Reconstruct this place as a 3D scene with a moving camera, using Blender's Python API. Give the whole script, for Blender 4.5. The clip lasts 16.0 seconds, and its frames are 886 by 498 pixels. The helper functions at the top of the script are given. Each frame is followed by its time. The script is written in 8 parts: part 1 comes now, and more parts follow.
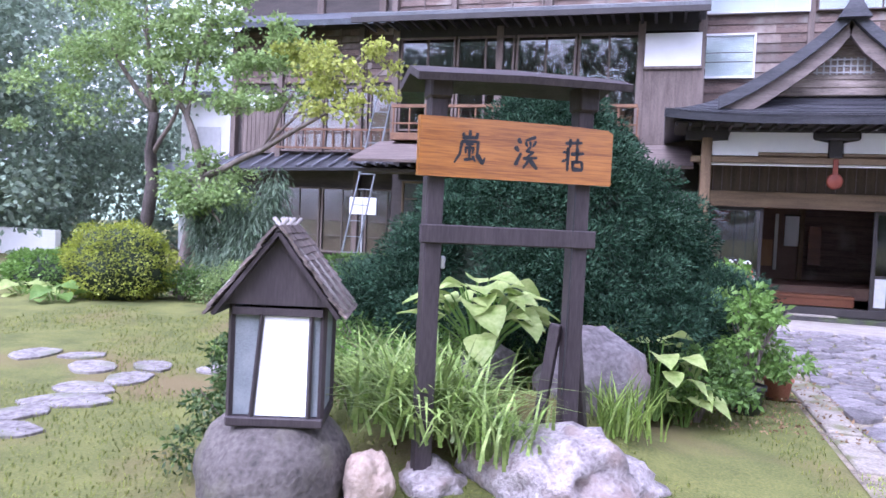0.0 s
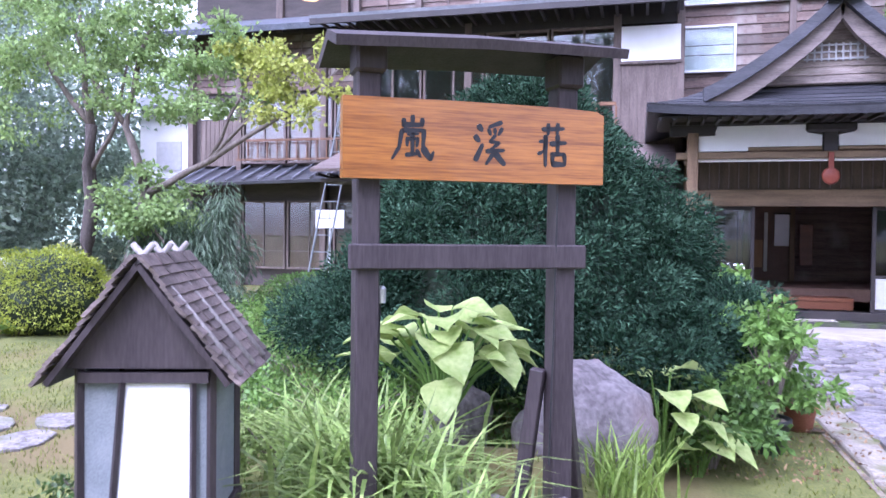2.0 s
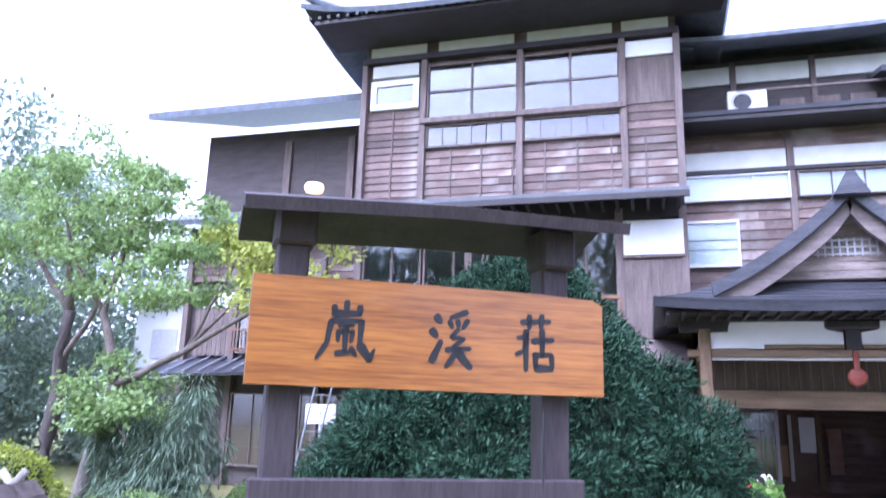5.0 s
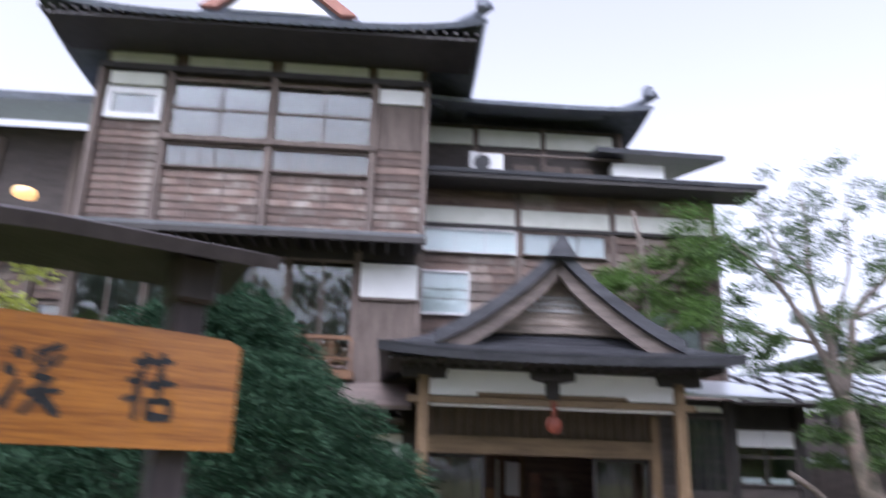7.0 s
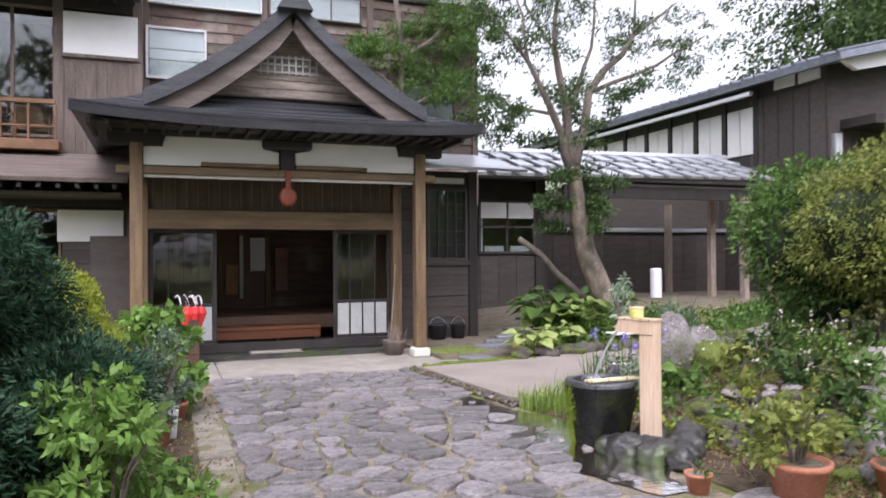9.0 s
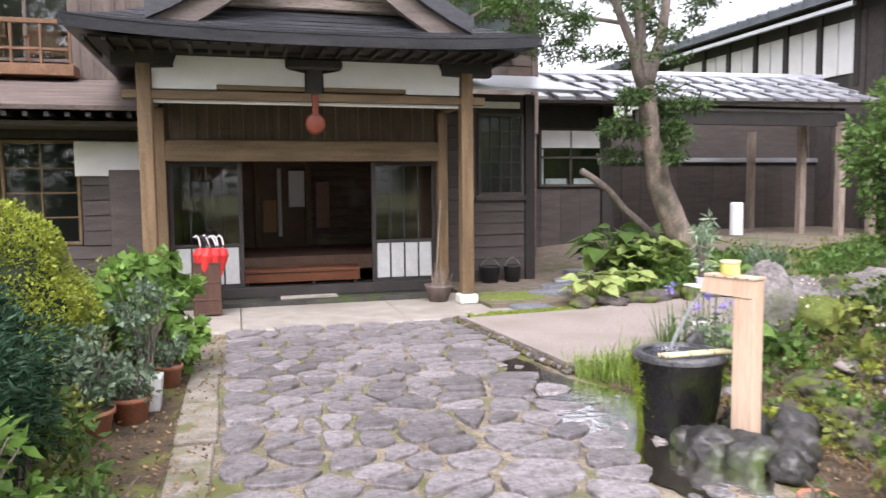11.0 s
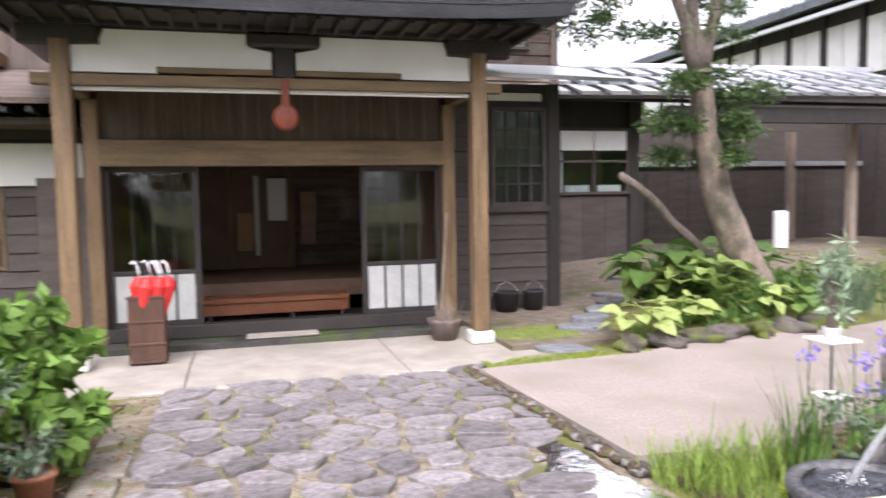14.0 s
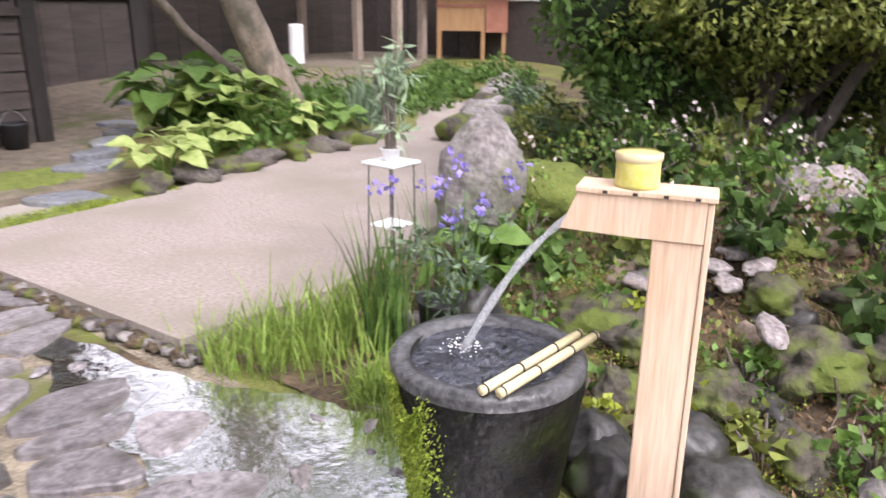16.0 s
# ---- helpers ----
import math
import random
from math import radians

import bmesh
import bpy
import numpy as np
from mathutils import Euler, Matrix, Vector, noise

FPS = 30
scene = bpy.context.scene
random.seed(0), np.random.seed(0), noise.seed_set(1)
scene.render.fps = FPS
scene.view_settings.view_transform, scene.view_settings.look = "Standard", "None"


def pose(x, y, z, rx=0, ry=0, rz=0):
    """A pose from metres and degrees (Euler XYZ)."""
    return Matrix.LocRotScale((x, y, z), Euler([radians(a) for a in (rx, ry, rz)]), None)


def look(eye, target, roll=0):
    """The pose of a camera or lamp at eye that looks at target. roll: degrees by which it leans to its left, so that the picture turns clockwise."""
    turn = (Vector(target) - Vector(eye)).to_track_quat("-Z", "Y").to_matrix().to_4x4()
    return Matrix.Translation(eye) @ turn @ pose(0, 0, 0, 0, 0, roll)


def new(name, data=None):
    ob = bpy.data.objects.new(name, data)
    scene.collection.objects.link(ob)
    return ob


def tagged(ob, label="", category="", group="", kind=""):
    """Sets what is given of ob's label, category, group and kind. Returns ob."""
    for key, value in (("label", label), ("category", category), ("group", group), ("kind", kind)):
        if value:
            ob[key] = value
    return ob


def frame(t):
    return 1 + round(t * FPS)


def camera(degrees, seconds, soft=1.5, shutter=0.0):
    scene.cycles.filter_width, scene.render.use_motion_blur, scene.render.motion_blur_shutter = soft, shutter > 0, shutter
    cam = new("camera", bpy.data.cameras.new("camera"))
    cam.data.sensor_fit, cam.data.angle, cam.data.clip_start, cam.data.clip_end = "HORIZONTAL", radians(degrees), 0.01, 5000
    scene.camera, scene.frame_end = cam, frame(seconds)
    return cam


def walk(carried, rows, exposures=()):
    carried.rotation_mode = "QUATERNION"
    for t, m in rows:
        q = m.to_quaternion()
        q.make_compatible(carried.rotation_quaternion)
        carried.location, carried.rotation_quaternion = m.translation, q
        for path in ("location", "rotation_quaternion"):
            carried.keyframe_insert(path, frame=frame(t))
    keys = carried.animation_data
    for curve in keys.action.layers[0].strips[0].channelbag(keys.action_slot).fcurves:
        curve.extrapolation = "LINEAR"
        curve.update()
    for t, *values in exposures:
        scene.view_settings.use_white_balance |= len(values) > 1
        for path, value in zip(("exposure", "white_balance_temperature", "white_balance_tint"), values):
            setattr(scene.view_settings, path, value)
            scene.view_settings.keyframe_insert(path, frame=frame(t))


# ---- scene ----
cam = camera(62.0, 16.0, shutter=0.5)
PATH = [
    (0, (-2.75, -14.789, 1.461), (-3.311, -12.87, 1.391), 2.7),
    (0.5, (-2.762, -14.573, 1.47), (-3.278, -12.642, 1.403), 1.7),
    (1, (-2.813, -14.293, 1.475), (-3.298, -12.353, 1.408), 1.3),
    (1.5, (-2.872, -14.07, 1.488), (-3.352, -12.13, 1.419), 1.1),
    (2, (-2.884, -13.745, 1.499), (-3.394, -11.811, 1.456), 0.7),
    (2.5, (-2.921, -13.49, 1.507), (-3.454, -11.562, 1.499), 0.7),
    (3, (-2.952, -13.239, 1.527), (-3.503, -11.317, 1.544), 1.0),
    (3.5, (-2.927, -13.042, 1.548), (-3.504, -11.127, 1.589), 1.1),
    (4, (-2.926, -12.913, 1.572), (-3.507, -11.001, 1.649), 1.6),
    (4.5, (-2.917, -12.909, 1.585), (-3.477, -11.007, 1.851), 1.7),
    (4.7, (-2.906, -12.978, 1.592), (-3.453, -11.09, 1.961), 1.6),
    (6.8, (-2.706, -12.84, 1.677), (-2.728, -10.946, 2.317), 2.7),
    (7, (-2.597, -12.698, 1.668), (-2.468, -10.79, 2.255), 1.8),
    (7.5, (-2.308, -12.626, 1.647), (-1.788, -10.737, 2.051), 0.2),
    (8, (-2.163, -12.425, 1.628), (-1.404, -10.592, 1.877), -0.1),
    (8.5, (-1.955, -12.216, 1.617), (-1.177, -10.377, 1.742), -0.1),
    (9, (-1.732, -11.937, 1.589), (-1.017, -10.069, 1.608), -0.4),
    (9.2, (-1.647, -11.794, 1.571), (-0.958, -9.916, 1.556), -0.5),
    (11.3, (-1.022, -10.519, 1.62), (-0.558, -8.58, 1.454), -1.0),
    (11.5, (-1.026, -10.352, 1.607), (-0.638, -8.396, 1.451), -1.2),
    (12, (-0.945, -10.017, 1.613), (-0.619, -8.049, 1.475), -1.2),
    (12.5, (-0.81, -9.657, 1.614), (-0.474, -7.689, 1.489), -1.1),
    (13, (-0.667, -9.309, 1.603), (-0.334, -7.34, 1.495), -1.1),
    (13.5, (-0.606, -8.975, 1.624), (-0.245, -7.011, 1.521), -1.0),
    (14, (-0.483, -8.716, 1.638), (0.046, -6.792, 1.498), -1.0),
    (14.2, (-0.49, -8.671, 1.633), (0.169, -6.79, 1.474), -0.8),
    (14.5, (-0.315, -8.467, 1.643), (0.538, -6.673, 1.406), -0.9),
    (15, (-0.151, -8.171, 1.574), (1.02, -6.593, 1.202), -0.2),
    (15.5, (-0.061, -7.923, 1.535), (1.312, -6.562, 1.023), 0.3),
    (16, (0.091, -7.687, 1.504), (1.585, -6.509, 0.889), 0.5),
]
EXPOSURE = [(0, 1.15, 5150, 36), (1.0, 1.24, 5150, 36), (2.0, 1.36, 5050, 37), (3.0, 1.52, 5000, 36), (4.1, 1.62, 4900, 35), (4.5, 1.68, 4700, 35), (4.8, 1.58, 4800, 34), (6.8, 0.64, 5500, 23), (7.6, 0.30, 5850, 21), (8.2, 0.28, 5900, 21), (9.0, 0.50, 6050, 21), (11.3, 0.86, 6250, 20), (13.5, 1.05, 6250, 21), (16, 0.84, 6350, 22)]
walk(cam, [(t, look(eye, target, roll)) for t, eye, target, roll in PATH], EXPOSURE)

# ---- world and sun: a bright overcast sky ----
world = bpy.data.worlds.new("sky")
scene.world = world
world.use_nodes = True
wn = world.node_tree.nodes
wl = world.node_tree.links
sky = wn.new("ShaderNodeTexSky")
sky.sky_type = "NISHITA"
sky.sun_disc = False
sky.sun_elevation, sky.sun_rotation = radians(52), radians(200)
sky.dust_density, sky.air_density, sky.ozone_density = 4.0, 1.0, 1.0
grey = wn.new("ShaderNodeHueSaturation")
grey.inputs["Saturation"].default_value = 0.12
wl.new(sky.outputs[0], grey.inputs["Color"])
wl.new(grey.outputs[0], wn["Background"].inputs["Color"])
wn["Background"].inputs["Strength"].default_value = 0.26
sun_data = bpy.data.lights.new("sun", "SUN")
sun_data.energy, sun_data.angle, sun_data.color = 0.45, radians(40), (1.0, 0.97, 0.92)
sun = new("sun", sun_data)
sun.matrix_world = look((-4, -12, 16), (0, 0, 0))


# ---- materials ----
def material(name, c1, c2, rough=0.7, scale=6.0, fine=60.0, bump=0.3, metal=0.0, stretch=(1, 1, 1), spread=0.0, island=False,
             c3=None, c3_scale=1.5, c3_from=0.5, c3_to=0.7, dist=0.01, coat=0.0, spec=0.5):
    m = bpy.data.materials.new(name)
    m.use_nodes = True
    n, l = m.node_tree.nodes, m.node_tree.links
    p = n["Principled BSDF"]
    p.inputs["Roughness"].default_value, p.inputs["Metallic"].default_value = rough, metal
    p.inputs["Specular IOR Level"].default_value = spec
    p.inputs["Coat Weight"].default_value = coat
    geo = n.new("ShaderNodeTexCoord")
    mp = n.new("ShaderNodeMapping")
    mp.inputs["Scale"].default_value = stretch
    l.new(geo.outputs["Object"], mp.inputs["Vector"])
    a = n.new("ShaderNodeTexNoise")
    a.inputs["Scale"].default_value, a.inputs["Detail"].default_value, a.inputs["Roughness"].default_value = scale, 6, 0.6
    b = n.new("ShaderNodeTexNoise")
    b.inputs["Scale"].default_value, b.inputs["Detail"].default_value = fine, 4
    info = n.new("ShaderNodeObjectInfo")
    for tex in (a, b):
        l.new(mp.outputs["Vector"], tex.inputs["Vector"])
    ramp = n.new("ShaderNodeMapRange")
    ramp.inputs["From Min"].default_value, ramp.inputs["From Max"].default_value = 0.37, 0.63
    mix0 = n.new("ShaderNodeMath")
    mix0.operation = "MULTIPLY_ADD"
    mix0.inputs[1].default_value = 0.45
    l.new(b.outputs["Fac"], mix0.inputs[0])
    half = n.new("ShaderNodeMath")
    half.operation = "MULTIPLY"
    half.inputs[1].default_value = 0.55
    l.new(a.outputs["Fac"], half.inputs[0])
    l.new(half.outputs[0], mix0.inputs[2])
    l.new(mix0.outputs[0], ramp.inputs["Value"])
    col = n.new("ShaderNodeMix")
    col.data_type = "RGBA"
    col.inputs["A"].default_value, col.inputs["B"].default_value = (*c1, 1), (*c2, 1)
    l.new(ramp.outputs[0], col.inputs["Factor"])
    out = col.outputs["Result"]
    if c3:
        s = n.new("ShaderNodeTexNoise")
        s.inputs["Scale"].default_value, s.inputs["Detail"].default_value = c3_scale, 5
        l.new(geo.outputs["Object"], s.inputs["Vector"])
        r = n.new("ShaderNodeMapRange")
        r.inputs["From Min"].default_value, r.inputs["From Max"].default_value = c3_from, c3_to
        l.new(s.outputs["Fac"], r.inputs["Value"])
        k = n.new("ShaderNodeMix")
        k.data_type = "RGBA"
        k.inputs["B"].default_value = (*c3, 1)
        l.new(out, k.inputs["A"])
        l.new(r.outputs[0], k.inputs["Factor"])
        out = k.outputs["Result"]
    if spread:
        h = n.new("ShaderNodeHueSaturation")
        v = n.new("ShaderNodeMapRange")
        v.inputs["To Min"].default_value, v.inputs["To Max"].default_value = 1 - spread, 1 + spread
        if island:
            g = n.new("ShaderNodeNewGeometry")
            l.new(g.outputs["Random Per Island"], v.inputs["Value"])
        else:
            l.new(info.outputs["Random"], v.inputs["Value"])
        l.new(v.outputs[0], h.inputs["Value"])
        l.new(out, h.inputs["Color"])
        out = h.outputs["Color"]
    l.new(out, p.inputs["Base Color"])
    if bump:
        bp = n.new("ShaderNodeBump")
        bp.inputs["Strength"].default_value, bp.inputs["Distance"].default_value = bump, dist
        l.new(mix0.outputs[0], bp.inputs["Height"])
        l.new(bp.outputs["Normal"], p.inputs["Normal"])
    return m


def leaf_material(name, c1, c2, rough=0.45, spread=0.35, through_light=0.35, gloss=0.35):
    m = material(name, c1, c2, rough, 9, 40, 0.0, spread=spread, island=True)
    n, l = m.node_tree.nodes, m.node_tree.links
    p, o = n["Principled BSDF"], n["Material Output"]
    p.inputs["Specular IOR Level"].default_value = gloss
    t = n.new("ShaderNodeBsdfTranslucent")
    base = p.inputs["Base Color"].links[0].from_socket
    l.new(base, t.inputs["Color"])
    k = n.new("ShaderNodeMixShader")
    k.inputs[0].default_value = through_light
    l.new(p.outputs[0], k.inputs[1])
    l.new(t.outputs[0], k.inputs[2])
    l.new(k.outputs[0], o.inputs["Surface"])
    return m


def water_jet_material(name):
    """Broken water: clear strands mixed with white ones by noise."""
    m = material(name, (0.60, 0.63, 0.67), (0.86, 0.88, 0.90), 0.1, 20, 80, 0.6, dist=0.01)
    n, l = m.node_tree.nodes, m.node_tree.links
    t, k, w = n.new("ShaderNodeBsdfTransparent"), n.new("ShaderNodeMixShader"), n.new("ShaderNodeTexNoise")
    w.inputs["Scale"].default_value = 55
    l.new(w.outputs[0], k.inputs[0])
    l.new(n["Principled BSDF"].outputs[0], k.inputs[1])
    l.new(t.outputs[0], k.inputs[2])
    l.new(k.outputs[0], n["Material Output"].inputs["Surface"])
    return m


def glass_material(name, tint=(0.9, 0.95, 0.95), rough=0.02):
    m = bpy.data.materials.new(name)
    m.use_nodes = True
    n, l = m.node_tree.nodes, m.node_tree.links
    o = n["Material Output"]
    t, g, f, k = n.new("ShaderNodeBsdfTransparent"), n.new("ShaderNodeBsdfGlossy"), n.new("ShaderNodeFresnel"), n.new("ShaderNodeMixShader")
    t.inputs["Color"].default_value = (*tint, 1)
    g.inputs["Roughness"].default_value = rough
    f.inputs["IOR"].default_value = 1.62
    l.new(f.outputs[0], k.inputs[0])
    l.new(t.outputs[0], k.inputs[1])
    l.new(g.outputs[0], k.inputs[2])
    l.new(k.outputs[0], o.inputs["Surface"])
    return m


M_POST = material("warm_post_wood", (0.085, 0.052, 0.024), (0.235, 0.155, 0.08), 0.65, 3, 50, 0.45, stretch=(4, 4, 0.4))
M_BEAM = material("aged_beam_wood", (0.085, 0.056, 0.027), (0.20, 0.135, 0.068), 0.65, 3, 50, 0.3, stretch=(0.5, 4, 4))
# one near-black wood for frames, posts, soffits and eave linings
M_DARK = material("near_black_wood", (0.016, 0.013, 0.012), (0.035, 0.029, 0.026), 0.6, 4, 50, 0.25, stretch=(1, 1, 0.4))
M_DARKB = material("dark_weathered_board", (0.045, 0.037, 0.033), (0.085, 0.07, 0.062), 0.75, 3, 45, 0.4, stretch=(0.6, 3, 3), spread=0.2)
M_CLAP = material("brown_clapboard", (0.066, 0.044, 0.036), (0.215, 0.152, 0.122), 0.8, 3, 40, 0.7, stretch=(0.4, 3, 5), spread=0.38, c3=(0.25, 0.22, 0.19), c3_scale=1.4, c3_from=0.54, c3_to=0.72)
M_SLAT = material("brown_panel_wood", (0.085, 0.064, 0.053), (0.19, 0.148, 0.125), 0.75, 3, 50, 0.4, stretch=(3, 3, 0.4))
M_RAILW = material("orange_rail_wood", (0.095, 0.044, 0.019), (0.20, 0.102, 0.047), 0.6, 4, 50, 0.2)
M_KAMACHI = material("red_brown_step_wood", (0.13, 0.045, 0.02), (0.21, 0.08, 0.036), 0.4, 2, 40, 0.1, stretch=(0.4, 3, 3))
M_PLASTER = material("white_plaster", (0.74, 0.74, 0.72), (0.82, 0.82, 0.80), 0.85, 3, 80, 0.15)
M_CREAM = material("aged_cream_plaster", (0.56, 0.57, 0.50), (0.68, 0.68, 0.62), 0.85, 3, 60, 0.2)
M_PAPER = material("white_paper", (0.78, 0.78, 0.78), (0.84, 0.84, 0.83), 0.8, 5, 90, 0.05)
M_ROOF = material("dark_sheet_roof", (0.028, 0.029, 0.034), (0.082, 0.083, 0.092), 0.4, 2, 30, 0.3, stretch=(0.6, 4, 4), metal=0.1, spread=0.15)
M_ROOFG = material("grey_sheet_roof", (0.17, 0.18, 0.20), (0.30, 0.31, 0.34), 0.35, 2, 30, 0.2, metal=0.3, spread=0.15)
M_SHINGLE = material("weathered_wood_roof", (0.075, 0.058, 0.050), (0.21, 0.165, 0.145), 0.7, 3, 40, 0.5, stretch=(0.5, 4, 2), spread=0.35)
M_TILE = material("blue_grey_roof_tile", (0.10, 0.11, 0.13), (0.20, 0.22, 0.26), 0.4, 5, 40, 0.2, spread=0.25)
M_METAL = material("bright_metal_roof", (0.60, 0.62, 0.66), (0.78, 0.80, 0.84), 0.32, 2, 30, 0.15, metal=0.7, spread=0.12)
M_GLASS = glass_material("window_glass")
M_SLAB = material("concrete_slab", (0.27, 0.24, 0.20), (0.43, 0.395, 0.345), 0.8, 3, 70, 0.5, c3=(0.27, 0.24, 0.20), c3_scale=0.8)
M_PINK = material("pink_washed_gravel", (0.16, 0.13, 0.112), (0.47, 0.405, 0.365), 0.9, 48, 190, 0.9, c3=(0.25, 0.215, 0.18), c3_scale=1.3, c3_from=0.42, c3_to=0.70, dist=0.004)
M_STONE = material("paving_stone", (0.115, 0.103, 0.107), (0.36, 0.33, 0.335), 0.5, 7, 38, 1.0, spread=0.32, c3=(0.09, 0.082, 0.075), c3_scale=6, c3_from=0.48, c3_to=0.68, spec=0.55, dist=0.018)
M_JOINT = material("mossy_joint_earth", (0.09, 0.072, 0.05), (0.34, 0.29, 0.21), 0.9, 7, 60, 1.0, c3=(0.11, 0.12, 0.035), c3_scale=2.2, c3_from=0.52, c3_to=0.66)
M_GROUND = material("lawn_and_soil", (0.072, 0.088, 0.018), (0.185, 0.190, 0.048), 0.95, 2.2, 55, 0.9, c3=(0.165, 0.128, 0.052), c3_scale=0.7, c3_from=0.50, c3_to=0.68, dist=0.03)
M_GRAVEL = material("brown_gravel", (0.085, 0.068, 0.050), (0.27, 0.22, 0.165), 0.9, 8, 110, 1.0, c3=(0.10, 0.105, 0.035), c3_scale=1.3, c3_from=0.54, c3_to=0.66)
M_ROCK = material("garden_rock", (0.12, 0.105, 0.10), (0.36, 0.33, 0.32), 0.85, 4, 30, 0.9, c3=(0.13, 0.14, 0.08), c3_scale=2.5, spread=0.15, dist=0.03)
M_ROCKP = material("pale_pitted_rock", (0.17, 0.145, 0.14), (0.48, 0.43, 0.42), 0.9, 7, 40, 1.0, c3=(0.22, 0.16, 0.13), c3_scale=4, dist=0.04)
M_ROCKB = material("brown_rock", (0.26, 0.19, 0.14), (0.48, 0.38, 0.31), 0.85, 6, 35, 0.9, c3=(0.14, 0.11, 0.09), c3_scale=3, dist=0.03)
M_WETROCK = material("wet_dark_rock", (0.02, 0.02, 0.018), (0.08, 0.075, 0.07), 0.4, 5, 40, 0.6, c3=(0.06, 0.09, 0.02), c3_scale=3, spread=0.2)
M_MOSS = material("moss", (0.09, 0.12, 0.02), (0.20, 0.24, 0.05), 0.95, 14, 90, 1.0, dist=0.03)
M_SIGN = material("orange_sign_wood", (0.17, 0.055, 0.008), (0.40, 0.155, 0.022), 0.35, 3.2, 16, 0.15, stretch=(0.5, 3, 9), coat=0.3)
M_INK = material("black_ink", (0.008, 0.008, 0.009), (0.02, 0.02, 0.022), 0.4, 8, 60, 0.1)
M_SIGNPOST = material("dark_brown_post", (0.028, 0.02, 0.022), (0.06, 0.046, 0.048), 0.6, 3, 40, 0.4, stretch=(3, 3, 0.4))
M_BARK = material("grey_brown_bark", (0.10, 0.08, 0.065), (0.24, 0.20, 0.17), 0.9, 6, 40, 1.0, stretch=(2, 2, 0.5), dist=0.03)
M_BARKL = material("pale_bark", (0.22, 0.17, 0.135), (0.40, 0.33, 0.27), 0.9, 6, 40, 0.9, stretch=(2, 2, 0.5), dist=0.03)
M_BARKT = material("mottled_pale_bark", (0.15, 0.115, 0.09), (0.36, 0.29, 0.235), 0.9, 5, 30, 1.0, stretch=(2, 2, 0.7), dist=0.035, c3=(0.09, 0.085, 0.06), c3_scale=3)
M_BARKD = material("dark_bark", (0.05, 0.04, 0.035), (0.12, 0.10, 0.085), 0.9, 6, 40, 1.0, stretch=(2, 2, 0.5), dist=0.03)
M_NEWWOOD = material("fresh_cedar", (0.58, 0.40, 0.26), (0.77, 0.59, 0.44), 0.55, 3, 30, 0.12, stretch=(4, 4, 0.25))
M_TUB = material("wet_black_tub", (0.004, 0.004, 0.004), (0.016, 0.015, 0.014), 0.45, 9, 34, 1.0, c3=(0.02, 0.026, 0.007), c3_scale=5, dist=0.03, spec=0.2)
M_RIM = material("grey_tub_rim", (0.025, 0.025, 0.026), (0.14, 0.14, 0.145), 0.3, 8, 50, 0.7, dist=0.02)
M_TERRA = material("terracotta", (0.36, 0.13, 0.075), (0.50, 0.22, 0.13), 0.8, 6, 60, 0.2, spread=0.15)
M_POTW = material("white_plastic_pot", (0.60, 0.60, 0.58), (0.72, 0.72, 0.70), 0.5, 6, 60, 0.05)
M_POTB = material("black_plastic_pot", (0.015, 0.015, 0.017), (0.03, 0.03, 0.032), 0.5, 6, 60, 0.05)
M_RED = material("red_cloth", (0.60, 0.02, 0.02), (0.74, 0.05, 0.04), 0.6, 6, 60, 0.1)
M_ORANGE = material("red_brown_ornament", (0.11, 0.018, 0.006), (0.19, 0.038, 0.013), 0.6, 6, 60, 0.2)
M_SHRINE = material("red_orange_wood", (0.25, 0.10, 0.065), (0.37, 0.155, 0.10), 0.6, 4, 50, 0.2)
M_SHRINEW = material("golden_wood", (0.30, 0.16, 0.07), (0.42, 0.25, 0.12), 0.6, 4, 50, 0.2, stretch=(3, 3, 0.5))
M_BAMBOO = material("pale_bamboo", (0.62, 0.52, 0.28), (0.76, 0.66, 0.42), 0.4, 6, 60, 0.1)
M_YELLOW = material("yellow_plastic", (0.66, 0.60, 0.10), (0.78, 0.74, 0.34), 0.4, 6, 60, 0.05)
M_WHITE = material("white_paint", (0.76, 0.76, 0.76), (0.82, 0.82, 0.82), 0.6, 6, 60, 0.05)
M_GREYP = material("grey_plastic", (0.5, 0.5, 0.5), (0.6, 0.6, 0.6), 0.5, 6, 60, 0.05)
M_LANT = material("lantern_paper", (0.80, 0.80, 0.82), (0.85, 0.85, 0.86), 0.7, 4, 60, 0.04)
M_NET = material("grey_green_screen", (0.16, 0.18, 0.19), (0.26, 0.28, 0.29), 0.8, 6, 150, 0.3)
M_STANDW = material("red_brown_stained_wood", (0.045, 0.022, 0.014), (0.10, 0.05, 0.032), 0.5, 3, 40, 0.3, stretch=(3, 3, 0.6))
M_INWALL = material("interior_wood_wall", (0.10, 0.055, 0.035), (0.17, 0.10, 0.065), 0.6, 3, 40, 0.1)
L_LAWN = leaf_material("lawn_blades", (0.10, 0.14, 0.022), (0.24, 0.25, 0.055), 0.55, 0.45, 0.3)
M_KICK = material("grey_white_panel", (0.36, 0.37, 0.36), (0.48, 0.49, 0.47), 0.6, 4, 50, 0.1)
M_BARGE = material("weathered_barge_wood", (0.075, 0.06, 0.052), (0.19, 0.155, 0.135), 0.8, 3, 45, 0.5, stretch=(0.5, 3, 4), spread=0.2)
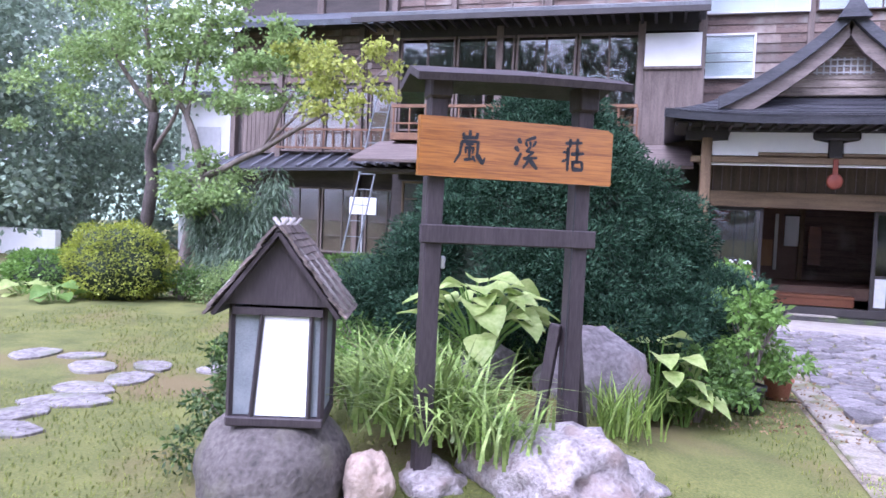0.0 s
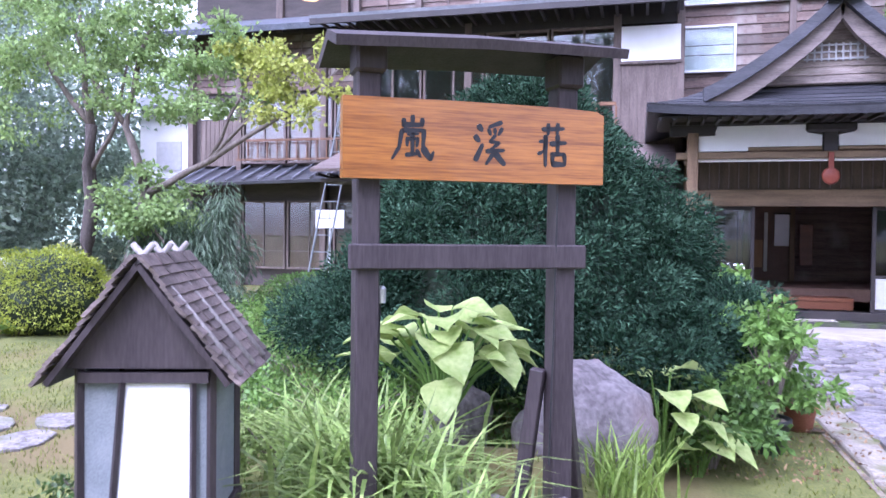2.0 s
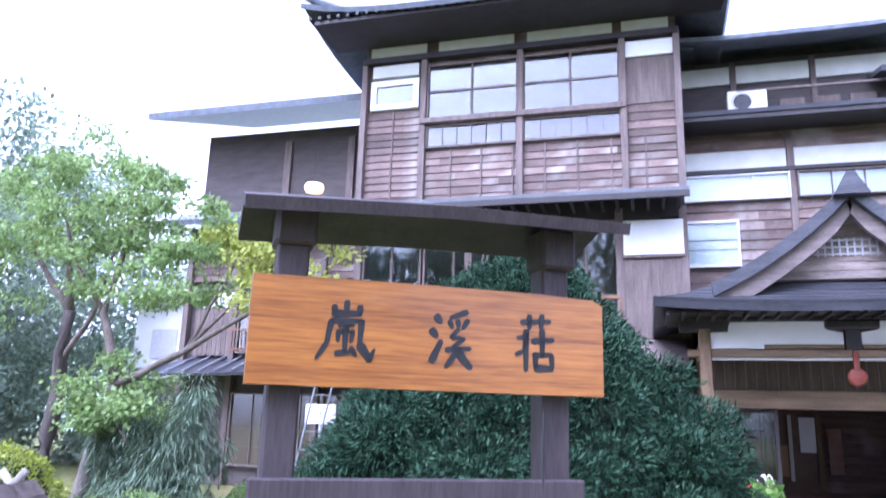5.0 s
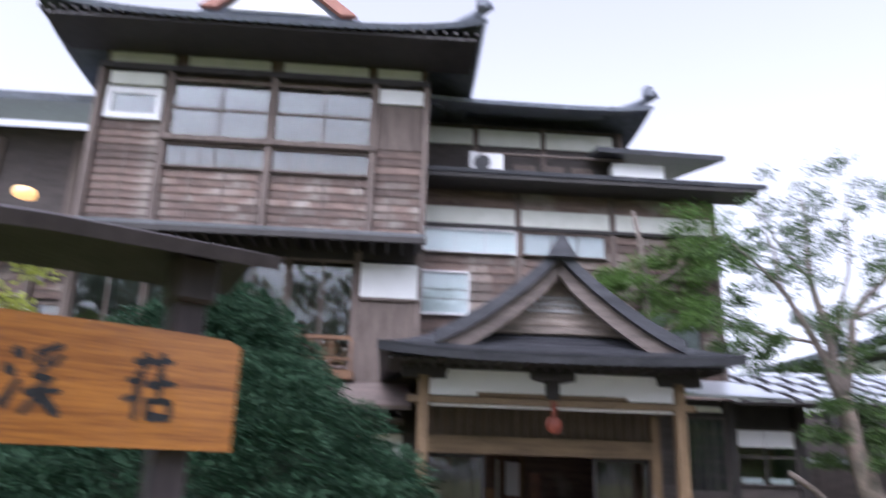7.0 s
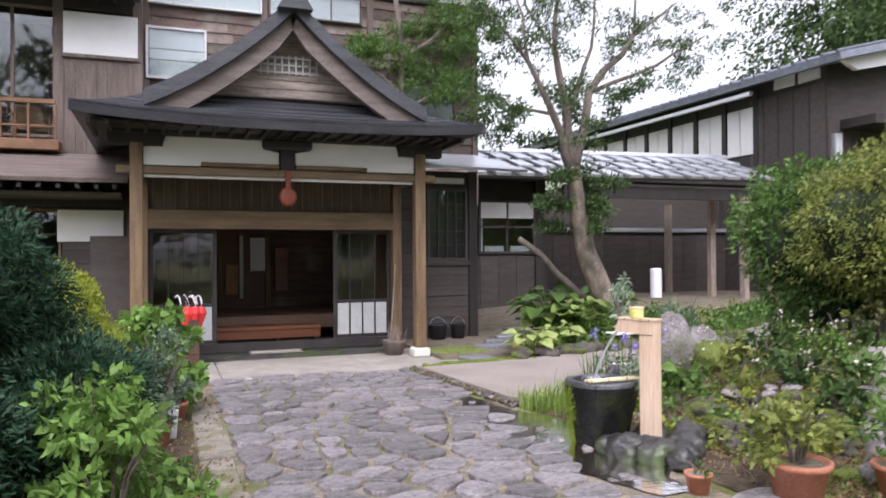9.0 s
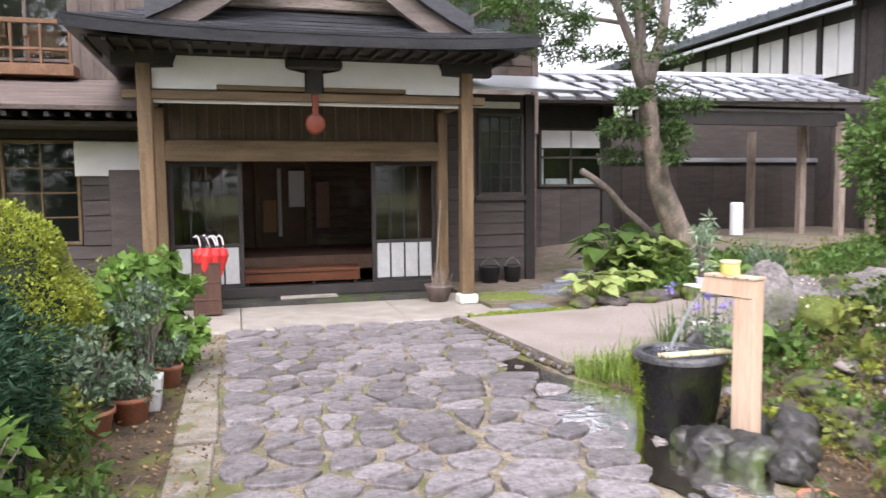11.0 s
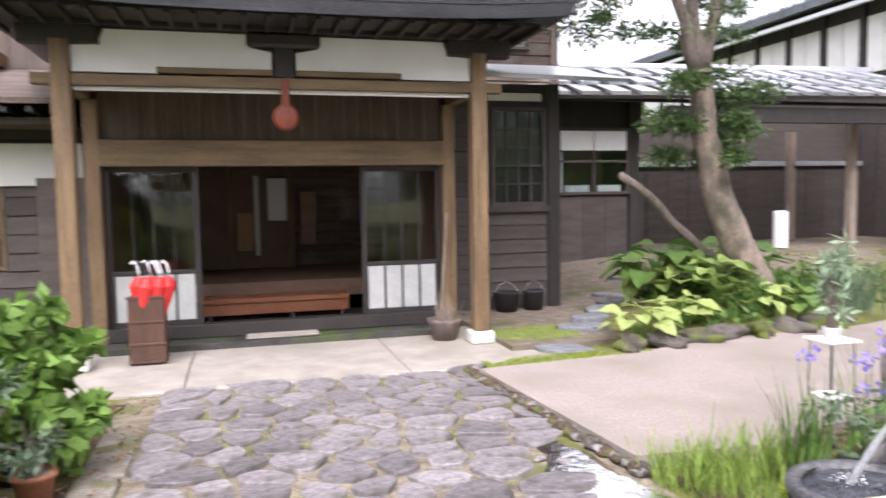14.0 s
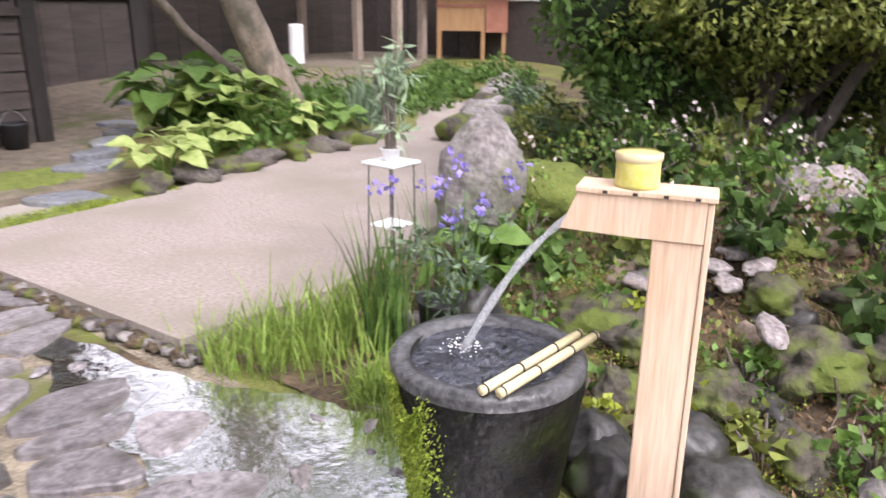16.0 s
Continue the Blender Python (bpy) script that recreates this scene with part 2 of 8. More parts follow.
M_GABLE = material("weathered_gable_wood", (0.13, 0.10, 0.085), (0.42, 0.35, 0.30), 0.8, 4, 40, 0.6, stretch=(0.4, 3, 5), spread=0.3)
M_DARKBEAM = material("dark_panel_wood", (0.040, 0.029, 0.017), (0.115, 0.080, 0.045), 0.65, 3, 50, 0.3, stretch=(3, 3, 0.4))
M_STEEL = material("aluminium", (0.55, 0.56, 0.58), (0.68, 0.69, 0.7), 0.35, 5, 50, 0.05, metal=0.8)
L_YEW = leaf_material("yew_needles", (0.009, 0.027, 0.014), (0.028, 0.064, 0.032), 0.7, 0.6, 0.12, 0.12)
# paler yew green that paints light onto the clump tops
L_YEWLIT = leaf_material("yew_clump_light", (0.028, 0.066, 0.038), (0.07, 0.125, 0.072), 0.7, 0.4, 0.15, 0.12)
L_BOX = leaf_material("yellow_green_leaves", (0.22, 0.28, 0.03), (0.42, 0.46, 0.07), 0.45, 0.4)
L_HOSTA = leaf_material("hosta_leaves", (0.30, 0.42, 0.10), (0.54, 0.62, 0.24), 0.4, 0.3)
L_GREEN = leaf_material("mid_green_leaves", (0.07, 0.14, 0.03), (0.15, 0.25, 0.06), 0.45, 0.4)
L_BRIGHT = leaf_material("fresh_green_leaves", (0.12, 0.235, 0.04), (0.23, 0.365, 0.09), 0.45, 0.35)
L_MAPLE = leaf_material("maple_leaves", (0.19, 0.30, 0.10), (0.36, 0.46, 0.17), 0.5, 0.4, 0.45)
L_MAPLEY = leaf_material("light_maple_leaves", (0.36, 0.42, 0.07), (0.50, 0.52, 0.14), 0.5, 0.3, 0.45)
L_DARK = leaf_material("dark_green_leaves", (0.035, 0.07, 0.02), (0.09, 0.15, 0.04), 0.4, 0.45, 0.25)
L_OLIVE = leaf_material("olive_leaves", (0.135, 0.175, 0.035), (0.30, 0.325, 0.08), 0.5, 0.45, 0.3)
L_BLUEG = leaf_material("blue_green_leaves", (0.085, 0.14, 0.08), (0.215, 0.285, 0.185), 0.45, 0.45, 0.25)
L_MOSS = leaf_material("moss_fronds", (0.19, 0.27, 0.03), (0.36, 0.44, 0.08), 0.7, 0.5, 0.35, 0.15)
L_GRASS = leaf_material("grass_blades", (0.16, 0.26, 0.04), (0.32, 0.42, 0.10), 0.5, 0.4, 0.35)
L_SAGE = leaf_material("sage_leaves", (0.20, 0.30, 0.18), (0.42, 0.52, 0.36), 0.5, 0.4, 0.35)
L_LILY = leaf_material("strap_leaves", (0.15, 0.25, 0.045), (0.37, 0.46, 0.15), 0.45, 0.45, 0.3)
# the haze of distance is put into these paled leaf colours
L_FAR = leaf_material("haze_painted_leaves", (0.17, 0.25, 0.17), (0.36, 0.43, 0.32), 0.7, 0.35, 0.3)
L_LITTER = leaf_material("dead_leaves", (0.10, 0.06, 0.03), (0.30, 0.20, 0.11), 0.7, 0.5, 0.15, 0.2)
L_VIOLET = leaf_material("violet_petals", (0.25, 0.20, 0.60), (0.40, 0.33, 0.75), 0.6, 0.2, 0.3)
L_PINKF = leaf_material("pale_pink_petals", (0.62, 0.50, 0.50), (0.76, 0.68, 0.66), 0.6, 0.2, 0.3)
# solid filler inside shrubs; the shade between leaves is its near-black colour
M_CORE = material("painted_inner_shade", (0.012, 0.022, 0.010), (0.03, 0.045, 0.02), 0.9, 8, 40, 0.5)


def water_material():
    m = material("boosted_mirror_water", (0.05, 0.035, 0.018), (0.16, 0.11, 0.055), 0.03, 5, 16, 0.5, dist=0.014, spec=1.0)
    # index far above water's, boosting reflected sky in place of a brighter one
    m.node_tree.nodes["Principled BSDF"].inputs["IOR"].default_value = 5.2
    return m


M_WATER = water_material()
M_TUBWATER = material("tub_water", (0.008, 0.009, 0.014), (0.06, 0.065, 0.085), 0.03, 14, 40, 1.0, dist=0.05, spec=1.0)
M_STREAM = water_jet_material("pouring_water")
M_LITTER = material("dry_leaf", (0.12, 0.07, 0.03), (0.34, 0.23, 0.12), 0.8, 8, 40, 0.0, spread=0.4, island=True)
M_MOSSD = material("dark_mossy_rock", (0.03, 0.028, 0.02), (0.12, 0.10, 0.075), 0.85, 5, 34, 1.0, c3=(0.10, 0.13, 0.02), c3_scale=5, c3_from=0.46, c3_to=0.58, dist=0.03)
M_EDGE = material("dirty_edging_stone", (0.15, 0.13, 0.10), (0.37, 0.33, 0.28), 0.85, 4, 50, 0.8, c3=(0.15, 0.15, 0.07), c3_scale=3.5, c3_from=0.5, c3_to=0.62, dist=0.015)
M_POLE = material("bare_weathered_pole", (0.20, 0.18, 0.165), (0.38, 0.35, 0.325), 0.8, 6, 50, 0.4, stretch=(3, 3, 0.5))
M_SLATE = material("blue_grey_stone", (0.10, 0.105, 0.12), (0.26, 0.27, 0.30), 0.6, 6, 40, 0.9, c3=(0.12, 0.12, 0.08), c3_scale=4, spread=0.25, dist=0.015)
M_ROCKD = material("dark_grey_rock", (0.045, 0.038, 0.034), (0.15, 0.13, 0.115), 0.85, 5, 34, 1.0, c3=(0.11, 0.105, 0.065), c3_scale=3.2, dist=0.03)
M_ROCKM = material("mid_grey_boulder", (0.10, 0.085, 0.085), (0.29, 0.26, 0.26), 0.85, 3, 26, 0.9, c3=(0.20, 0.15, 0.14), c3_scale=2.2, dist=0.03)
M_SOIL = material("litter_soil", (0.025, 0.018, 0.011), (0.15, 0.105, 0.06), 0.9, 6, 45, 1.0, c3=(0.13, 0.15, 0.03), c3_scale=2.0, c3_from=0.5, c3_to=0.62, dist=0.03)


# ---- mesh helpers ----
def part(name, bm, mat, parent=None, label="", smooth=False):
    me = bpy.data.meshes.new(name)
    bm.to_mesh(me)
    bm.free()
    if smooth:
        me.polygons.foreach_set("use_smooth", [True] * len(me.polygons))
    me.materials.append(mat)
    ob = new(name, me)
    ob.parent = parent
    return tagged(ob, label)


def thing(name, label, category, group="", at=(0, 0, 0), rz=0.0, kind=""):
    ob = new(name)
    ob.matrix_world = pose(*at, 0, 0, rz)
    return tagged(ob, label, category, group, kind)


def setting(name, label, category=""):
    return tagged(new(name), label, category or name.split("_")[0], "", "structure")


def add_box(bm, a, b, m=None, bevel=0.0):
    (x0, y0, z0), (x1, y1, z1) = a, b
    t = Matrix.LocRotScale(((x0 + x1) / 2, (y0 + y1) / 2, (z0 + z1) / 2), None, (abs(x1 - x0), abs(y1 - y0), abs(z1 - z0)))
    made = bmesh.ops.create_cube(bm, size=1, matrix=(m @ t) if m else t)
    if bevel:
        edges = list({e for v in made["verts"] for e in v.link_edges})
        bmesh.ops.bevel(bm, geom=edges, offset=bevel, segments=1, affect="EDGES")
    return bm


def box(name, a, b, mat, parent=None, label="", bevel=0.006, m=None):
    return part(name, add_box(bmesh.new(), a, b, m, bevel), mat, parent, label)


def tube_into(bm, points, radii, sides=8):
    pts = [Vector(p) for p in points]
    rings = []
    for i, p in enumerate(pts):
        d = (pts[min(i + 1, len(pts) - 1)] - pts[max(i - 1, 0)]).normalized()
        q = d.to_track_quat("Z", "Y")
        rings.append([bm.verts.new(p + q @ Vector((math.cos(k * math.tau / sides), math.sin(k * math.tau / sides), 0)) * radii[i]) for k in range(sides)])
    for r, s in zip(rings, rings[1:]):
        for k in range(sides):
            bm.faces.new((r[k], r[(k + 1) % sides], s[(k + 1) % sides], s[k]))
    bm.faces.new(list(reversed(rings[0])))
    bm.faces.new(rings[-1])
    return bm


def lathe_into(bm, profile, sides=28, cap=True):
    rings = [[bm.verts.new((r * math.cos(k * math.tau / sides), r * math.sin(k * math.tau / sides), z)) for k in range(sides)] for r, z in profile]
    for r, s in zip(rings, rings[1:]):
        for k in range(sides):
            bm.faces.new((r[k], r[(k + 1) % sides], s[(k + 1) % sides], s[k]))
    if cap:
        bm.faces.new(list(reversed(rings[0])))
        bm.faces.new(rings[-1])
    return bm


def poly_prism(bm, outline, y0, y1):
    """A prism over an outline in x and z, from y0 to y1."""
    f = [bm.verts.new((x, y0, z)) for x, z in outline]
    b = [bm.verts.new((x, y1, z)) for x, z in outline]
    bm.faces.new(f)
    bm.faces.new(list(reversed(b)))
    for k in range(len(outline)):
        j = (k + 1) % len(outline)
        bm.faces.new((f[j], f[k], b[k], b[j]))
    bmesh.ops.recalc_face_normals(bm, faces=bm.faces)
    return bm


def grid_sheet(bm, rows, thick=0.0):
    """A sheet through rows of points, with a thickness downwards."""
    top = [[bm.verts.new(p) for p in r] for r in rows]
    for r, s in zip(top, top[1:]):
        for k in range(len(r) - 1):
            bm.faces.new((r[k], r[k + 1], s[k + 1], s[k]))
    bmesh.ops.recalc_face_normals(bm, faces=bm.faces)
    if thick:
        bmesh.ops.solidify(bm, geom=bm.faces[:], thickness=thick)
    return bm


def rock(name, at, size, mat, label, seed, rough=0.28, parent=None, category="rock", group="garden rocks", detail=4, flat=None):
    bm = bmesh.new()
    bmesh.ops.create_icosphere(bm, subdivisions=detail, radius=1)
    off = Vector((seed * 3.1, seed * 1.7, seed * 0.9))
    for v in bm.verts:
        d = noise.fractal(v.co * 1.1 + off, 0.9, 2.1, 5) * rough + noise.cell(v.co * 1.6 + off) * rough * 0.25
        d += noise.fractal(v.co * 4.3 + off, 0.8, 2.2, 4) * rough * 0.30
        v.co *= 1 + d
        v.co.z = max(v.co.z, -0.55)
        v.co = Vector((v.co.x * size[0], v.co.y * size[1], v.co.z * size[2]))
        if flat:
            v.co.z = min(v.co.z, flat)
    ob = part(name, bm, mat, parent, "", True)
    ob.matrix_world = pose(*at, 0, 0, seed * 47 % 360)
    return ob if parent else tagged(ob, label, category, group)


def quads_mesh(name, verts, mat, parent):
    """A mesh of loose four-cornered leaves from an array (n, 4, 3)."""
    n = len(verts)
    me = bpy.data.meshes.new(name)
    me.vertices.add(n * 4)
    me.vertices.foreach_set("co", np.asarray(verts, np.float32).ravel())
    me.loops.add(n * 4)
    me.loops.foreach_set("vertex_index", np.arange(n * 4, dtype=np.int32))
    me.polygons.add(n)
    me.polygons.foreach_set("loop_start", np.arange(0, n * 4, 4, dtype=np.int32))
    me.update(calc_edges=True)
    me.materials.append(mat)
    ob = new(name, me)
    ob.parent = parent
    return ob


def leaf_quads(rng, centres, out, length, width, droop=0.3, loose=0.7):
    """Leaves at centres that point along out, made uneven."""
    n = len(centres)
    a = out / (np.linalg.norm(out, axis=1, keepdims=True) + 1e-9) + rng.normal(0, loose, (n, 3))
    a[:, 2] -= droop
    a /= np.linalg.norm(a, axis=1, keepdims=True) + 1e-9
    s = np.cross(a, rng.normal(0, 1, (n, 3)))
    s /= np.linalg.norm(s, axis=1, keepdims=True) + 1e-9
    L = length * rng.uniform(0.6, 1.25, (n, 1))
    W = width * rng.uniform(0.7, 1.2, (n, 1)) / 2
    up = np.cross(s, a) * W * 0.5
    return np.stack([centres, centres + a * L * 0.45 + s * W + up, centres + a * L, centres + a * L * 0.45 - s * W + up], 1)


def shell_points(rng, n, centre, radii, inner=0.75, top_only=False):
    d = rng.normal(0, 1, (n, 3))
    d /= np.linalg.norm(d, axis=1, keepdims=True)
    if top_only:
        d[:, 2] = np.abs(d[:, 2])
    r = rng.uniform(inner, 1.0, (n, 1))
    bumps = 1 + 0.12 * np.sin(d[:, :1] * 5 + centre[0]) * np.cos(d[:, 1:2] * 6 + centre[1]) + 0.06 * np.sin(d[:, 2:] * 11)
    return np.asarray(centre) + d * r * bumps * np.asarray(radii), d


# ---- the ground ----
def smooth_step(a, b, x):
    t = min(max((x - a) / (b - a), 0.0), 1.0)
    return t * t * (3 - 2 * t)


def ground_height(x, y):
    h = 0.5 * smooth_step(2.5, 4.6, x) * smooth_step(-4.6, -5.6, y) * smooth_step(-11.5, -9.0, y)
    h += 0.42 * math.exp(-((x - 5.6) ** 2 / 3.0 + (y + 0.7) ** 2 / 1.0))
    h += 0.40 * math.exp(-(((x + 3.6) / 0.75) ** 2 + ((y + 10.0) / 0.6) ** 2))
    h += 0.32 * smooth_step(3.0, 8.0, x) * smooth_step(-2.0, 3.0, y)
    h += 0.12 * smooth_step(-2.4, -5.0, x) * smooth_step(-8.5, -6.0, y) * (1 - smooth_step(-6.0, -3.0, y))
    return h - 0.004


def make_ground():
    bm = bmesh.new()
    xs = sorted({*[-26 + 0.5 * k for k in range(25)], *[-13.5 + 0.25 * k for k in range(107)], *[13.5 + 0.8 * k for k in range(12)], -300, -120, -60, 60, 120, 300})
    ys = sorted({*[-16 + 0.25 * k for k in range(85)], *[5.5 + 1.0 * k for k in range(12)], -300, -120, -50, -25, 40, 120, 300})
    bm_rows = []
    for y in ys:
        bm_rows.append([(x, y, ground_height(x, y) + 0.012 * noise.noise(Vector((x * 1.3, y * 1.3, 0))) * (1 if -1.6 > x or x > 1.9 else 0)) for x in xs])
    grid_sheet(bm, bm_rows)
    ob = part("ground", bm, M_GROUND, None, "mossy lawn with patches of bare pale soil", True)
    tagged(ob, "", "ground", "", "structure")


make_ground()


def flat_patch(name, outline, z, mat, label, category, thick=0.0):
    bm = bmesh.new()
    f = bm.faces.new([bm.verts.new((x, y, z)) for x, y in outline])
    f.normal_update()
    if f.normal.z < 0:
        bmesh.ops.reverse_faces(bm, faces=[f])
    if thick:
        made = bmesh.ops.extrude_face_region(bm, geom=bm.faces[:])
        bmesh.ops.translate(bm, vec=(0, 0, -thick), verts=[v for v in made["geom"] if isinstance(v, bmesh.types.BMVert)])
        bmesh.ops.recalc_face_normals(bm, faces=bm.faces)
    return tagged(part(name, bm, mat, None, label), "", category, "", "structure")


flat_patch("path_bed", [(-1.5, -12.3), (1.85, -12.3), (1.75, -8.0), (1.75, -4.8), (1.52, -2.2), (-1.5, -2.2)], 0.004, M_JOINT, "mossy sandy joints of the paved path", "path")
flat_patch("garden_path", [(1.56, -2.45), (1.74, -4.88), (2.6, -4.95), (4.3, -4.5), (6.5, -3.1), (9.6, -1.2), (14, 1.0), (14, 2.4), (9.2, 0.15), (6.3, -1.55), (4.8, -1.95), (3.0, -2.33)], 0.085, M_PINK, "garden path of pink washed gravel", "path", 0.10)
flat_patch("gravel_yard", [(2.2, -1.6), (3.4, -1.6), (8.5, 1.0), (8.5, 5.4), (3.7, 5.4), (2.2, 0.9)], 0.02 + 0.06, M_GRAVEL, "raked gravel beside the dark boarded wall", "gravel", 0.1)
def make_puddle():
    """Water with an uneven shore along a bent line, wider in the middle."""
    rnd = random.Random(4)
    line = [(1.40, -4.15, 0.05), (1.42, -4.5, 0.11), (1.38, -4.9, 0.19), (1.42, -5.35, 0.28), (1.52, -5.8, 0.40), (1.50, -6.3, 0.42), (1.42, -6.9, 0.36), (1.45, -7.5, 0.28), (1.42, -8.0, 0.10)]
    sides = ([], [])
    for (xa, ya, wa), (xb, yb, wb) in zip(line, line[1:]):
        for k in range(7):
            u = k / 7
            x, y, w = xa + (xb - xa) * u, ya + (yb - ya) * u, wa + (wb - wa) * u
            for s, side in zip((-1, 1), sides):
                side.append((x + s * w * (1 + 0.35 * noise.noise(Vector((s * 7, y * 3.2, 0))) + 0.2 * noise.noise(Vector((s * 3, y * 9, 4)))), y + rnd.uniform(-0.015, 0.015)))
    flat_patch("puddle", sides[0] + sides[1][::-1], 0.017, M_WATER, "shallow clear puddle running over brown ground, sky reflection boosted", "water")


make_puddle()


def make_bed():
    bm = bmesh.new()
    grid_sheet(bm, [[(x, y, ground_height(x, y) + 0.012 + 0.03 * noise.noise(Vector((x * 2.5, y * 2.5, 1)))) for x in [1.86 + 0.16 * k for k in range(42)]] for y in [-9.4 + 0.16 * k for k in range(28)]])
    tagged(part("rockery_soil", bm, M_SOIL, None, "brown leaf litter soil with moss patches", True), "", "soil", "", "structure")


make_bed()
bed_path = lambda x: -5.0 + (x - 2.6) * 0.294 if x < 4.3 else -4.5 + (x - 4.3) * 0.63
bm = bmesh.new()
grid_sheet(bm, [[(x, -5.15 + (bed_path(x) + 5.12) * v / 8, ground_height(x, -5.15 + (bed_path(x) + 5.12) * v / 8) + 0.02 + 0.03 * noise.noise(Vector((x * 2.5, v, 6)))) for x in [3.0 + 0.2 * k for k in range(56)]] for v in range(9)])
tagged(part("bed_soil", bm, M_SOIL, None, "dark litter soil of the bed beside the garden path", True), "", "soil", "", "structure")
bm = bmesh.new()
grid_sheet(bm, [[(x, max(1.0, 0.5 * x - 3.4) + 0.1 + (8.1 - max(1.0, 0.5 * x - 3.4)) * v / 12, ground_height(x, max(1.0, 0.5 * x - 3.4) + 0.1 + (8.1 - max(1.0, 0.5 * x - 3.4)) * v / 12) + 0.03) for x in [3.9 + 0.5 * k for k in range(26)]] for v in range(13)])
tagged(part("yard_soil", bm, M_GRAVEL, None, "trodden gravelly soil before the corridor", True), "", "gravel", "", "structure")
slab = setting("porch_slab", "pale concrete slab of the entrance porch", "floor")
for x0, x1 in ((-2.3, -1.0), (-0.99, 1.0), (1.01, 2.55)):
    box("slab_panel", (x0, -2.14, -0.06), (x1, 0.0, 0.03), M_SLAB, slab, bevel=0.012)
# near-black rock colour, shared with the wet garden stones
box("entrance_step", (-1.95, -0.42, 0.03), (1.95, 0.1, 0.10), M_WETROCK, slab, "dark stone threshold step")
kerb = setting("drain_kerb", "low mossy concrete kerb along the path", "kerb")
rnd = random.Random(17)
for k in range(96):
    yk = -2.25 - k * 0.029
    xk = 1.53 + k * 0.00195 + rnd.uniform(-0.015, 0.015)
    s = rnd.uniform(0.022, 0.052)
    rock("kerb_stone", (xk + rnd.uniform(-0.03, 0.03), yk + rnd.uniform(-0.03, 0.03), 0.03), (s * rnd.uniform(0.7, 1.2), s * rnd.uniform(0.9, 1.9), s * rnd.uniform(0.6, 1.0)), (M_ROCK, M_SOIL, M_ROCKD, M_SOIL, M_MOSSD)[k % 5], "", 400 + k, 0.6, kerb, detail=2)
box("drain_bed", (1.38, -5.0, -0.03), (1.60, -2.18, 0.010), M_SOIL, kerb, bevel=0)
bm = bmesh.new()
grid_sheet(bm, [[(x, y, ground_height(x, y) + 0.022) for x in (-2.35 + 0.3 * noise.noise(Vector((y * 1.7, 0, 0))), -2.1, -1.9, -1.7, -1.44 + 0.05 * math.sin(y * 5))] for y in [-7.6 + 0.2 * k for k in range(27)]])
tagged(part("pot_bed_soil", bm, M_SOIL, None, "brown litter soil under the pots beside the path", True), "", "soil", "", "structure")


t_m = tagged(new("path_moss"), "bright green moss along the edge of the garden path", "moss", "", "stuff")
bm = bmesh.new()
grid_sheet(bm, [[(x, -2.43 + 0.075 * (x - 1.7) + (0.055 + 0.03 * noise.noise(Vector((x * 4, v, 0)))) * v, (0.02, 0.075, 0.092, 0.07, 0.0)[v] + 0.010 * noise.noise(Vector((x * 9, v * 2, 3)))) for x in [1.66 + 0.05 * k for k in range(36)]] for v in range(5)])
part("strip", bm, M_MOSS, t_m, "", True)
bm = bmesh.new()
for k in range(60):
    a, r = k * 2.4, 0.44 * math.sqrt((k + 0.5) / 60)
    x, y = 2.75 + 1.25 * r * math.cos(a), -0.95 + 0.8 * r * math.sin(a)
    bmesh.ops.create_icosphere(bm, subdivisions=2, radius=0.07, matrix=Matrix.LocRotScale((x, y, 0.075), None, (1.2, 1.0, 0.42)))
part("patch", bm, M_MOSS, t_m, "", True)


# ---- walls: helper kinds ----
def boards(parent, x0, x1, z0, z1, y, step=0.2, mat=None, thick=0.025, batten=0.0, name="board"):
    """Lapped horizontal boards on a wall that faces -y."""
    n = max(1, round((z1 - z0) / step))
    h = (z1 - z0) / n
    rnd = random.Random(int(x0 * 31 + z0 * 17) + 900)
    for k in range(n):
        cuts = [x0]
        while x1 - cuts[-1] > 3.2:
            cuts.append(cuts[-1] + rnd.uniform(1.4, 2.6))
        cuts.append(x1)
        for a, b in zip(cuts, cuts[1:]):
            bm = add_box(bmesh.new(), (0, -thick, 0.004), (b - a - 0.004, 0, h - 0.010))
            for v in bm.verts:
                if v.co.y < -thick / 2 and v.co.z > h / 2:
                    v.co.y += thick * 0.8
                elif v.co.y < -thick / 2:
                    v.co.z += rnd.uniform(-0.006, 0.008)
                    v.co.y += rnd.uniform(-0.004, 0.006)
            ob = part(name, bm, mat or M_CLAP, parent)
            ob.location = (a, y, z0 + k * h)
    if batten:
        m = max(1, round((x1 - x0) / batten))
        for k in range(m + 1):
            xk = x0 + (x1 - x0) * k / m
            box("batten", (xk - 0.02, y - thick - 0.022, z0), (xk + 0.02, y - thick + 0.004, z1), M_SLAT, parent, bevel=0.004)


def vboards(parent, x0, x1, z0, z1, y, step=0.3, mat=None, thick=0.022):
    n = max(1, round((x1 - x0) / step))
    w = (x1 - x0) / n
    for k in range(n):
        box("board", (x0 + k * w + 0.003, y - thick, z0), (x0 + (k + 1) * w - 0.003, y, z1), mat or M_DARKB, parent, bevel=0.004)
        box("batten", (x0 + k * w - 0.016, y - thick - 0.016, z0), (x0 + k * w + 0.016, y - thick + 0.002, z1), mat or M_DARKB, parent, bevel=0.003)


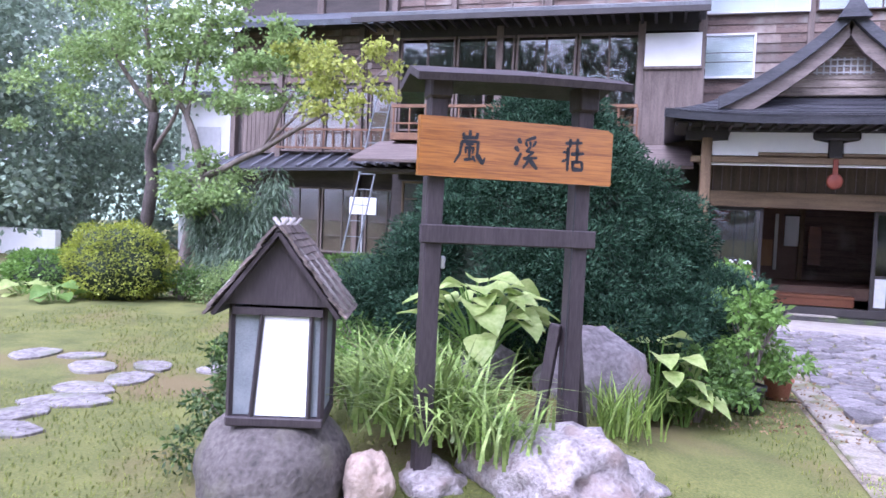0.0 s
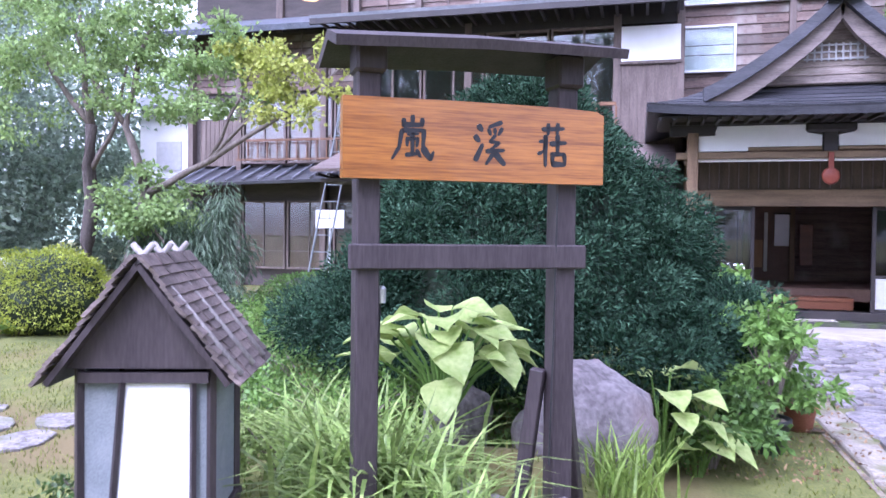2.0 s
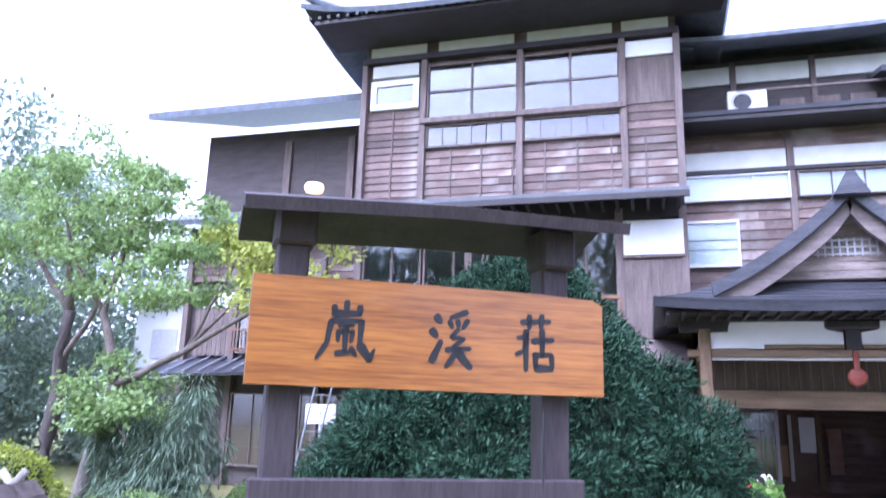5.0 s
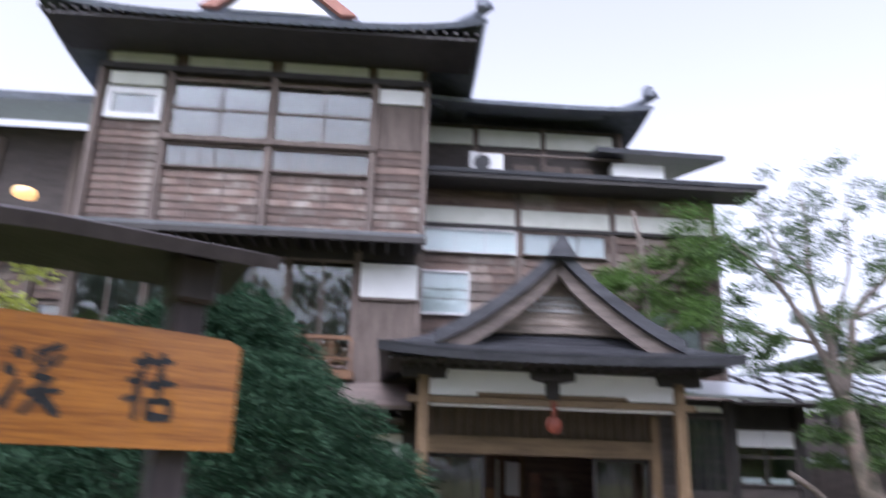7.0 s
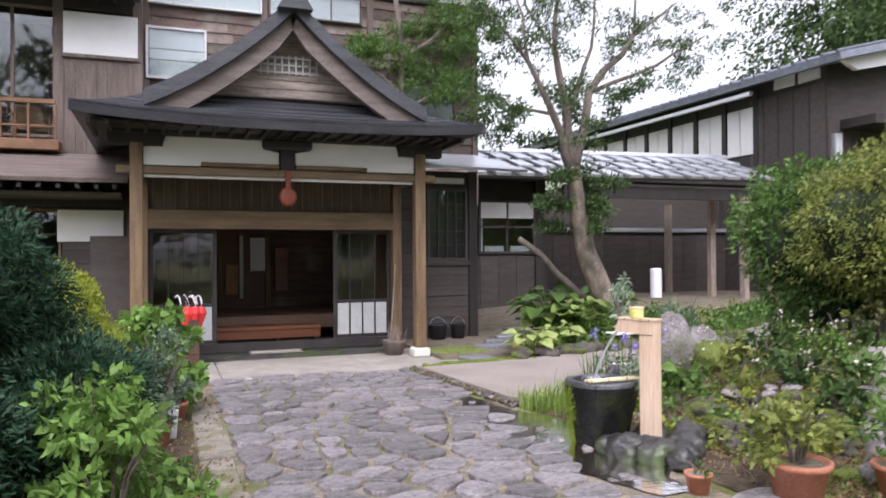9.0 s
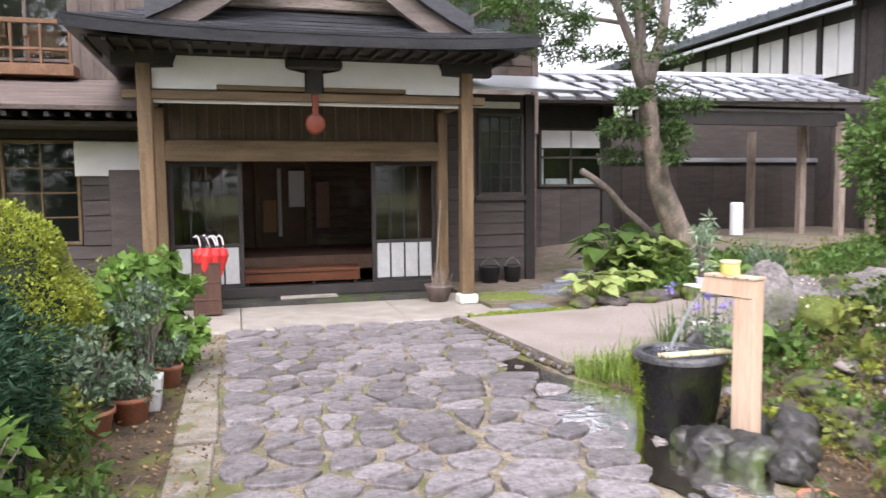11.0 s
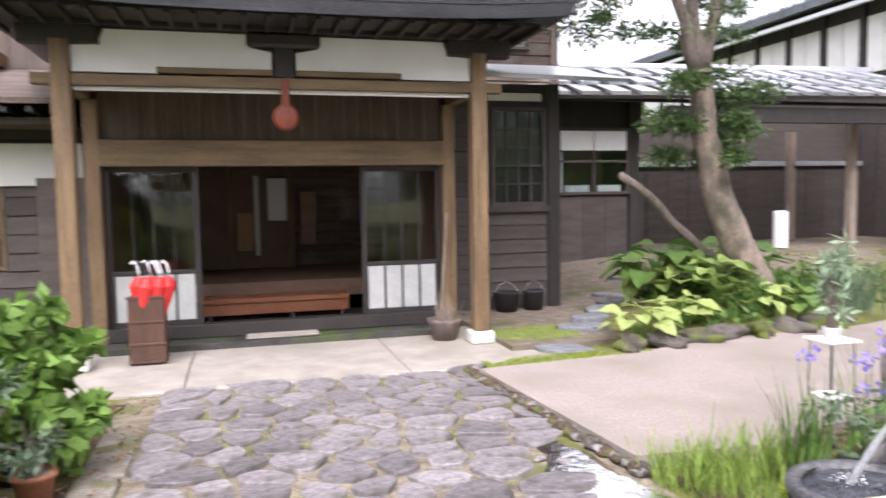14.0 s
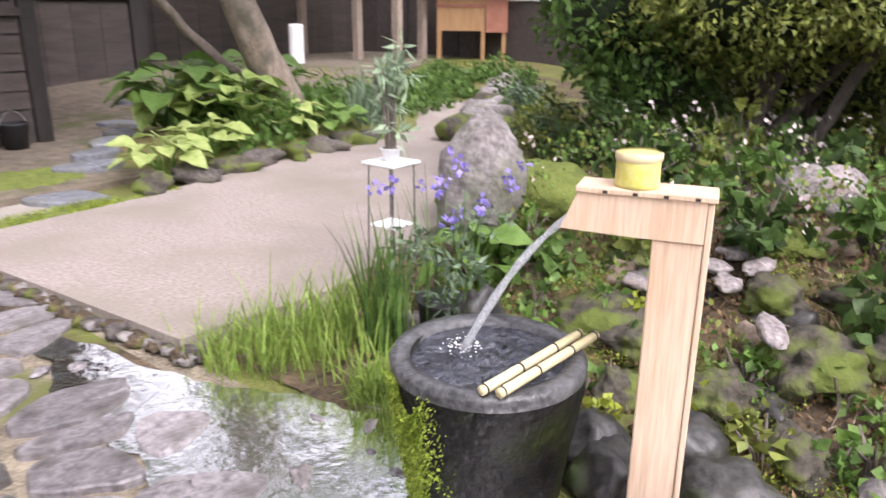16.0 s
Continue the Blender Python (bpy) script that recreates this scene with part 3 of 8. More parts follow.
def window(name, x0, x1, z0, z1, y, cols, rows, label, frame_mat, backing=None, bar=0.022, edge=0.05, depth=0.07, low_panel=0.0):
    w = setting(name, label, "window")
    bm = bmesh.new()
    for a, b in (((x0, z0), (x1, z0 + edge)), ((x0, z1 - edge), (x1, z1)), ((x0, z0 + edge), (x0 + edge, z1 - edge)), ((x1 - edge, z0 + edge), (x1, z1 - edge))):
        add_box(bm, (a[0], y - depth, a[1]), (b[0], y + 0.02, b[1]), bevel=0.004)
    part("window_frame", bm, frame_mat, w)
    ix0, ix1, iz0, iz1 = x0 + edge, x1 - edge, z0 + edge, z1 - edge
    if low_panel:
        box("lower_panel", (ix0, y - depth * 0.6, iz0), (ix1, y - 0.005, iz0 + low_panel), frame_mat, w)
        iz0 += low_panel
    for k in range(1, cols):
        xk = ix0 + (ix1 - ix0) * k / cols
        box("mullion", (xk - bar / 2, y - depth * 0.75, iz0), (xk + bar / 2, y, iz1), frame_mat, w, bevel=0.002)
    for k in range(1, rows):
        zk = iz0 + (iz1 - iz0) * k / rows
        box("glazing_bar", (ix0, y - depth * 0.65, zk - bar / 2), (ix1, y - 0.003, zk + bar / 2), frame_mat, w, bevel=0.002)
    for i in range(cols):
        for j in range(rows):
            cw, ch = (ix1 - ix0) / cols, (iz1 - iz0) / rows
            bm = add_box(bmesh.new(), (ix0 + i * cw, y - 0.022, iz0 + j * ch), (ix0 + (i + 1) * cw, y - 0.017, iz0 + (j + 1) * ch))
            part("pane", bm, M_GLASS, w).visible_shadow = False
    if backing:
        # where the backing is white, it paints in the sky's reflection
        box("pane_backing", (ix0, y + 0.03, iz0), (ix1, y + 0.04, iz1), backing, w, "flat sheet behind the glass, a painted sky reflection where white", bevel=0)
    return w


def wall_block(name, a, b, mat, label):
    ob = box(name, a, b, mat, None, label, bevel=0)
    return tagged(ob, "", "wall", "", "structure")


def sheet_roof(name, rows, mat, label, thick=0.06):
    ob = part(name, grid_sheet(bmesh.new(), rows, thick), mat, None, label)
    return tagged(ob, "", "roof", "", "structure")


def tile_rows(parent, p00, p10, p01, p11, nu, nv, mat, name="roof_tile", gap=0.02, lift=0.03):
    """Lapped roof sheets over the quad p00-p10 (eave), p01-p11 (ridge)."""
    p00, p10, p01, p11 = map(Vector, (p00, p10, p01, p11))
    nrm = (p10 - p00).cross(p01 - p00).normalized()
    if nrm.z < 0:
        nrm = -nrm
    at = lambda u, v: (p00 * (1 - u) + p10 * u) * (1 - v) + (p01 * (1 - u) + p11 * u) * v
    for j in range(nv):
        for i in range(-1, nu + 1):
            s = (0.5 if j % 2 else 0.0)
            u0, u1 = max((i + s) / nu, 0), min((i + 1 + s) / nu, 1)
            if u1 - u0 < 0.01:
                continue
            v0, v1 = j / nv, (j + 1) / nv
            bm = bmesh.new()
            du = gap / (p10 - p00).length
            lo = [at(u0 + du, v0), at(u1 - du, v0), at(u1 - du, v1), at(u0 + du, v1)]
            t = [lo[0] + nrm * (lift + 0.012), lo[1] + nrm * (lift + 0.012), lo[2] + nrm * 0.014, lo[3] + nrm * 0.014]
            bv, tv = [bm.verts.new(p + nrm * 0.002) for p in lo], [bm.verts.new(p) for p in t]
            bm.faces.new(tv)
            bm.faces.new(list(reversed(bv)))
            for k in range(4):
                bm.faces.new((bv[k], bv[(k + 1) % 4], tv[(k + 1) % 4], tv[k]))
            part(name, bm, mat, parent)


# ---- building heights, stretched to fit the camera's view ----
def stretch_to_view(before):
    """Stretches the heights of all that was built since to fit the camera's view: 3.04 m to the porch plate, 5.5 m to
    the third floor.
    """
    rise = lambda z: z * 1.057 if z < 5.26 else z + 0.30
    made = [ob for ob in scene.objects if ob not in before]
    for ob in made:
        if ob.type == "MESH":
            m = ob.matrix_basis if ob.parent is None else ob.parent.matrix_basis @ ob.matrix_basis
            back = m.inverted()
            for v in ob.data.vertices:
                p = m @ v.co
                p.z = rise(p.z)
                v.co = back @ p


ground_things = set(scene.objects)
# ---- main building: block behind the porch's left ----
YL, YR = 2.15, 3.8
wall_block("wall_block_core_low", (-9.2, YL + 0.35, 0), (-2.05, 9, 3.0), M_DARKB, "dark weathered timber wall core")
wall_block("wall_block_core_top", (-9.2, YL + 0.16, 6.1), (-2.05, 9, 10.3), M_CLAP, "brown timber upper wall core")
wall_second = setting("wall_second_floor", "brown timber framed second floor wall", "wall")
box("floor_edge", (-9.2, YL - 0.02, 2.9), (-2.05, YL + 0.4, 3.25), M_SLAT, wall_second)
box("top_beam", (-9.2, YL - 0.03, 5.58), (-2.05, YL + 0.15, 6.1), M_DARK, wall_second)
for x in (-9.1, -6.55, -3.36, -2.1):
    box("pillar", (x - 0.08, YL - 0.05, 3.0), (x + 0.08, YL + 0.12, 5.8), M_SLAT, wall_second)
box("room_back", (-9.2, YL + 2.6, 3.0), (-2.05, YL + 2.7, 6.0), M_INWALL, wall_second)
box("room_floor", (-9.2, YL + 0.4, 3.1), (-2.05, YL + 2.6, 3.2), M_INWALL, wall_second)
box("side_wall", (-2.15, YL + 0.15, 3.0), (-2.05, 9, 6.1), M_CLAP, wall_second)
box("side_wall", (-9.2, YL + 0.15, 3.0), (-9.1, 9, 6.1), M_CLAP, wall_second)
box("white_panel", (-3.28, YL - 0.06, 4.82), (-2.1, YL, 5.53), M_PLASTER, wall_second, "white plastered panel")
vboards(wall_second, -3.28, -2.1, 3.22, 4.78, YL, 0.16, M_SLAT)
box("rail_cap", (-3.3, YL - 0.09, 4.77), (-2.08, YL + 0.02, 4.83), M_SLAT, wall_second)
for k in range(4):
    xa = -9.0 + k * 1.42
    window("window_gallery_%d" % (k + 1), xa, xa + 1.38, 3.45, 5.58, YL + 0.06, 2, 1, "tall sliding glass window of the gallery", M_SLAT, bar=0.05)

third = setting("wall_third_floor", "brown clapboard third floor wall with battens", "wall")
boards(third, -9.2, -2.05, 6.2, 7.45, YL + 0.16, 0.19, M_CLAP, 0.03, 0.72)
boards(third, -9.2, -7.75, 7.45, 8.5, YL + 0.16, 0.19, M_CLAP, 0.03, 0.72)
box("white_panel", (-3.15, YL + 0.08, 9.3), (-2.1, YL + 0.16, 9.66), M_PLASTER, third, "white plastered panel")
vboards(third, -3.15, -2.1, 8.2, 9.27, YL + 0.16, 0.12, M_SLAT)
boards(third, -3.15, -2.1, 7.45, 8.18, YL + 0.16, 0.19, M_CLAP)
for x in (-9.2, -7.72, -5.45, -3.2, -2.06):
    box("pillar", (x - 0.07, YL, 6.2), (x + 0.07, YL + 0.17, 9.75), M_SLAT, third)
box("sill_beam", (-7.75, YL - 0.06, 8.08), (-3.15, YL + 0.16, 8.2), M_SLAT, third)
box("head_beam", (-9.25, YL - 0.04, 9.72), (-2.0, YL + 0.16, 9.86), M_DARK, third)
for x0, x1 in ((-9.1, -7.7), (-7.4, -5.6), (-5.3, -3.4), (-3.2, -2.2)):
    box("frieze_panel", (x0, YL + 0.1, 9.92), (x1, YL + 0.16, 10.22), M_CREAM, third)
# white backing stands in for sky reflected in these panes
window("window_third_1", -7.65, -5.5, 8.2, 9.6, YL + 0.14, 2, 2, "third floor windows with white backing as painted sky reflection", M_SLAT, M_PAPER, bar=0.05)
window("window_third_2", -5.4, -3.25, 8.2, 9.6, YL + 0.14, 2, 2, "third floor windows with white backing as painted sky reflection", M_SLAT, M_PAPER, bar=0.05)
window("window_third_3", -7.65, -5.5, 7.5, 8.06, YL + 0.14, 6, 1, "low latticed windows of the third floor", M_SLAT, M_GREYP)
window("window_third_4", -5.4, -3.25, 7.5, 8.06, YL + 0.14, 6, 1, "low latticed windows of the third floor", M_SLAT, M_GREYP)
window("window_third_5", -9.05, -7.85, 8.56, 9.3, YL + 0.14, 1, 1, "small corner window with white jambs", M_WHITE, None, edge=0.14)
tagged(box("small_window_lintel", (-9.0, YL + 0.02, 9.36), (-7.85, YL + 0.14, 9.66), M_CREAM, third), "cream lintel panel")
sheet_roof("skirt_roof_second", [[(-9.9, 1.2, 5.86), (-2.0, 1.2, 5.86)], [(-9.6, YL + 0.2, 6.22), (-2.0, YL + 0.2, 6.22)]], M_ROOFG, "grey metal skirt roof between the floors", 0.07)
tagged(box("skirt_roof_edge", (-9.9, 1.16, 5.72), (-2.0, 1.22, 5.85), M_DARK, None, "dark eave board under the skirt roof"), "", "eave", "", "structure")
for k in range(26):
    xr = -9.7 + k * 0.3
    tagged(box("rafter", (xr, 1.25, 5.74), (xr + 0.06, YL, 5.80), M_DARK, wall_second), "")


def curved_eave(x0, x1, y, z, n=15, lift=0.35, power=4):
    c, w = (x0 + x1) / 2, (x1 - x0) / 2
    return [(c + w * (2 * k / n - 1), y, z + lift * abs(2 * k / n - 1) ** power) for k in range(n + 1)]


def hip_roof(name, x0, x1, y0, y1, z, rise, inset, mat, label, lift=0.35, thick=0.12):
    """A hipped roof with upturned corners; ridge along x."""
    r = setting(name, label, "roof")
    ym = (y0 + y1) / 2
    rows = [curved_eave(x0, x1, y0, z, lift=lift), curved_eave(x0 + inset * 0.4, x1 - inset * 0.4, y0 + (ym - y0) * 0.4, z + rise * 0.3, lift=lift * 0.3),
            curved_eave(x0 + inset, x1 - inset, ym, z + rise, lift=0)]
    part("front_slope", grid_sheet(bmesh.new(), rows, thick), mat, r)
    rows = [[(x, 2 * ym - y, zz) for x, y, zz in row] for row in rows]
    part("back_slope", grid_sheet(bmesh.new(), rows, thick), mat, r)
    for sgn, xe, xi in ((-1, x0, x0 + inset), (1, x1, x1 - inset)):
        xm = xe + (xi - xe) * 0.4
        ye = [(xe, p[0], p[2]) for p in curved_eave(y0, y1, 0, z, lift=lift)]
        yq = [(xm, p[0], p[2]) for p in curved_eave(y0 + (ym - y0) * 0.4, y1 - (ym - y0) * 0.4, 0, z + rise * 0.3, lift=lift * 0.3)]
        yt = [(xi, ym, z + rise)] * len(ye)
        yt = [(xi, ym + (k - len(ye) / 2) * 0.001, z + rise) for k in range(len(ye))]
        part("side_slope", grid_sheet(bmesh.new(), [ye, yq, yt], thick), mat, r)
    box("ridge", (x0 + inset - 0.2, ym - 0.15, z + rise - 0.05), (x1 - inset + 0.2, ym + 0.15, z + rise + 0.3), mat, r, bevel=0.04)
    for x, y in ((x0, y0), (x1, y0)):
        s = 1 if x == x1 else -1
        bm = tube_into(bmesh.new(), [(x - s * 1.0, y + 0.8, z + lift * 0.35 + rise * 0.1), (x - s * 0.3, y + 0.25, z + lift + 0.12), (x + s * 0.08, y - 0.06, z + lift + 0.28)], [0.10, 0.11, 0.10])
        part("corner_ridge", bm, mat, r)
        box("corner_tile", (x - 0.11 - s * 0.12, y - 0.1, z + lift + 0.18), (x + 0.11 - s * 0.12, y + 0.16, z + lift + 0.5), mat, r, "ornamental ridge end tile", bevel=0.04)
    return r


roof_main = hip_roof("roof_main", -10.3, -0.9, 0.75, 10.0, 10.35, 2.6, 3.2, M_TILE, "blue grey tiled hipped roof with upturned corners")
bm = poly_prism(bmesh.new(), [(-7.2, 10.9), (-5.5, 12.35), (-3.6, 10.9)], 1.55, 5.0)
part("front_gable", bm, M_TILE, roof_main, "tiled front gable")
part("gable_wall", poly_prism(bmesh.new(), [(-6.5, 10.95), (-5.45, 11.9), (-4.3, 10.95)], 1.45, 1.56), M_PLASTER, roof_main, "white gable infill")
for s, xe in ((-1, -7.1), (1, -3.7)):
    bm = poly_prism(bmesh.new(), [(xe, 10.92), (-5.45, 12.3), (-5.45, 12.05), (xe - s * 0.35, 10.92)], 1.35, 1.5)
    part("barge_board", bm, M_SHRINE, roof_main, "reddish barge board")
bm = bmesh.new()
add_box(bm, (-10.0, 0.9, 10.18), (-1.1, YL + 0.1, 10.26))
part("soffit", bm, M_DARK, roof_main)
for k in range(40):
    xr = -10.1 + k * 0.23
    box("rafter_tail", (xr, 0.8, 10.26), (xr + 0.07, YL, 10.33), M_DARK, roof_main, bevel=0)

# ---- main building: block behind the porch ----
wall_block("wall_right_core", (-2.05, YR + 0.03, 0), (5.15, 9, 8.2), M_CLAP, "brown clapboard wall core")
right = setting("wall_right_front", "brown clapboard wall behind the porch roof", "wall")
boards(right, -2.05, 5.15, 2.6, 7.0, YR + 0.03, 0.22, M_CLAP, 0.03)
for x in (-2.0, 0.3, 2.6, 5.1):
    box("pillar", (x - 0.07, YR - 0.04, 2.6), (x + 0.07, YR + 0.06, 8.2), M_SLAT, right)
for x0, x1 in ((-1.92, 0.22), (0.38, 2.52), (2.68, 5.02)):
    box("frieze_panel", (x0, YR - 0.02, 7.1), (x1, YR + 0.04, 7.52), M_CREAM, right)
box("frieze_beam", (-2.05, YR - 0.06, 7.0), (5.15, YR + 0.03, 7.09), M_DARK, right)
# white sheet behind the pane paints in the reflected sky
window("window_right_1", -2.0, -0.85, 4.88, 5.9, YR - 0.03, 1, 1, "white framed window backed with white as painted sky reflection", M_WHITE, M_PAPER, edge=0.05)
window("window_right_2", -1.96, 0.25, 6.36, 6.95, YR - 0.03, 3, 1, "low white window under the frieze", M_WHITE, M_PAPER, edge=0.03)
window("window_right_3", 0.4, 2.4, 6.36, 6.95, YR - 0.03, 3, 1, "low dark window under the frieze", M_SLAT, M_GREYP, edge=0.03)
window("window_right_4", 3.0, 4.6, 4.0, 5.2, YR - 0.03, 2, 1, "brown framed window half hidden by leaves", M_SLAT, M_GREYP, edge=0.05)
sheet_roof("skirt_roof_right", [[(-2.0, 2.9, 8.16), (6.1, 2.9, 8.16)], [(-2.0, YR + 0.7, 8.45), (5.9, YR + 0.7, 8.45)]], M_ROOF, "dark sheet skirt roof under the top floor", 0.1)
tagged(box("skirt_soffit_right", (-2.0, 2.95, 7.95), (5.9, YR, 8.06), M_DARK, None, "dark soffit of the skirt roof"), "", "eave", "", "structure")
top = setting("wall_top_right", "dark timber wall of the set-back top floor", "wall")
box("wall_face", (-2.05, YR + 0.75, 8.3), (3.2, 9, 10.1), M_DARKB, top)
for x0, x1 in ((-1.9, -0.75), (-0.6, 1.0), (1.15, 2.9)):
    box("frieze_panel", (x0, YR + 0.7, 9.5), (x1, YR + 0.76, 9.95), M_CREAM, top)
for x in (-0.68, 1.08, 3.1):
    box("pillar", (x - 0.06, YR + 0.68, 8.4), (x + 0.06, YR + 0.77, 10.05), M_SLAT, top)
for k in range(3):
    box("hung_board", (0.3 + k * 0.75, YR + 0.66, 8.5), (0.85 + k * 0.75, YR + 0.74, 9.0), M_SLAT, top)
box("rail", (-0.7, YR + 0.1, 9.0), (3.0, YR + 0.16, 9.05), M_SLAT, top)
box("white_box", (2.7, YR + 0.1, 8.5), (4.0, YR + 0.5, 8.95), M_PLASTER, top, "white plastered low wall")
hip_roof("roof_right", -2.6, 3.6, 3.3, 9.6, 10.15, 1.2, 2.6, M_TILE, "blue grey tiled lower roof with an upturned corner", 0.14, 0.1)
sheet_roof("skirt_roof_far", [[(2.2, 3.5, 9.05), (5.4, 3.5, 9.0)], [(2.2, 6.5, 9.7), (5.0, 6.5, 9.6)]], M_ROOF, "dark lean-to roof at the top corner", 0.12)


def ac_unit(at):
    a = thing("air_conditioner", "white outdoor air conditioner unit on the skirt roof", "air conditioner", at=at)
    box("casing", (0, 0, 0), (0.85, 0.32, 0.58), M_WHITE, a, bevel=0.02)
    ring = bmesh.new()
    lathe_into(ring, [(0.24, 0), (0.25, 0.02), (0.20, 0.025), (0.19, 0.005)], 24, False)
    bmesh.ops.transform(ring, matrix=pose(0.32, 0.0, 0.29, 90), verts=ring.verts)
    part("fan_ring", ring, M_GREYP, a)
    disc = lathe_into(bmesh.new(), [(0.19, 0.006), (0.02, 0.012)], 24)
    bmesh.ops.transform(disc, matrix=pose(0.32, 0.0, 0.29, 90), verts=disc.verts)
    part("fan_grille", disc, M_POTB, a)
    for k in (0.1, 0.68):
        box("foot", (k, 0.05, -0.05), (k + 0.07, 0.28, 0.0), M_GREYP, a)


ac_unit((-0.9, YR + 0.1, 8.46))

# ---- ground floor left of the porch ----
YG = 1.25
gf = setting("wall_ground_left", "dark boarded ground floor wall left of the porch", "wall")
box("wall_back", (-9.2, YL + 0.36, 0), (-2.0, YL + 0.45, 3.0), M_INWALL, gf)
box("foot_wall", (-8.6, YG, 0), (-2.0, YG + 0.14, 0.78), M_DARKB, gf)
boards(gf, -8.6, -2.0, 0.05, 0.78, YG, 0.2, M_DARKB)
box("head_wall", (-8.6, YG, 2.28), (-2.0, YG + 0.14, 2.75), M_DARK, gf)
boards(gf, -3.2, -2.1, 0.78, 2.28, YG, 0.2, M_DARKB)
box("side_panel", (-3.2, YG + 0.01, 0.78), (-2.0, YG + 0.14, 2.28), M_DARK, gf)
box("shutter_box", (-2.78, YG - 0.3, 0.1), (-2.0, YG - 0.02, 1.84), M_DARKB, gf, "dark boarded shutter box")
box("white_panel", (-3.27, YG - 0.06, 1.76), (-2.3, YG - 0.03, 2.24), M_PLASTER, gf, "white plaster panel with a stepped edge")
for k in range(5):
    xa = -8.5 + k * 1.06
    window("window_ground_%d" % (k + 1), xa, xa + 1.04, 0.8, 2.26, YG + 0.08, 2, 4, "latticed wooden window with dark glass", M_BEAM, bar=0.02, edge=0.045)
sheet_roof("lower_roof_left", [[(-9.4, 0.2, 2.58), (-2.2, 0.2, 2.58)], [(-9.4, YL - 0.1, 3.14), (-2.2, YL - 0.1, 3.14)]], M_SHINGLE, "weathered brown lean-to roof", 0.06)
lower = setting("lower_roof_eave", "dark eave of the lean-to roof", "eave")
for k in range(28):
    xr = -9.3 + k * 0.255
    box("rafter", (xr, 0.24, 2.50), (xr + 0.06, YG + 0.1, 2.555), M_DARK, lower, bevel=0)
box("eave_panel", (-9.3, 0.5, 2.40), (-2.3, YG + 0.1, 2.47), M_DARKB, lower)
roof_cells = setting("lower_roof_boards", "weathered roofing boards of the lean-to", "roof")
tile_rows(roof_cells, (-9.4, 0.2, 2.60), (-2.2, 0.2, 2.60), (-9.4, YL - 0.1, 3.16), (-2.2, YL - 0.1, 3.16), 9, 6, M_SHINGLE, "roof_board", 0.006, 0.028)

bal = thing("balcony_rail", "orange-brown wooden balcony railing above the lean-to roof", "railing", at=(0, 0, 0))
YB = 1.72
box("sill", (-9.0, YB - 0.05, 3.2), (-3.3, YB + 0.4, 3.36), M_RAILW, bal)
box("top_rail", (-9.0, YB - 0.03, 3.92), (-3.35, YB + 0.04, 3.99), M_RAILW, bal)
box("mid_rail", (-9.0, YB - 0.015, 3.55), (-3.35, YB + 0.02, 3.59), M_RAILW, bal)
for k in range(15):
    xk = -8.95 + k * 0.4
    box("post", (xk - 0.02, YB - 0.02, 3.36), (xk + 0.02, YB + 0.02, 3.92), M_RAILW, bal)


def lounge_chair(at, rz):
    c = thing("armchair", "dark orange wooden armchair behind the balcony railing", "chair", "balcony chairs", at, rz)
    for x, y in ((-0.26, -0.25), (0.26, -0.25), (-0.26, 0.25), (0.26, 0.25)):
        box("leg", (x - 0.02, y - 0.02, 0), (x + 0.02, y + 0.02, 0.6 if y < 0 else 0.85), M_RAILW, c)
    box("seat", (-0.26, -0.25, 0.36), (0.26, 0.25, 0.42), M_RAILW, c, bevel=0.015)
    box("backrest", (-0.26, 0.23, 0.5), (0.26, 0.27, 0.85), M_RAILW, c, bevel=0.015)
    for x in (-0.28, 0.28):
        box("armrest", (x - 0.03, -0.28, 0.6), (x + 0.03, 0.27, 0.64), M_RAILW, c, bevel=0.01)


for x, rz in ((-3.85, 20), (-4.75, -60), (-5.7, 30)):
    lounge_chair((x, YB + 0.75, 3.2), rz)

# ---- entrance ----
door_wall = setting("wall_entrance", "entrance wall of the porch with timber frame", "wall")
Z0 = 0.24
box("door_post", (-2.06, -0.08, 0.03), (-1.91, 0.1, 2.6), M_POST, door_wall)
box("door_post", (1.91, -0.08, 0.03), (2.06, 0.1, 2.6), M_POST, door_wall)
box("lintel", (-1.91, -0.1, 1.92), (1.91, 0.1, 2.19), M_BEAM, door_wall, "broad aged timber lintel")
box("upper_panel", (-1.91, 0.0, 2.19), (1.91, 0.08, 2.75), M_DARKBEAM, door_wall)
for k in range(24):
    xk = -1.85 + k * 0.161
    box("slat", (xk, -0.02, 2.22), (xk + 0.012, 0.0, 2.72), M_SLAT, door_wall, bevel=0)
box("threshold", (-1.91, -0.08, 0.10), (1.91, 0.12, Z0), M_DARK, door_wall)
box("side_wall", (-2.05, 0.1, 0), (-1.95, 6.0, 2.9), M_INWALL, door_wall)
box("side_wall", (1.95, 0.1, 0), (2.05, 6.0, 2.9), M_INWALL, door_wall)
box("back_wall", (-2.05, 5.9, 0), (2.05, 6.0, 2.9), M_INWALL, door_wall)
tagged(box("ceiling_hall", (-2.05, 0.1, 2.76), (2.05, 6.0, 2.86), M_INWALL, None, "dark boarded hall ceiling"), "", "ceiling", "", "structure")
# same near-black rock material as the threshold step
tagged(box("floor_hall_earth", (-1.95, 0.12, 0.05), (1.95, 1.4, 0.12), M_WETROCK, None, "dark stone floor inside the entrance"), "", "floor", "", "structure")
tagged(box("floor_hall", (-1.95, 1.4, 0.3), (1.95, 5.9, 0.52), M_INWALL, None, "polished dark brown raised hall floor"), "", "floor", "", "structure")
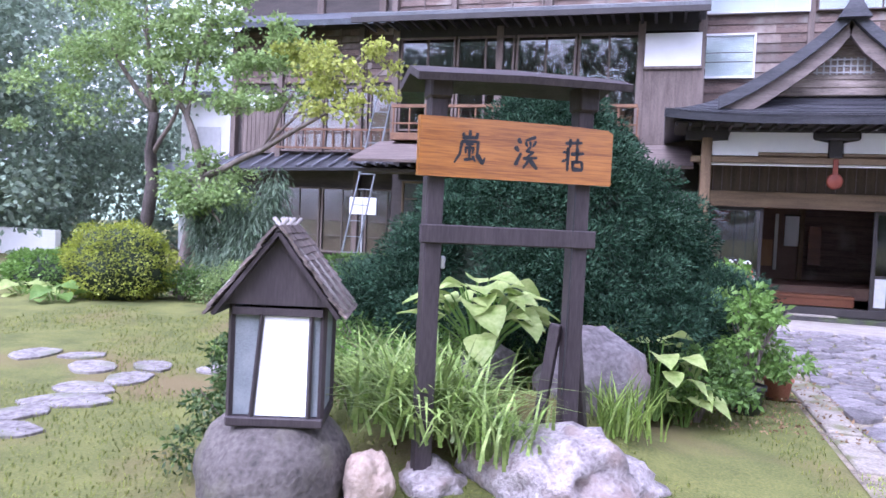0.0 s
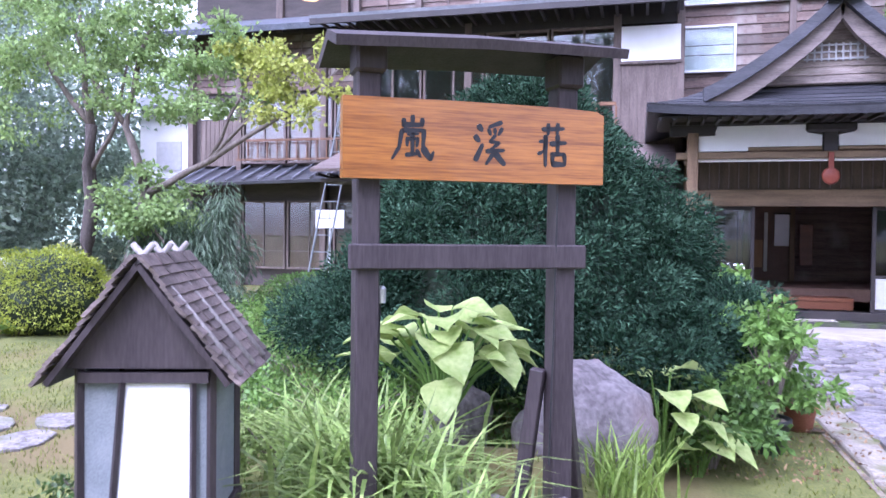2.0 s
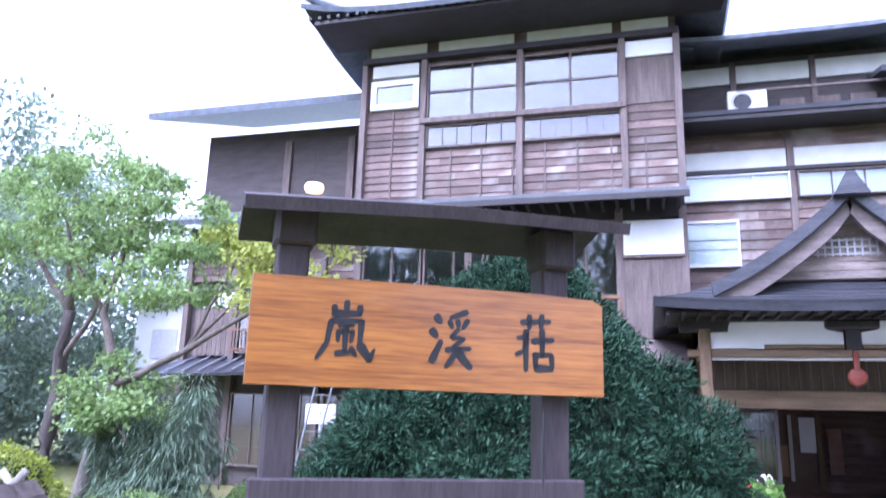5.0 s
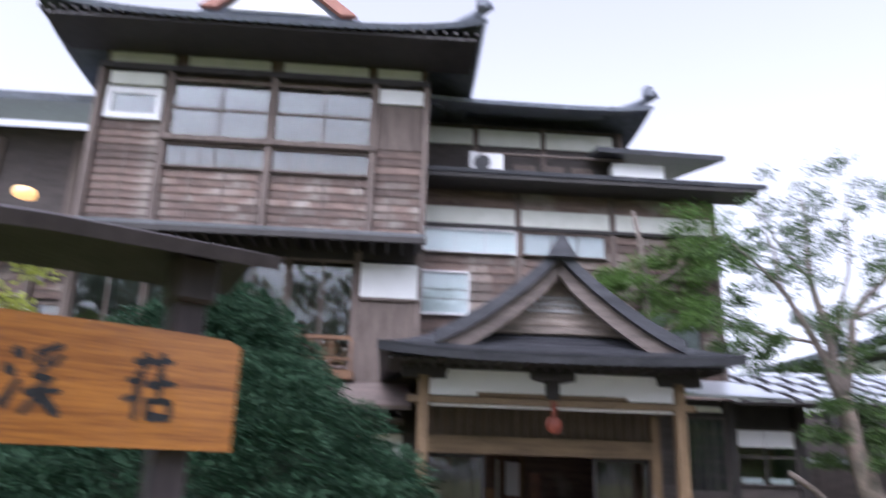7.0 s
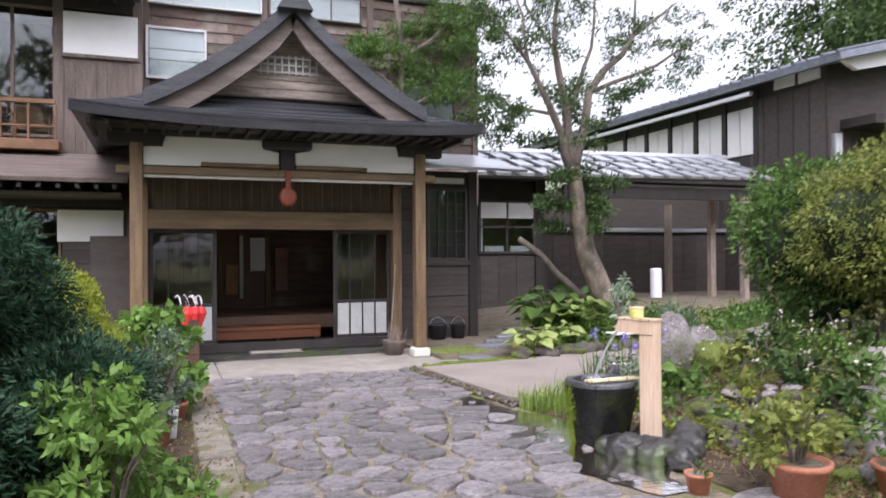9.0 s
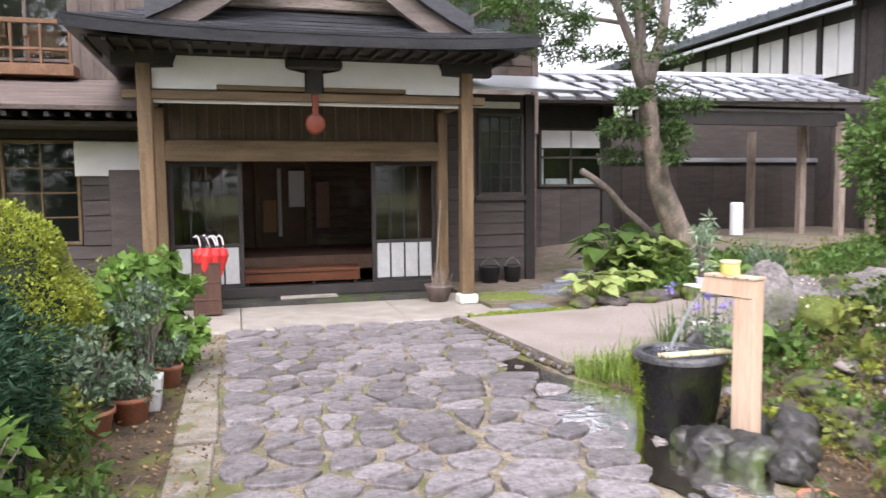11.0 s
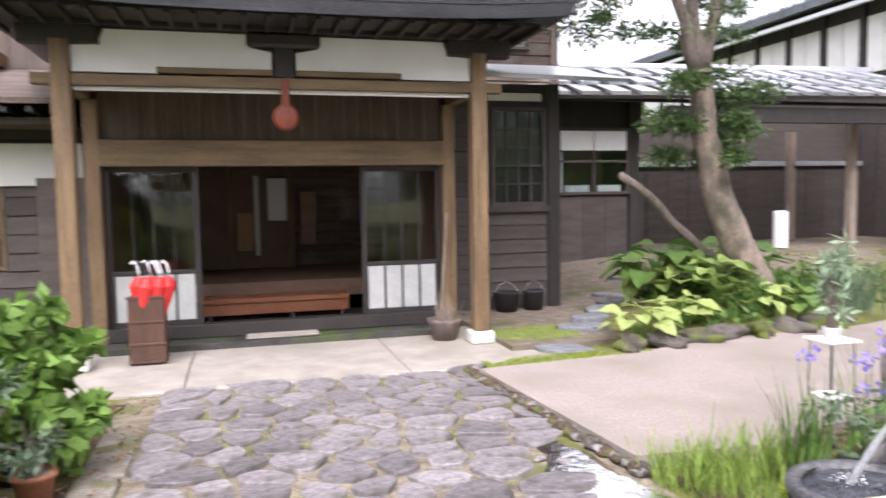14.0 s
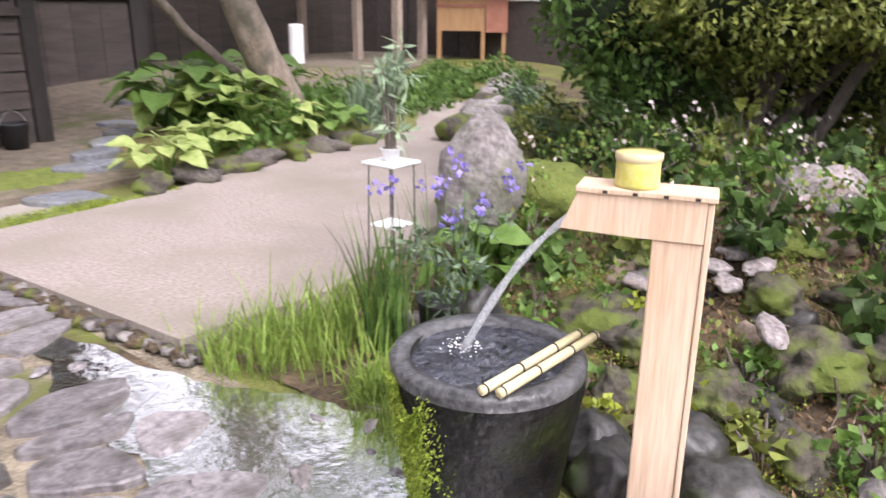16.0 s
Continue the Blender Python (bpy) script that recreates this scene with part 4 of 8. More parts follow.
step_thing = thing("entrance_bench", "red-brown polished wooden step board inside the entrance", "step")
box("board", (-1.0, 0.75, 0.34), (0.85, 1.2, 0.40), M_KAMACHI, step_thing)
box("front", (-1.0, 0.78, 0.2), (0.85, 0.83, 0.34), M_KAMACHI, step_thing)
for x in (-0.9, 0.1, 0.75):
    box("leg", (x, 0.8, 0.12), (x + 0.05, 1.15, 0.34), M_DARK, step_thing)


def sliding_door(name, x0, x1, y, white_panels, label):
    d = tagged(new(name), label, "door", "", "structure")
    zt = 1.92
    bm = bmesh.new()
    for a, b in (((x0, Z0), (x0 + 0.06, zt)), ((x1 - 0.06, Z0), (x1, zt)), ((x0 + 0.06, zt - 0.06), (x1 - 0.06, zt)), ((x0 + 0.06, Z0), (x1 - 0.06, Z0 + 0.05))):
        add_box(bm, (a[0], y - 0.02, a[1]), (b[0], y + 0.02, b[1]), bevel=0.003)
    part("door_frame", bm, M_DARK, d)
    box("rail", (x0 + 0.06, y - 0.018, 0.78), (x1 - 0.06, y + 0.018, 0.83), M_DARK, d)
    part("pane", add_box(bmesh.new(), (x0 + 0.06, y - 0.003, 0.83), (x1 - 0.06, y + 0.003, zt - 0.06)), M_GLASS, d).visible_shadow = False
    n = white_panels
    w = (x1 - x0 - 0.12) / n
    for k in range(n):
        box("white_panel", (x0 + 0.06 + k * w + 0.012, y - 0.012, Z0 + 0.05), (x0 + 0.06 + (k + 1) * w - 0.012, y + 0.012, 0.78), M_KICK, d, "white kick panel")
        if k:
            box("stile", (x0 + 0.06 + k * w - 0.012, y - 0.018, Z0 + 0.05), (x0 + 0.06 + k * w + 0.012, y + 0.018, 0.78), M_DARK, d, bevel=0.002)
    for k in range(1, n):
        box("glazing_bar", (x0 + 0.06 + k * w - 0.006, y - 0.008, 0.83), (x0 + 0.06 + k * w + 0.006, y + 0.008, zt - 0.06), M_DARK, d, bevel=0)
    return d


sliding_door("door_1", 0.92, 1.9, 0.06, 4, "dark framed sliding glass door with white kick panels")
sliding_door("door_2", -1.9, -0.92, 0.06, 4, "dark framed sliding glass door with white kick panels")
scroll = thing("hanging_scroll", "pale hanging scroll on the wall of the hall", "scroll")
box("sheet", (-0.04, 3.40, 1.24), (0.25, 3.41, 1.88), M_PAPER, scroll, bevel=0)
box("rod", (-0.07, 3.39, 1.88), (0.28, 3.42, 1.91), M_DARK, scroll)
screen_thing = thing("hall_partition", "dark timber partition with posts in the hall", "partition")
box("panel", (-1.95, 3.55, 0.52), (0.3, 3.62, 2.4), M_INWALL, screen_thing)
box("pale_strip", (-0.25, 3.38, 0.72), (-0.18, 3.42, 1.92), M_CREAM, screen_thing, "narrow pale post")
box("plank", (0.46, 3.40, 0.86), (0.72, 3.44, 1.68), M_KAMACHI, screen_thing, "red-brown wooden plank")
for x in (-0.62, 0.32):
    box("post", (x - 0.05, 3.42, 0.52), (x + 0.05, 3.54, 2.75), M_POST, screen_thing)
box("orange_sign", (-1.75, 3.4, 1.7), (-1.2, 3.43, 1.95), M_ORANGE, screen_thing, "orange notice board")
cloth = thing("hall_cloth", "beige cloth hung in the hall", "cloth")
box("sheet", (-0.52, 3.36, 0.80), (-0.28, 3.38, 1.36), M_SHRINEW, cloth, bevel=0)
mat_thing = thing("doormat", "grey worn doormat on the threshold step", "mat")
box("pad", (-0.45, -0.36, 0.10), (0.35, -0.05, 0.115), M_SLAB, mat_thing)

porch = setting("porch_frame", "timber porch frame on stone footed posts", "porch")
for x in (-2.04, 2.04):
    box("post", (x - 0.085, -1.13, 0.16), (x + 0.085, -0.96, 3.0), M_POST, porch, bevel=0.012)
    box("post_base", (x - 0.13, -1.18, 0.03), (x + 0.13, -0.91, 0.16), M_CREAM, porch, "whitish square footing stone", bevel=0.02)
box("beam", (-2.3, -1.1, 2.60), (2.3, -0.98, 2.70), M_BEAM, porch, "long aged timber tie beam")
box("under_panel", (-1.95, -1.03, 2.56), (1.95, -1.0, 2.60), M_PLASTER, porch)
for s in (-1, 1):
    o = [(s * 0.12, 2.78), (s * 1.2, 2.78), (s * 1.2, 2.72), (s * 1.95, 2.72), (s * 1.95, 2.95), (s * 1.72, 2.96), (s * 1.66, 3.1), (s * 0.36, 3.1), (s * 0.32, 2.98), (s * 0.12, 2.94)]
    part("white_panel", poly_prism(bmesh.new(), o, -1.06, -1.0), M_PLASTER, porch, "whitewashed panel with stepped ends")
    box("corner_bracket", (s * 1.7, -1.12, 2.96), (s * 2.4, -0.95, 3.12), M_DARK, porch)
    box("stepped_bar", (s * 0.12 if s > 0 else -1.2, -1.09, 2.72), (1.2 if s > 0 else -0.12, -1.06, 2.775), M_BEAM, porch)
box("centre_strut", (-0.1, -1.1, 2.7), (0.1, -0.98, 3.12), M_DARK, porch)
box("centre_bracket", (-0.36, -1.14, 2.98), (0.36, -0.94, 3.12), M_DARK, porch, bevel=0.03)
for x in (-2.04, 2.04):
    box("side_beam", (x - 0.06, -1.0, 2.6), (x + 0.06, 0.1, 2.8), M_BEAM, porch)
box("plate", (-2.4, -1.14, 3.12), (2.4, -0.94, 3.2), M_DARK, porch)
orn = thing("door_ornament", "round carved orange ornament hung under the porch beam", "ornament")
box("strap", (-0.04, -1.15, 2.42), (0.04, -1.11, 2.68), M_ORANGE, orn)
disc = lathe_into(bmesh.new(), [(0.12, -0.03), (0.13, 0.0), (0.11, 0.03), (0.08, 0.025), (0.06, 0.035)], 24)
bmesh.ops.transform(disc, matrix=pose(0, -1.12, 2.33, 90), verts=disc.verts)
part("disc", disc, M_ORANGE, orn, "", True)

# porch roof: concave hipped skirt with a gable on top
proof = setting("porch_roof", "dark sheet porch roof with a large front gable", "roof")
PX, PY, PZ = 2.78, -1.95, 3.24


def prof(s):
    """Height over the eave of the side slopes, from the eave (0) to the ridge (1)."""
    return 1.62 * (0.35 * s + 0.65 * s * s)


lift = lambda u: 0.10 * abs(u) ** 3
front = []
for v in (0, 0.25, 0.5, 0.75, 1.0):
    ins = v * 0.95
    front.append([((PX - ins) * u, PY + v * 0.85, PZ + lift(u) * (1 - v) + 0.42 * (0.5 * v + 0.5 * v * v)) for u in [k / 8 - 1 for k in range(17)]])
part("front_skirt", grid_sheet(bmesh.new(), front, 0.12), M_ROOF, proof, "dark front skirt with upturned corners")
for c in range(6):
    band = []
    for v, up in ((c / 6, 0.020), ((c + 1) / 6 + 0.01, 0.006)):
        ins = v * 0.95
        band.append([((PX - ins) * u, PY + v * 0.85 - 0.01, PZ + up + lift(u) * (1 - v) + 0.42 * (0.5 * v + 0.5 * v * v)) for u in [k / 8 - 1 for k in range(17)]])
    part("roof_course", grid_sheet(bmesh.new(), band, 0.016), M_ROOF, proof)
for s in (-1, 1):
    rows = []
    for k in range(11):
        v = k / 10
        x = PX * (1 - v)
        y0 = PY + min(v * PX / 0.95, 1.0) * 0.85 if x > 1.83 else -1.62
        z = PZ + lift(1) * (1 - v) ** 3 + prof(v)
        rows.append([(s * x, y0 + (YR - y0) * j / 6, z) for j in range(7)])
    part("side_slope", grid_sheet(bmesh.new(), rows, 0.1), M_ROOF, proof)
    for off, w, zt, y, mt in ((0.0, 0.13, 0.0, -1.72, M_ROOF), (0.06, 0.20, -0.16, -1.62, M_BARGE)):
        o1 = [(s * (PX * (1 - k / 10) - off), PZ + prof(k / 10) + zt + 0.06) for k in range(3, 11)]
        o2 = [(s * max(PX * (1 - k / 10) - off - 0.02, 0), PZ + prof(k / 10) + zt - w) for k in range(10, 2, -1)]
        part("barge_board", poly_prism(bmesh.new(), o1 + o2, y, y + 0.1), mt, proof, "thick curved barge board")
part("gable_wall", poly_prism(bmesh.new(), [(-1.75, 3.66), (0, 4.62), (1.75, 3.66)], -1.22, -1.12), M_GABLE, proof, "weathered boarded gable wall")
for k in range(4):
    w = 1.55 - k * 0.36
    box("gable_board", (-w, -1.245, 3.67 + k * 0.12), (w, -1.22, 3.78 + k * 0.12), M_GABLE, proof, bevel=0.004)
for k in range(9):
    box("lattice_bar", (-0.4 + k * 0.1 - 0.012, -1.28, 3.98), (-0.4 + k * 0.1 + 0.012, -1.255, 4.24), M_GREYP, proof, bevel=0)
for k in range(3):
    box("lattice_rail", (-0.45 + 0.06 * k, -1.285, 4.0 + k * 0.1), (0.45 - 0.06 * k, -1.26, 4.02 + k * 0.1), M_GREYP, proof, bevel=0)
box("ridge", (-0.10, -1.7, 4.78), (0.10, YR, 4.93), M_ROOF, proof, bevel=0.03)
part("ridge_end", poly_prism(bmesh.new(), [(-0.24, 4.72), (-0.13, 4.90), (-0.05, 5.04), (0.05, 5.04), (0.13, 4.90), (0.24, 4.72)], -1.86, -1.70), M_ROOF, proof, "pointed upswept ridge end")
for k in range(24):
    xr = -2.6 + k * 0.22
    box("rafter_tail", (xr, PY + 0.16, PZ - 0.13), (xr + 0.045, -0.6, PZ - 0.08), M_DARK, proof, bevel=0)
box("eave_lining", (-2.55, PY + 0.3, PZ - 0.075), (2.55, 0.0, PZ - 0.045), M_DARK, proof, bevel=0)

# ---- right of the porch: boarded wall, window wall, roofed corridor ----
YS = 0.9
sw = setting("wall_boarded", "dark boarded wall beside the porch", "wall")
box("core", (2.06, YS, 0), (3.75, YS + 0.12, 3.0), M_DARK, sw)
boards(sw, 2.06, 3.7, 0.05, 1.36, YS, 0.19, M_DARKB)
boards(sw, 2.06, 2.85, 1.36, 2.9, YS, 0.19, M_DARKB)
box("corner_post", (3.68, YS - 0.08, 0), (3.85, YS + 0.1, 3.0), M_DARK, sw)
box("sill", (2.8, YS - 0.08, 1.34), (3.7, YS, 1.42), M_DARKB, sw)
box("white_strip", (2.3, YS - 0.04, 2.78), (3.6, YS - 0.01, 2.88), M_CREAM, sw)
window("window_side", 2.85, 3.66, 1.42, 2.7, YS - 0.01, 4, 5, "latticed dark wooden window", M_DARKB, None, 0.02, 0.05, 0.05)
box("side_return", (3.73, YS + 0.12, 0), (3.85, 5.4, 3.0), M_DARK, sw)
YW = 5.4
ww = setting("wall_window_wing", "dark boarded wing wall with a white window", "wall")
box("core", (3.85, YW + 0.03, 0), (7.85, YW + 0.09, 1.58), M_DARK, ww)
box("core_top", (3.85, YW + 0.03, 2.86), (7.85, YW + 0.09, 3.6), M_DARK, ww)
box("core_side", (3.85, YW + 0.03, 1.56), (5.87, YW + 0.09, 2.88), M_DARK, ww)
vboards(ww, 3.85, 7.5, 0.1, 1.52, YW + 0.03, 0.5, M_DARKB)
box("end_post", (7.50, YW - 0.06, 0), (7.74, YW + 0.12, 3.6), M_DARK, ww)
window("window_wing", 5.87, 7.50, 1.55, 2.86, YW, 2, 2, "white-lit window with upper paper panes", M_DARKB, None, 0.05, 0.06, 0.06)
box("paper_panel", (5.93, YW - 0.045, 2.42), (7.44, YW - 0.03, 2.80), M_PAPER, ww, "white upper screen", bevel=0)
box("room_back", (3.9, YW + 1.6, 0), (7.85, YW + 1.7, 3.6), M_INWALL, ww)
box("room_side", (7.74, YW + 0.12, 0), (7.85, YW + 1.6, 3.6), M_DARK, ww)
box("room_floor", (3.9, YW + 0.1, 0.5), (7.74, YW + 1.6, 0.6), M_INWALL, ww)
for x0, x1 in ((5.95, 6.05), (6.12, 6.18), (6.2, 6.65), (6.85, 7.4)):
    box("white_sash", (x0, YW + 0.12, 1.60), (x1, YW + 0.14, 1.74 if x0 > 6.1 else 2.4), M_PAPER, ww, bevel=0)
cr = setting("corridor_roof", "bright sheet metal roof of the open corridor", "roof")
box("base", (3.9, 4.5, 3.28), (13.8, 4.6, 3.34), M_DARK, cr)
part("deck", grid_sheet(bmesh.new(), [[(3.8, 4.2, 3.3), (14.6, 4.1, 3.45)], [(3.8, 6.2, 4.1), (14.6, 6.2, 4.25)]], 0.06), M_DARK, cr)
tile_rows(cr, (3.8, 4.2, 3.31), (14.6, 4.1, 3.46), (3.8, 6.2, 4.11), (14.6, 6.2, 4.26), 17, 3, M_METAL, "roof_sheet", 0.12, 0.06)
bm = tube_into(bmesh.new(), [(3.8, 6.2, 4.15), (14.6, 6.2, 4.3)], [0.09, 0.09])
part("ridge", bm, M_METAL, cr)
sheet_roof("side_lean_to_roof", [[(2.2, 0.0, 2.95), (4.6, 0.2, 2.95)], [(2.2, 2.6, 3.5), (4.6, 2.6, 3.5)]], M_METAL, "small grey metal roof beside the porch", 0.05)
cb = setting("corridor_beam", "dark timber beam and posts of the corridor", "beam")
box("beam", (7.8, 4.35, 2.9), (14.6, 4.5, 3.2), M_DARK, cb)
for x, y in ((13.5, 7.6), (13.4, 5.5), (13.5, 4.3), (15.0, 4.8)):
    box("post", (x - 0.09, y - 0.09, 0.15), (x + 0.09, y + 0.09, 3.0), M_BARKL, cb)
far = setting("wall_corridor_back", "dark boarded wall behind the corridor", "wall")
box("core", (7.85, 8.3, 0), (16.4, 8.4, 2.2), M_DARK, far)
vboards(far, 7.85, 16.4, 0.1, 2.1, 8.3, 0.6, M_DARKB)
box("cap", (7.85, 8.2, 2.2), (16.4, 8.45, 2.32), M_METAL, far, "pale metal wall capping")
box("upper", (7.85, 8.55, 2.0), (16.4, 8.65, 3.4), M_DARKB, far)
bench_pot = thing("white_post", "short white-painted round post beside the corridor", "post", at=(11.2, 5.2, 0.36))
part("shaft", lathe_into(bmesh.new(), [(0.16, 0), (0.16, 0.74), (0.13, 0.78)], 16), M_WHITE, bench_pot)

# ---- the long storehouse on the right ----
XK, YK = 16.4, 4.1
kw = setting("wall_storehouse_side", "long black boarded storehouse wall with white plaster", "wall")
box("core", (XK + 0.05, YK, 0), (XK + 8, 34, 7.0), M_DARK, kw)
for k in range(5):
    yk = YK + k * 0.6
    box("board", (XK, yk + 0.01, 0.1), (XK + 0.05, yk + 0.59, 6.3), M_DARKB, kw)
    box("batten", (XK - 0.02, yk - 0.02, 0.1), (XK, yk + 0.02, 6.3), M_DARK, kw)
for k in range(8):
    yk = YK + 3.0 + k * 0.6
    box("board", (XK, yk + 0.01, 0.1), (XK + 0.05, yk + 0.59, 4.25), M_DARKB, kw)
box("plain_boards", (XK + 0.01, YK + 7.8, 0.1), (XK + 0.05, 34, 4.25), M_DARKB, kw)
for k in range(10):
    y0 = YK + 2.85 + k * 1.45
    for j in range(2):
        box("white_panel", (XK - 0.01, y0 + j * 0.6, 4.6), (XK + 0.05, y0 + j * 0.6 + 0.55, 6.1), M_PLASTER, kw, "white plaster panel")
    box("stud", (XK - 0.03, y0 - 0.23, 4.25), (XK + 0.05, y0 - 0.03, 6.6), M_DARK, kw)
for k in range(2):
    box("white_panel", (XK - 0.01, YK + 0.2 + k * 0.95, 6.45), (XK + 0.05, YK + 1.0 + k * 0.95, 6.95), M_PLASTER, kw)
box("gutter", (XK - 0.75, YK + 2.2, 6.3), (XK - 0.6, 34, 6.42), M_STEEL, kw)
kf = setting("wall_storehouse_gable", "black boarded storehouse gable end", "wall")
vboards(kf, XK + 0.05, XK + 8, 0.2, 5.2, YK, 0.65, M_DARKB)
part("gable_boards", poly_prism(bmesh.new(), [(XK + 0.02, 5.2), (XK + 8, 5.2), (XK + 8, 6.8), (XK + 4.0, 7.7), (XK + 0.02, 6.8)], YK - 0.01, YK + 0.4), M_DARKB, kf, "dark boards of the gable")
part("gable_top", poly_prism(bmesh.new(), [(XK - 0.4, 6.70), (XK + 4.0, 7.72), (XK + 8.4, 6.70), (XK + 7.8, 6.45), (XK + 4.0, 7.25), (XK + 0.2, 6.45)], YK - 0.9, YK - 0.75), M_PLASTER, kf, "white plaster band under the gable roof")
box("lean_to", (XK + 0.5, YK - 1.2, 4.95), (XK + 7.6, YK - 0.02, 5.2), M_DARK, kf, "dark canopy over the gable wall")
box("pipe", (XK + 0.15, YK - 0.2, 4.0), (XK + 0.4, YK - 0.02, 4.8), M_STEEL, kf)
sheet_roof("storehouse_roof", [[(XK - 0.95, YK - 1.3, 6.75), (XK - 0.95, 34.5, 6.75)], [(XK + 4.0, YK - 1.3, 7.95), (XK + 4.0, 34.5, 7.95)], [(XK + 9.0, YK - 1.3, 6.75), (XK + 9.0, 34.5, 6.75)]], M_TILE, "grey tiled storehouse roof", 0.2)
kt = setting("storehouse_roof_tiles", "rows of grey roof tiles", "roof")
for k in range(64):
    y0 = YK - 1.25 + k * 0.5
    bm = tube_into(bmesh.new(), [(XK - 1.0, y0, 6.78), (XK + 3.95, y0, 7.99)], [0.055, 0.055], 6)
    part("tile_roll", bm, M_TILE, kt)
box("ridge", (XK + 3.75, YK - 1.4, 7.9), (XK + 4.25, 34.5, 8.2), M_TILE, kt, bevel=0.05)
lw = setting("low_annex_wall", "low dark boarded annex wall with a white window", "wall")
box("core", (XK - 0.1, -1.5, 0), (XK + 0.1, YK, 3.2), M_DARKB, lw)
for k in range(2):
    box("window_bar", (XK - 0.16, 1.5 + k * 0.85, 1.68), (XK - 0.11, 1.56 + k * 0.85, 2.5), M_WHITE, lw)
box("window_sash", (XK - 0.14, 1.5, 1.65), (XK - 0.11, 3.24, 1.75), M_WHITE, lw)
box("window_sash", (XK - 0.14, 1.5, 2.45), (XK - 0.11, 3.24, 2.55), M_WHITE, lw)
box("window_glass", (XK - 0.125, 1.5, 1.75), (XK - 0.115, 3.24, 2.45), M_GREYP, lw)


def shrine(at, rz):
    s = thing("wooden_shrine_box", "red and golden wooden cabinet with a pitched roof", "cabinet", "", at, rz)
    box("body", (-0.75, -0.3, 0.75), (0.45, 0.4, 1.9), M_SHRINEW, s)
    box("mid_rail", (-0.78, -0.33, 1.28), (0.45, -0.3, 1.36), M_SHRINE, s)
    box("side_panel", (0.46, -0.36, 0.72), (1.0, 0.4, 1.9), M_SHRINE, s)
    for x in (-0.7, 0.4, 0.92):
        box("leg", (x - 0.05, -0.3, 0), (x + 0.05, -0.2, 0.75), M_SHRINEW, s)
        box("leg", (x - 0.05, 0.3, 0), (x + 0.05, 0.4, 0.75), M_SHRINEW, s)
    part("roof", grid_sheet(bmesh.new(), [[(-1.1, -0.8, 1.85), (1.3, -0.8, 1.85)], [(-1.1, 0.05, 2.3), (1.3, 0.05, 2.3)], [(-1.1, 0.8, 1.85), (1.3, 0.8, 1.85)]], 0.07), M_SHRINE, s)


shrine((15.7, 3.9, 0.22), -55)
stretch_to_view(ground_things)


# ---- plants ----
def crown(parent, name, clumps, leaf, width, mat, rng, droop=0.3, loose=0.7, inner=0.55):
    """Leaves in clumps of (centre, radii, count)."""
    quads = []
    for c, r, n in clumps:
        pts, d = shell_points(rng, n, c, r, inner)
        quads.append(leaf_quads(rng, pts, d, leaf, width, droop, loose))
    return quads_mesh(name, np.concatenate(quads), mat, parent)


def lumpy(name, radii, mat, parent, seed, at=(0, 0, 0), amount=0.15, detail=4):
    bm = bmesh.new()
    bmesh.ops.create_icosphere(bm, subdivisions=detail, radius=1)
    for v in bm.verts:
        v.co *= 1 + amount * noise.fractal(v.co * 1.8 + Vector((seed, 0, 0)), 1, 2, 3)
        v.co = Vector(at) + Vector((v.co.x * radii[0], v.co.y * radii[1], v.co.z * radii[2]))
    return part(name, bm, mat, parent, "", True)


def limb(parent, points, r0, r1, mat, name="limb", seed=0):
    """A tapered limb through points, bent a little between them."""
    rnd = random.Random(seed)
    pts = []
    for a, b in zip(points, points[1:]):
        a, b = Vector(a), Vector(b)
        for k in range(3):
            j = (b - a).length * 0.03 * (1 if k else 0)
            pts.append(a.lerp(b, k / 3) + Vector((rnd.uniform(-j, j), rnd.uniform(-j, j), rnd.uniform(-j, j))))
    pts.append(Vector(points[-1]))
    n = len(pts)
    return part(name, tube_into(bmesh.new(), pts, [r0 + (r1 - r0) * k / (n - 1) for k in range(n)], 9), mat, parent, "", True)


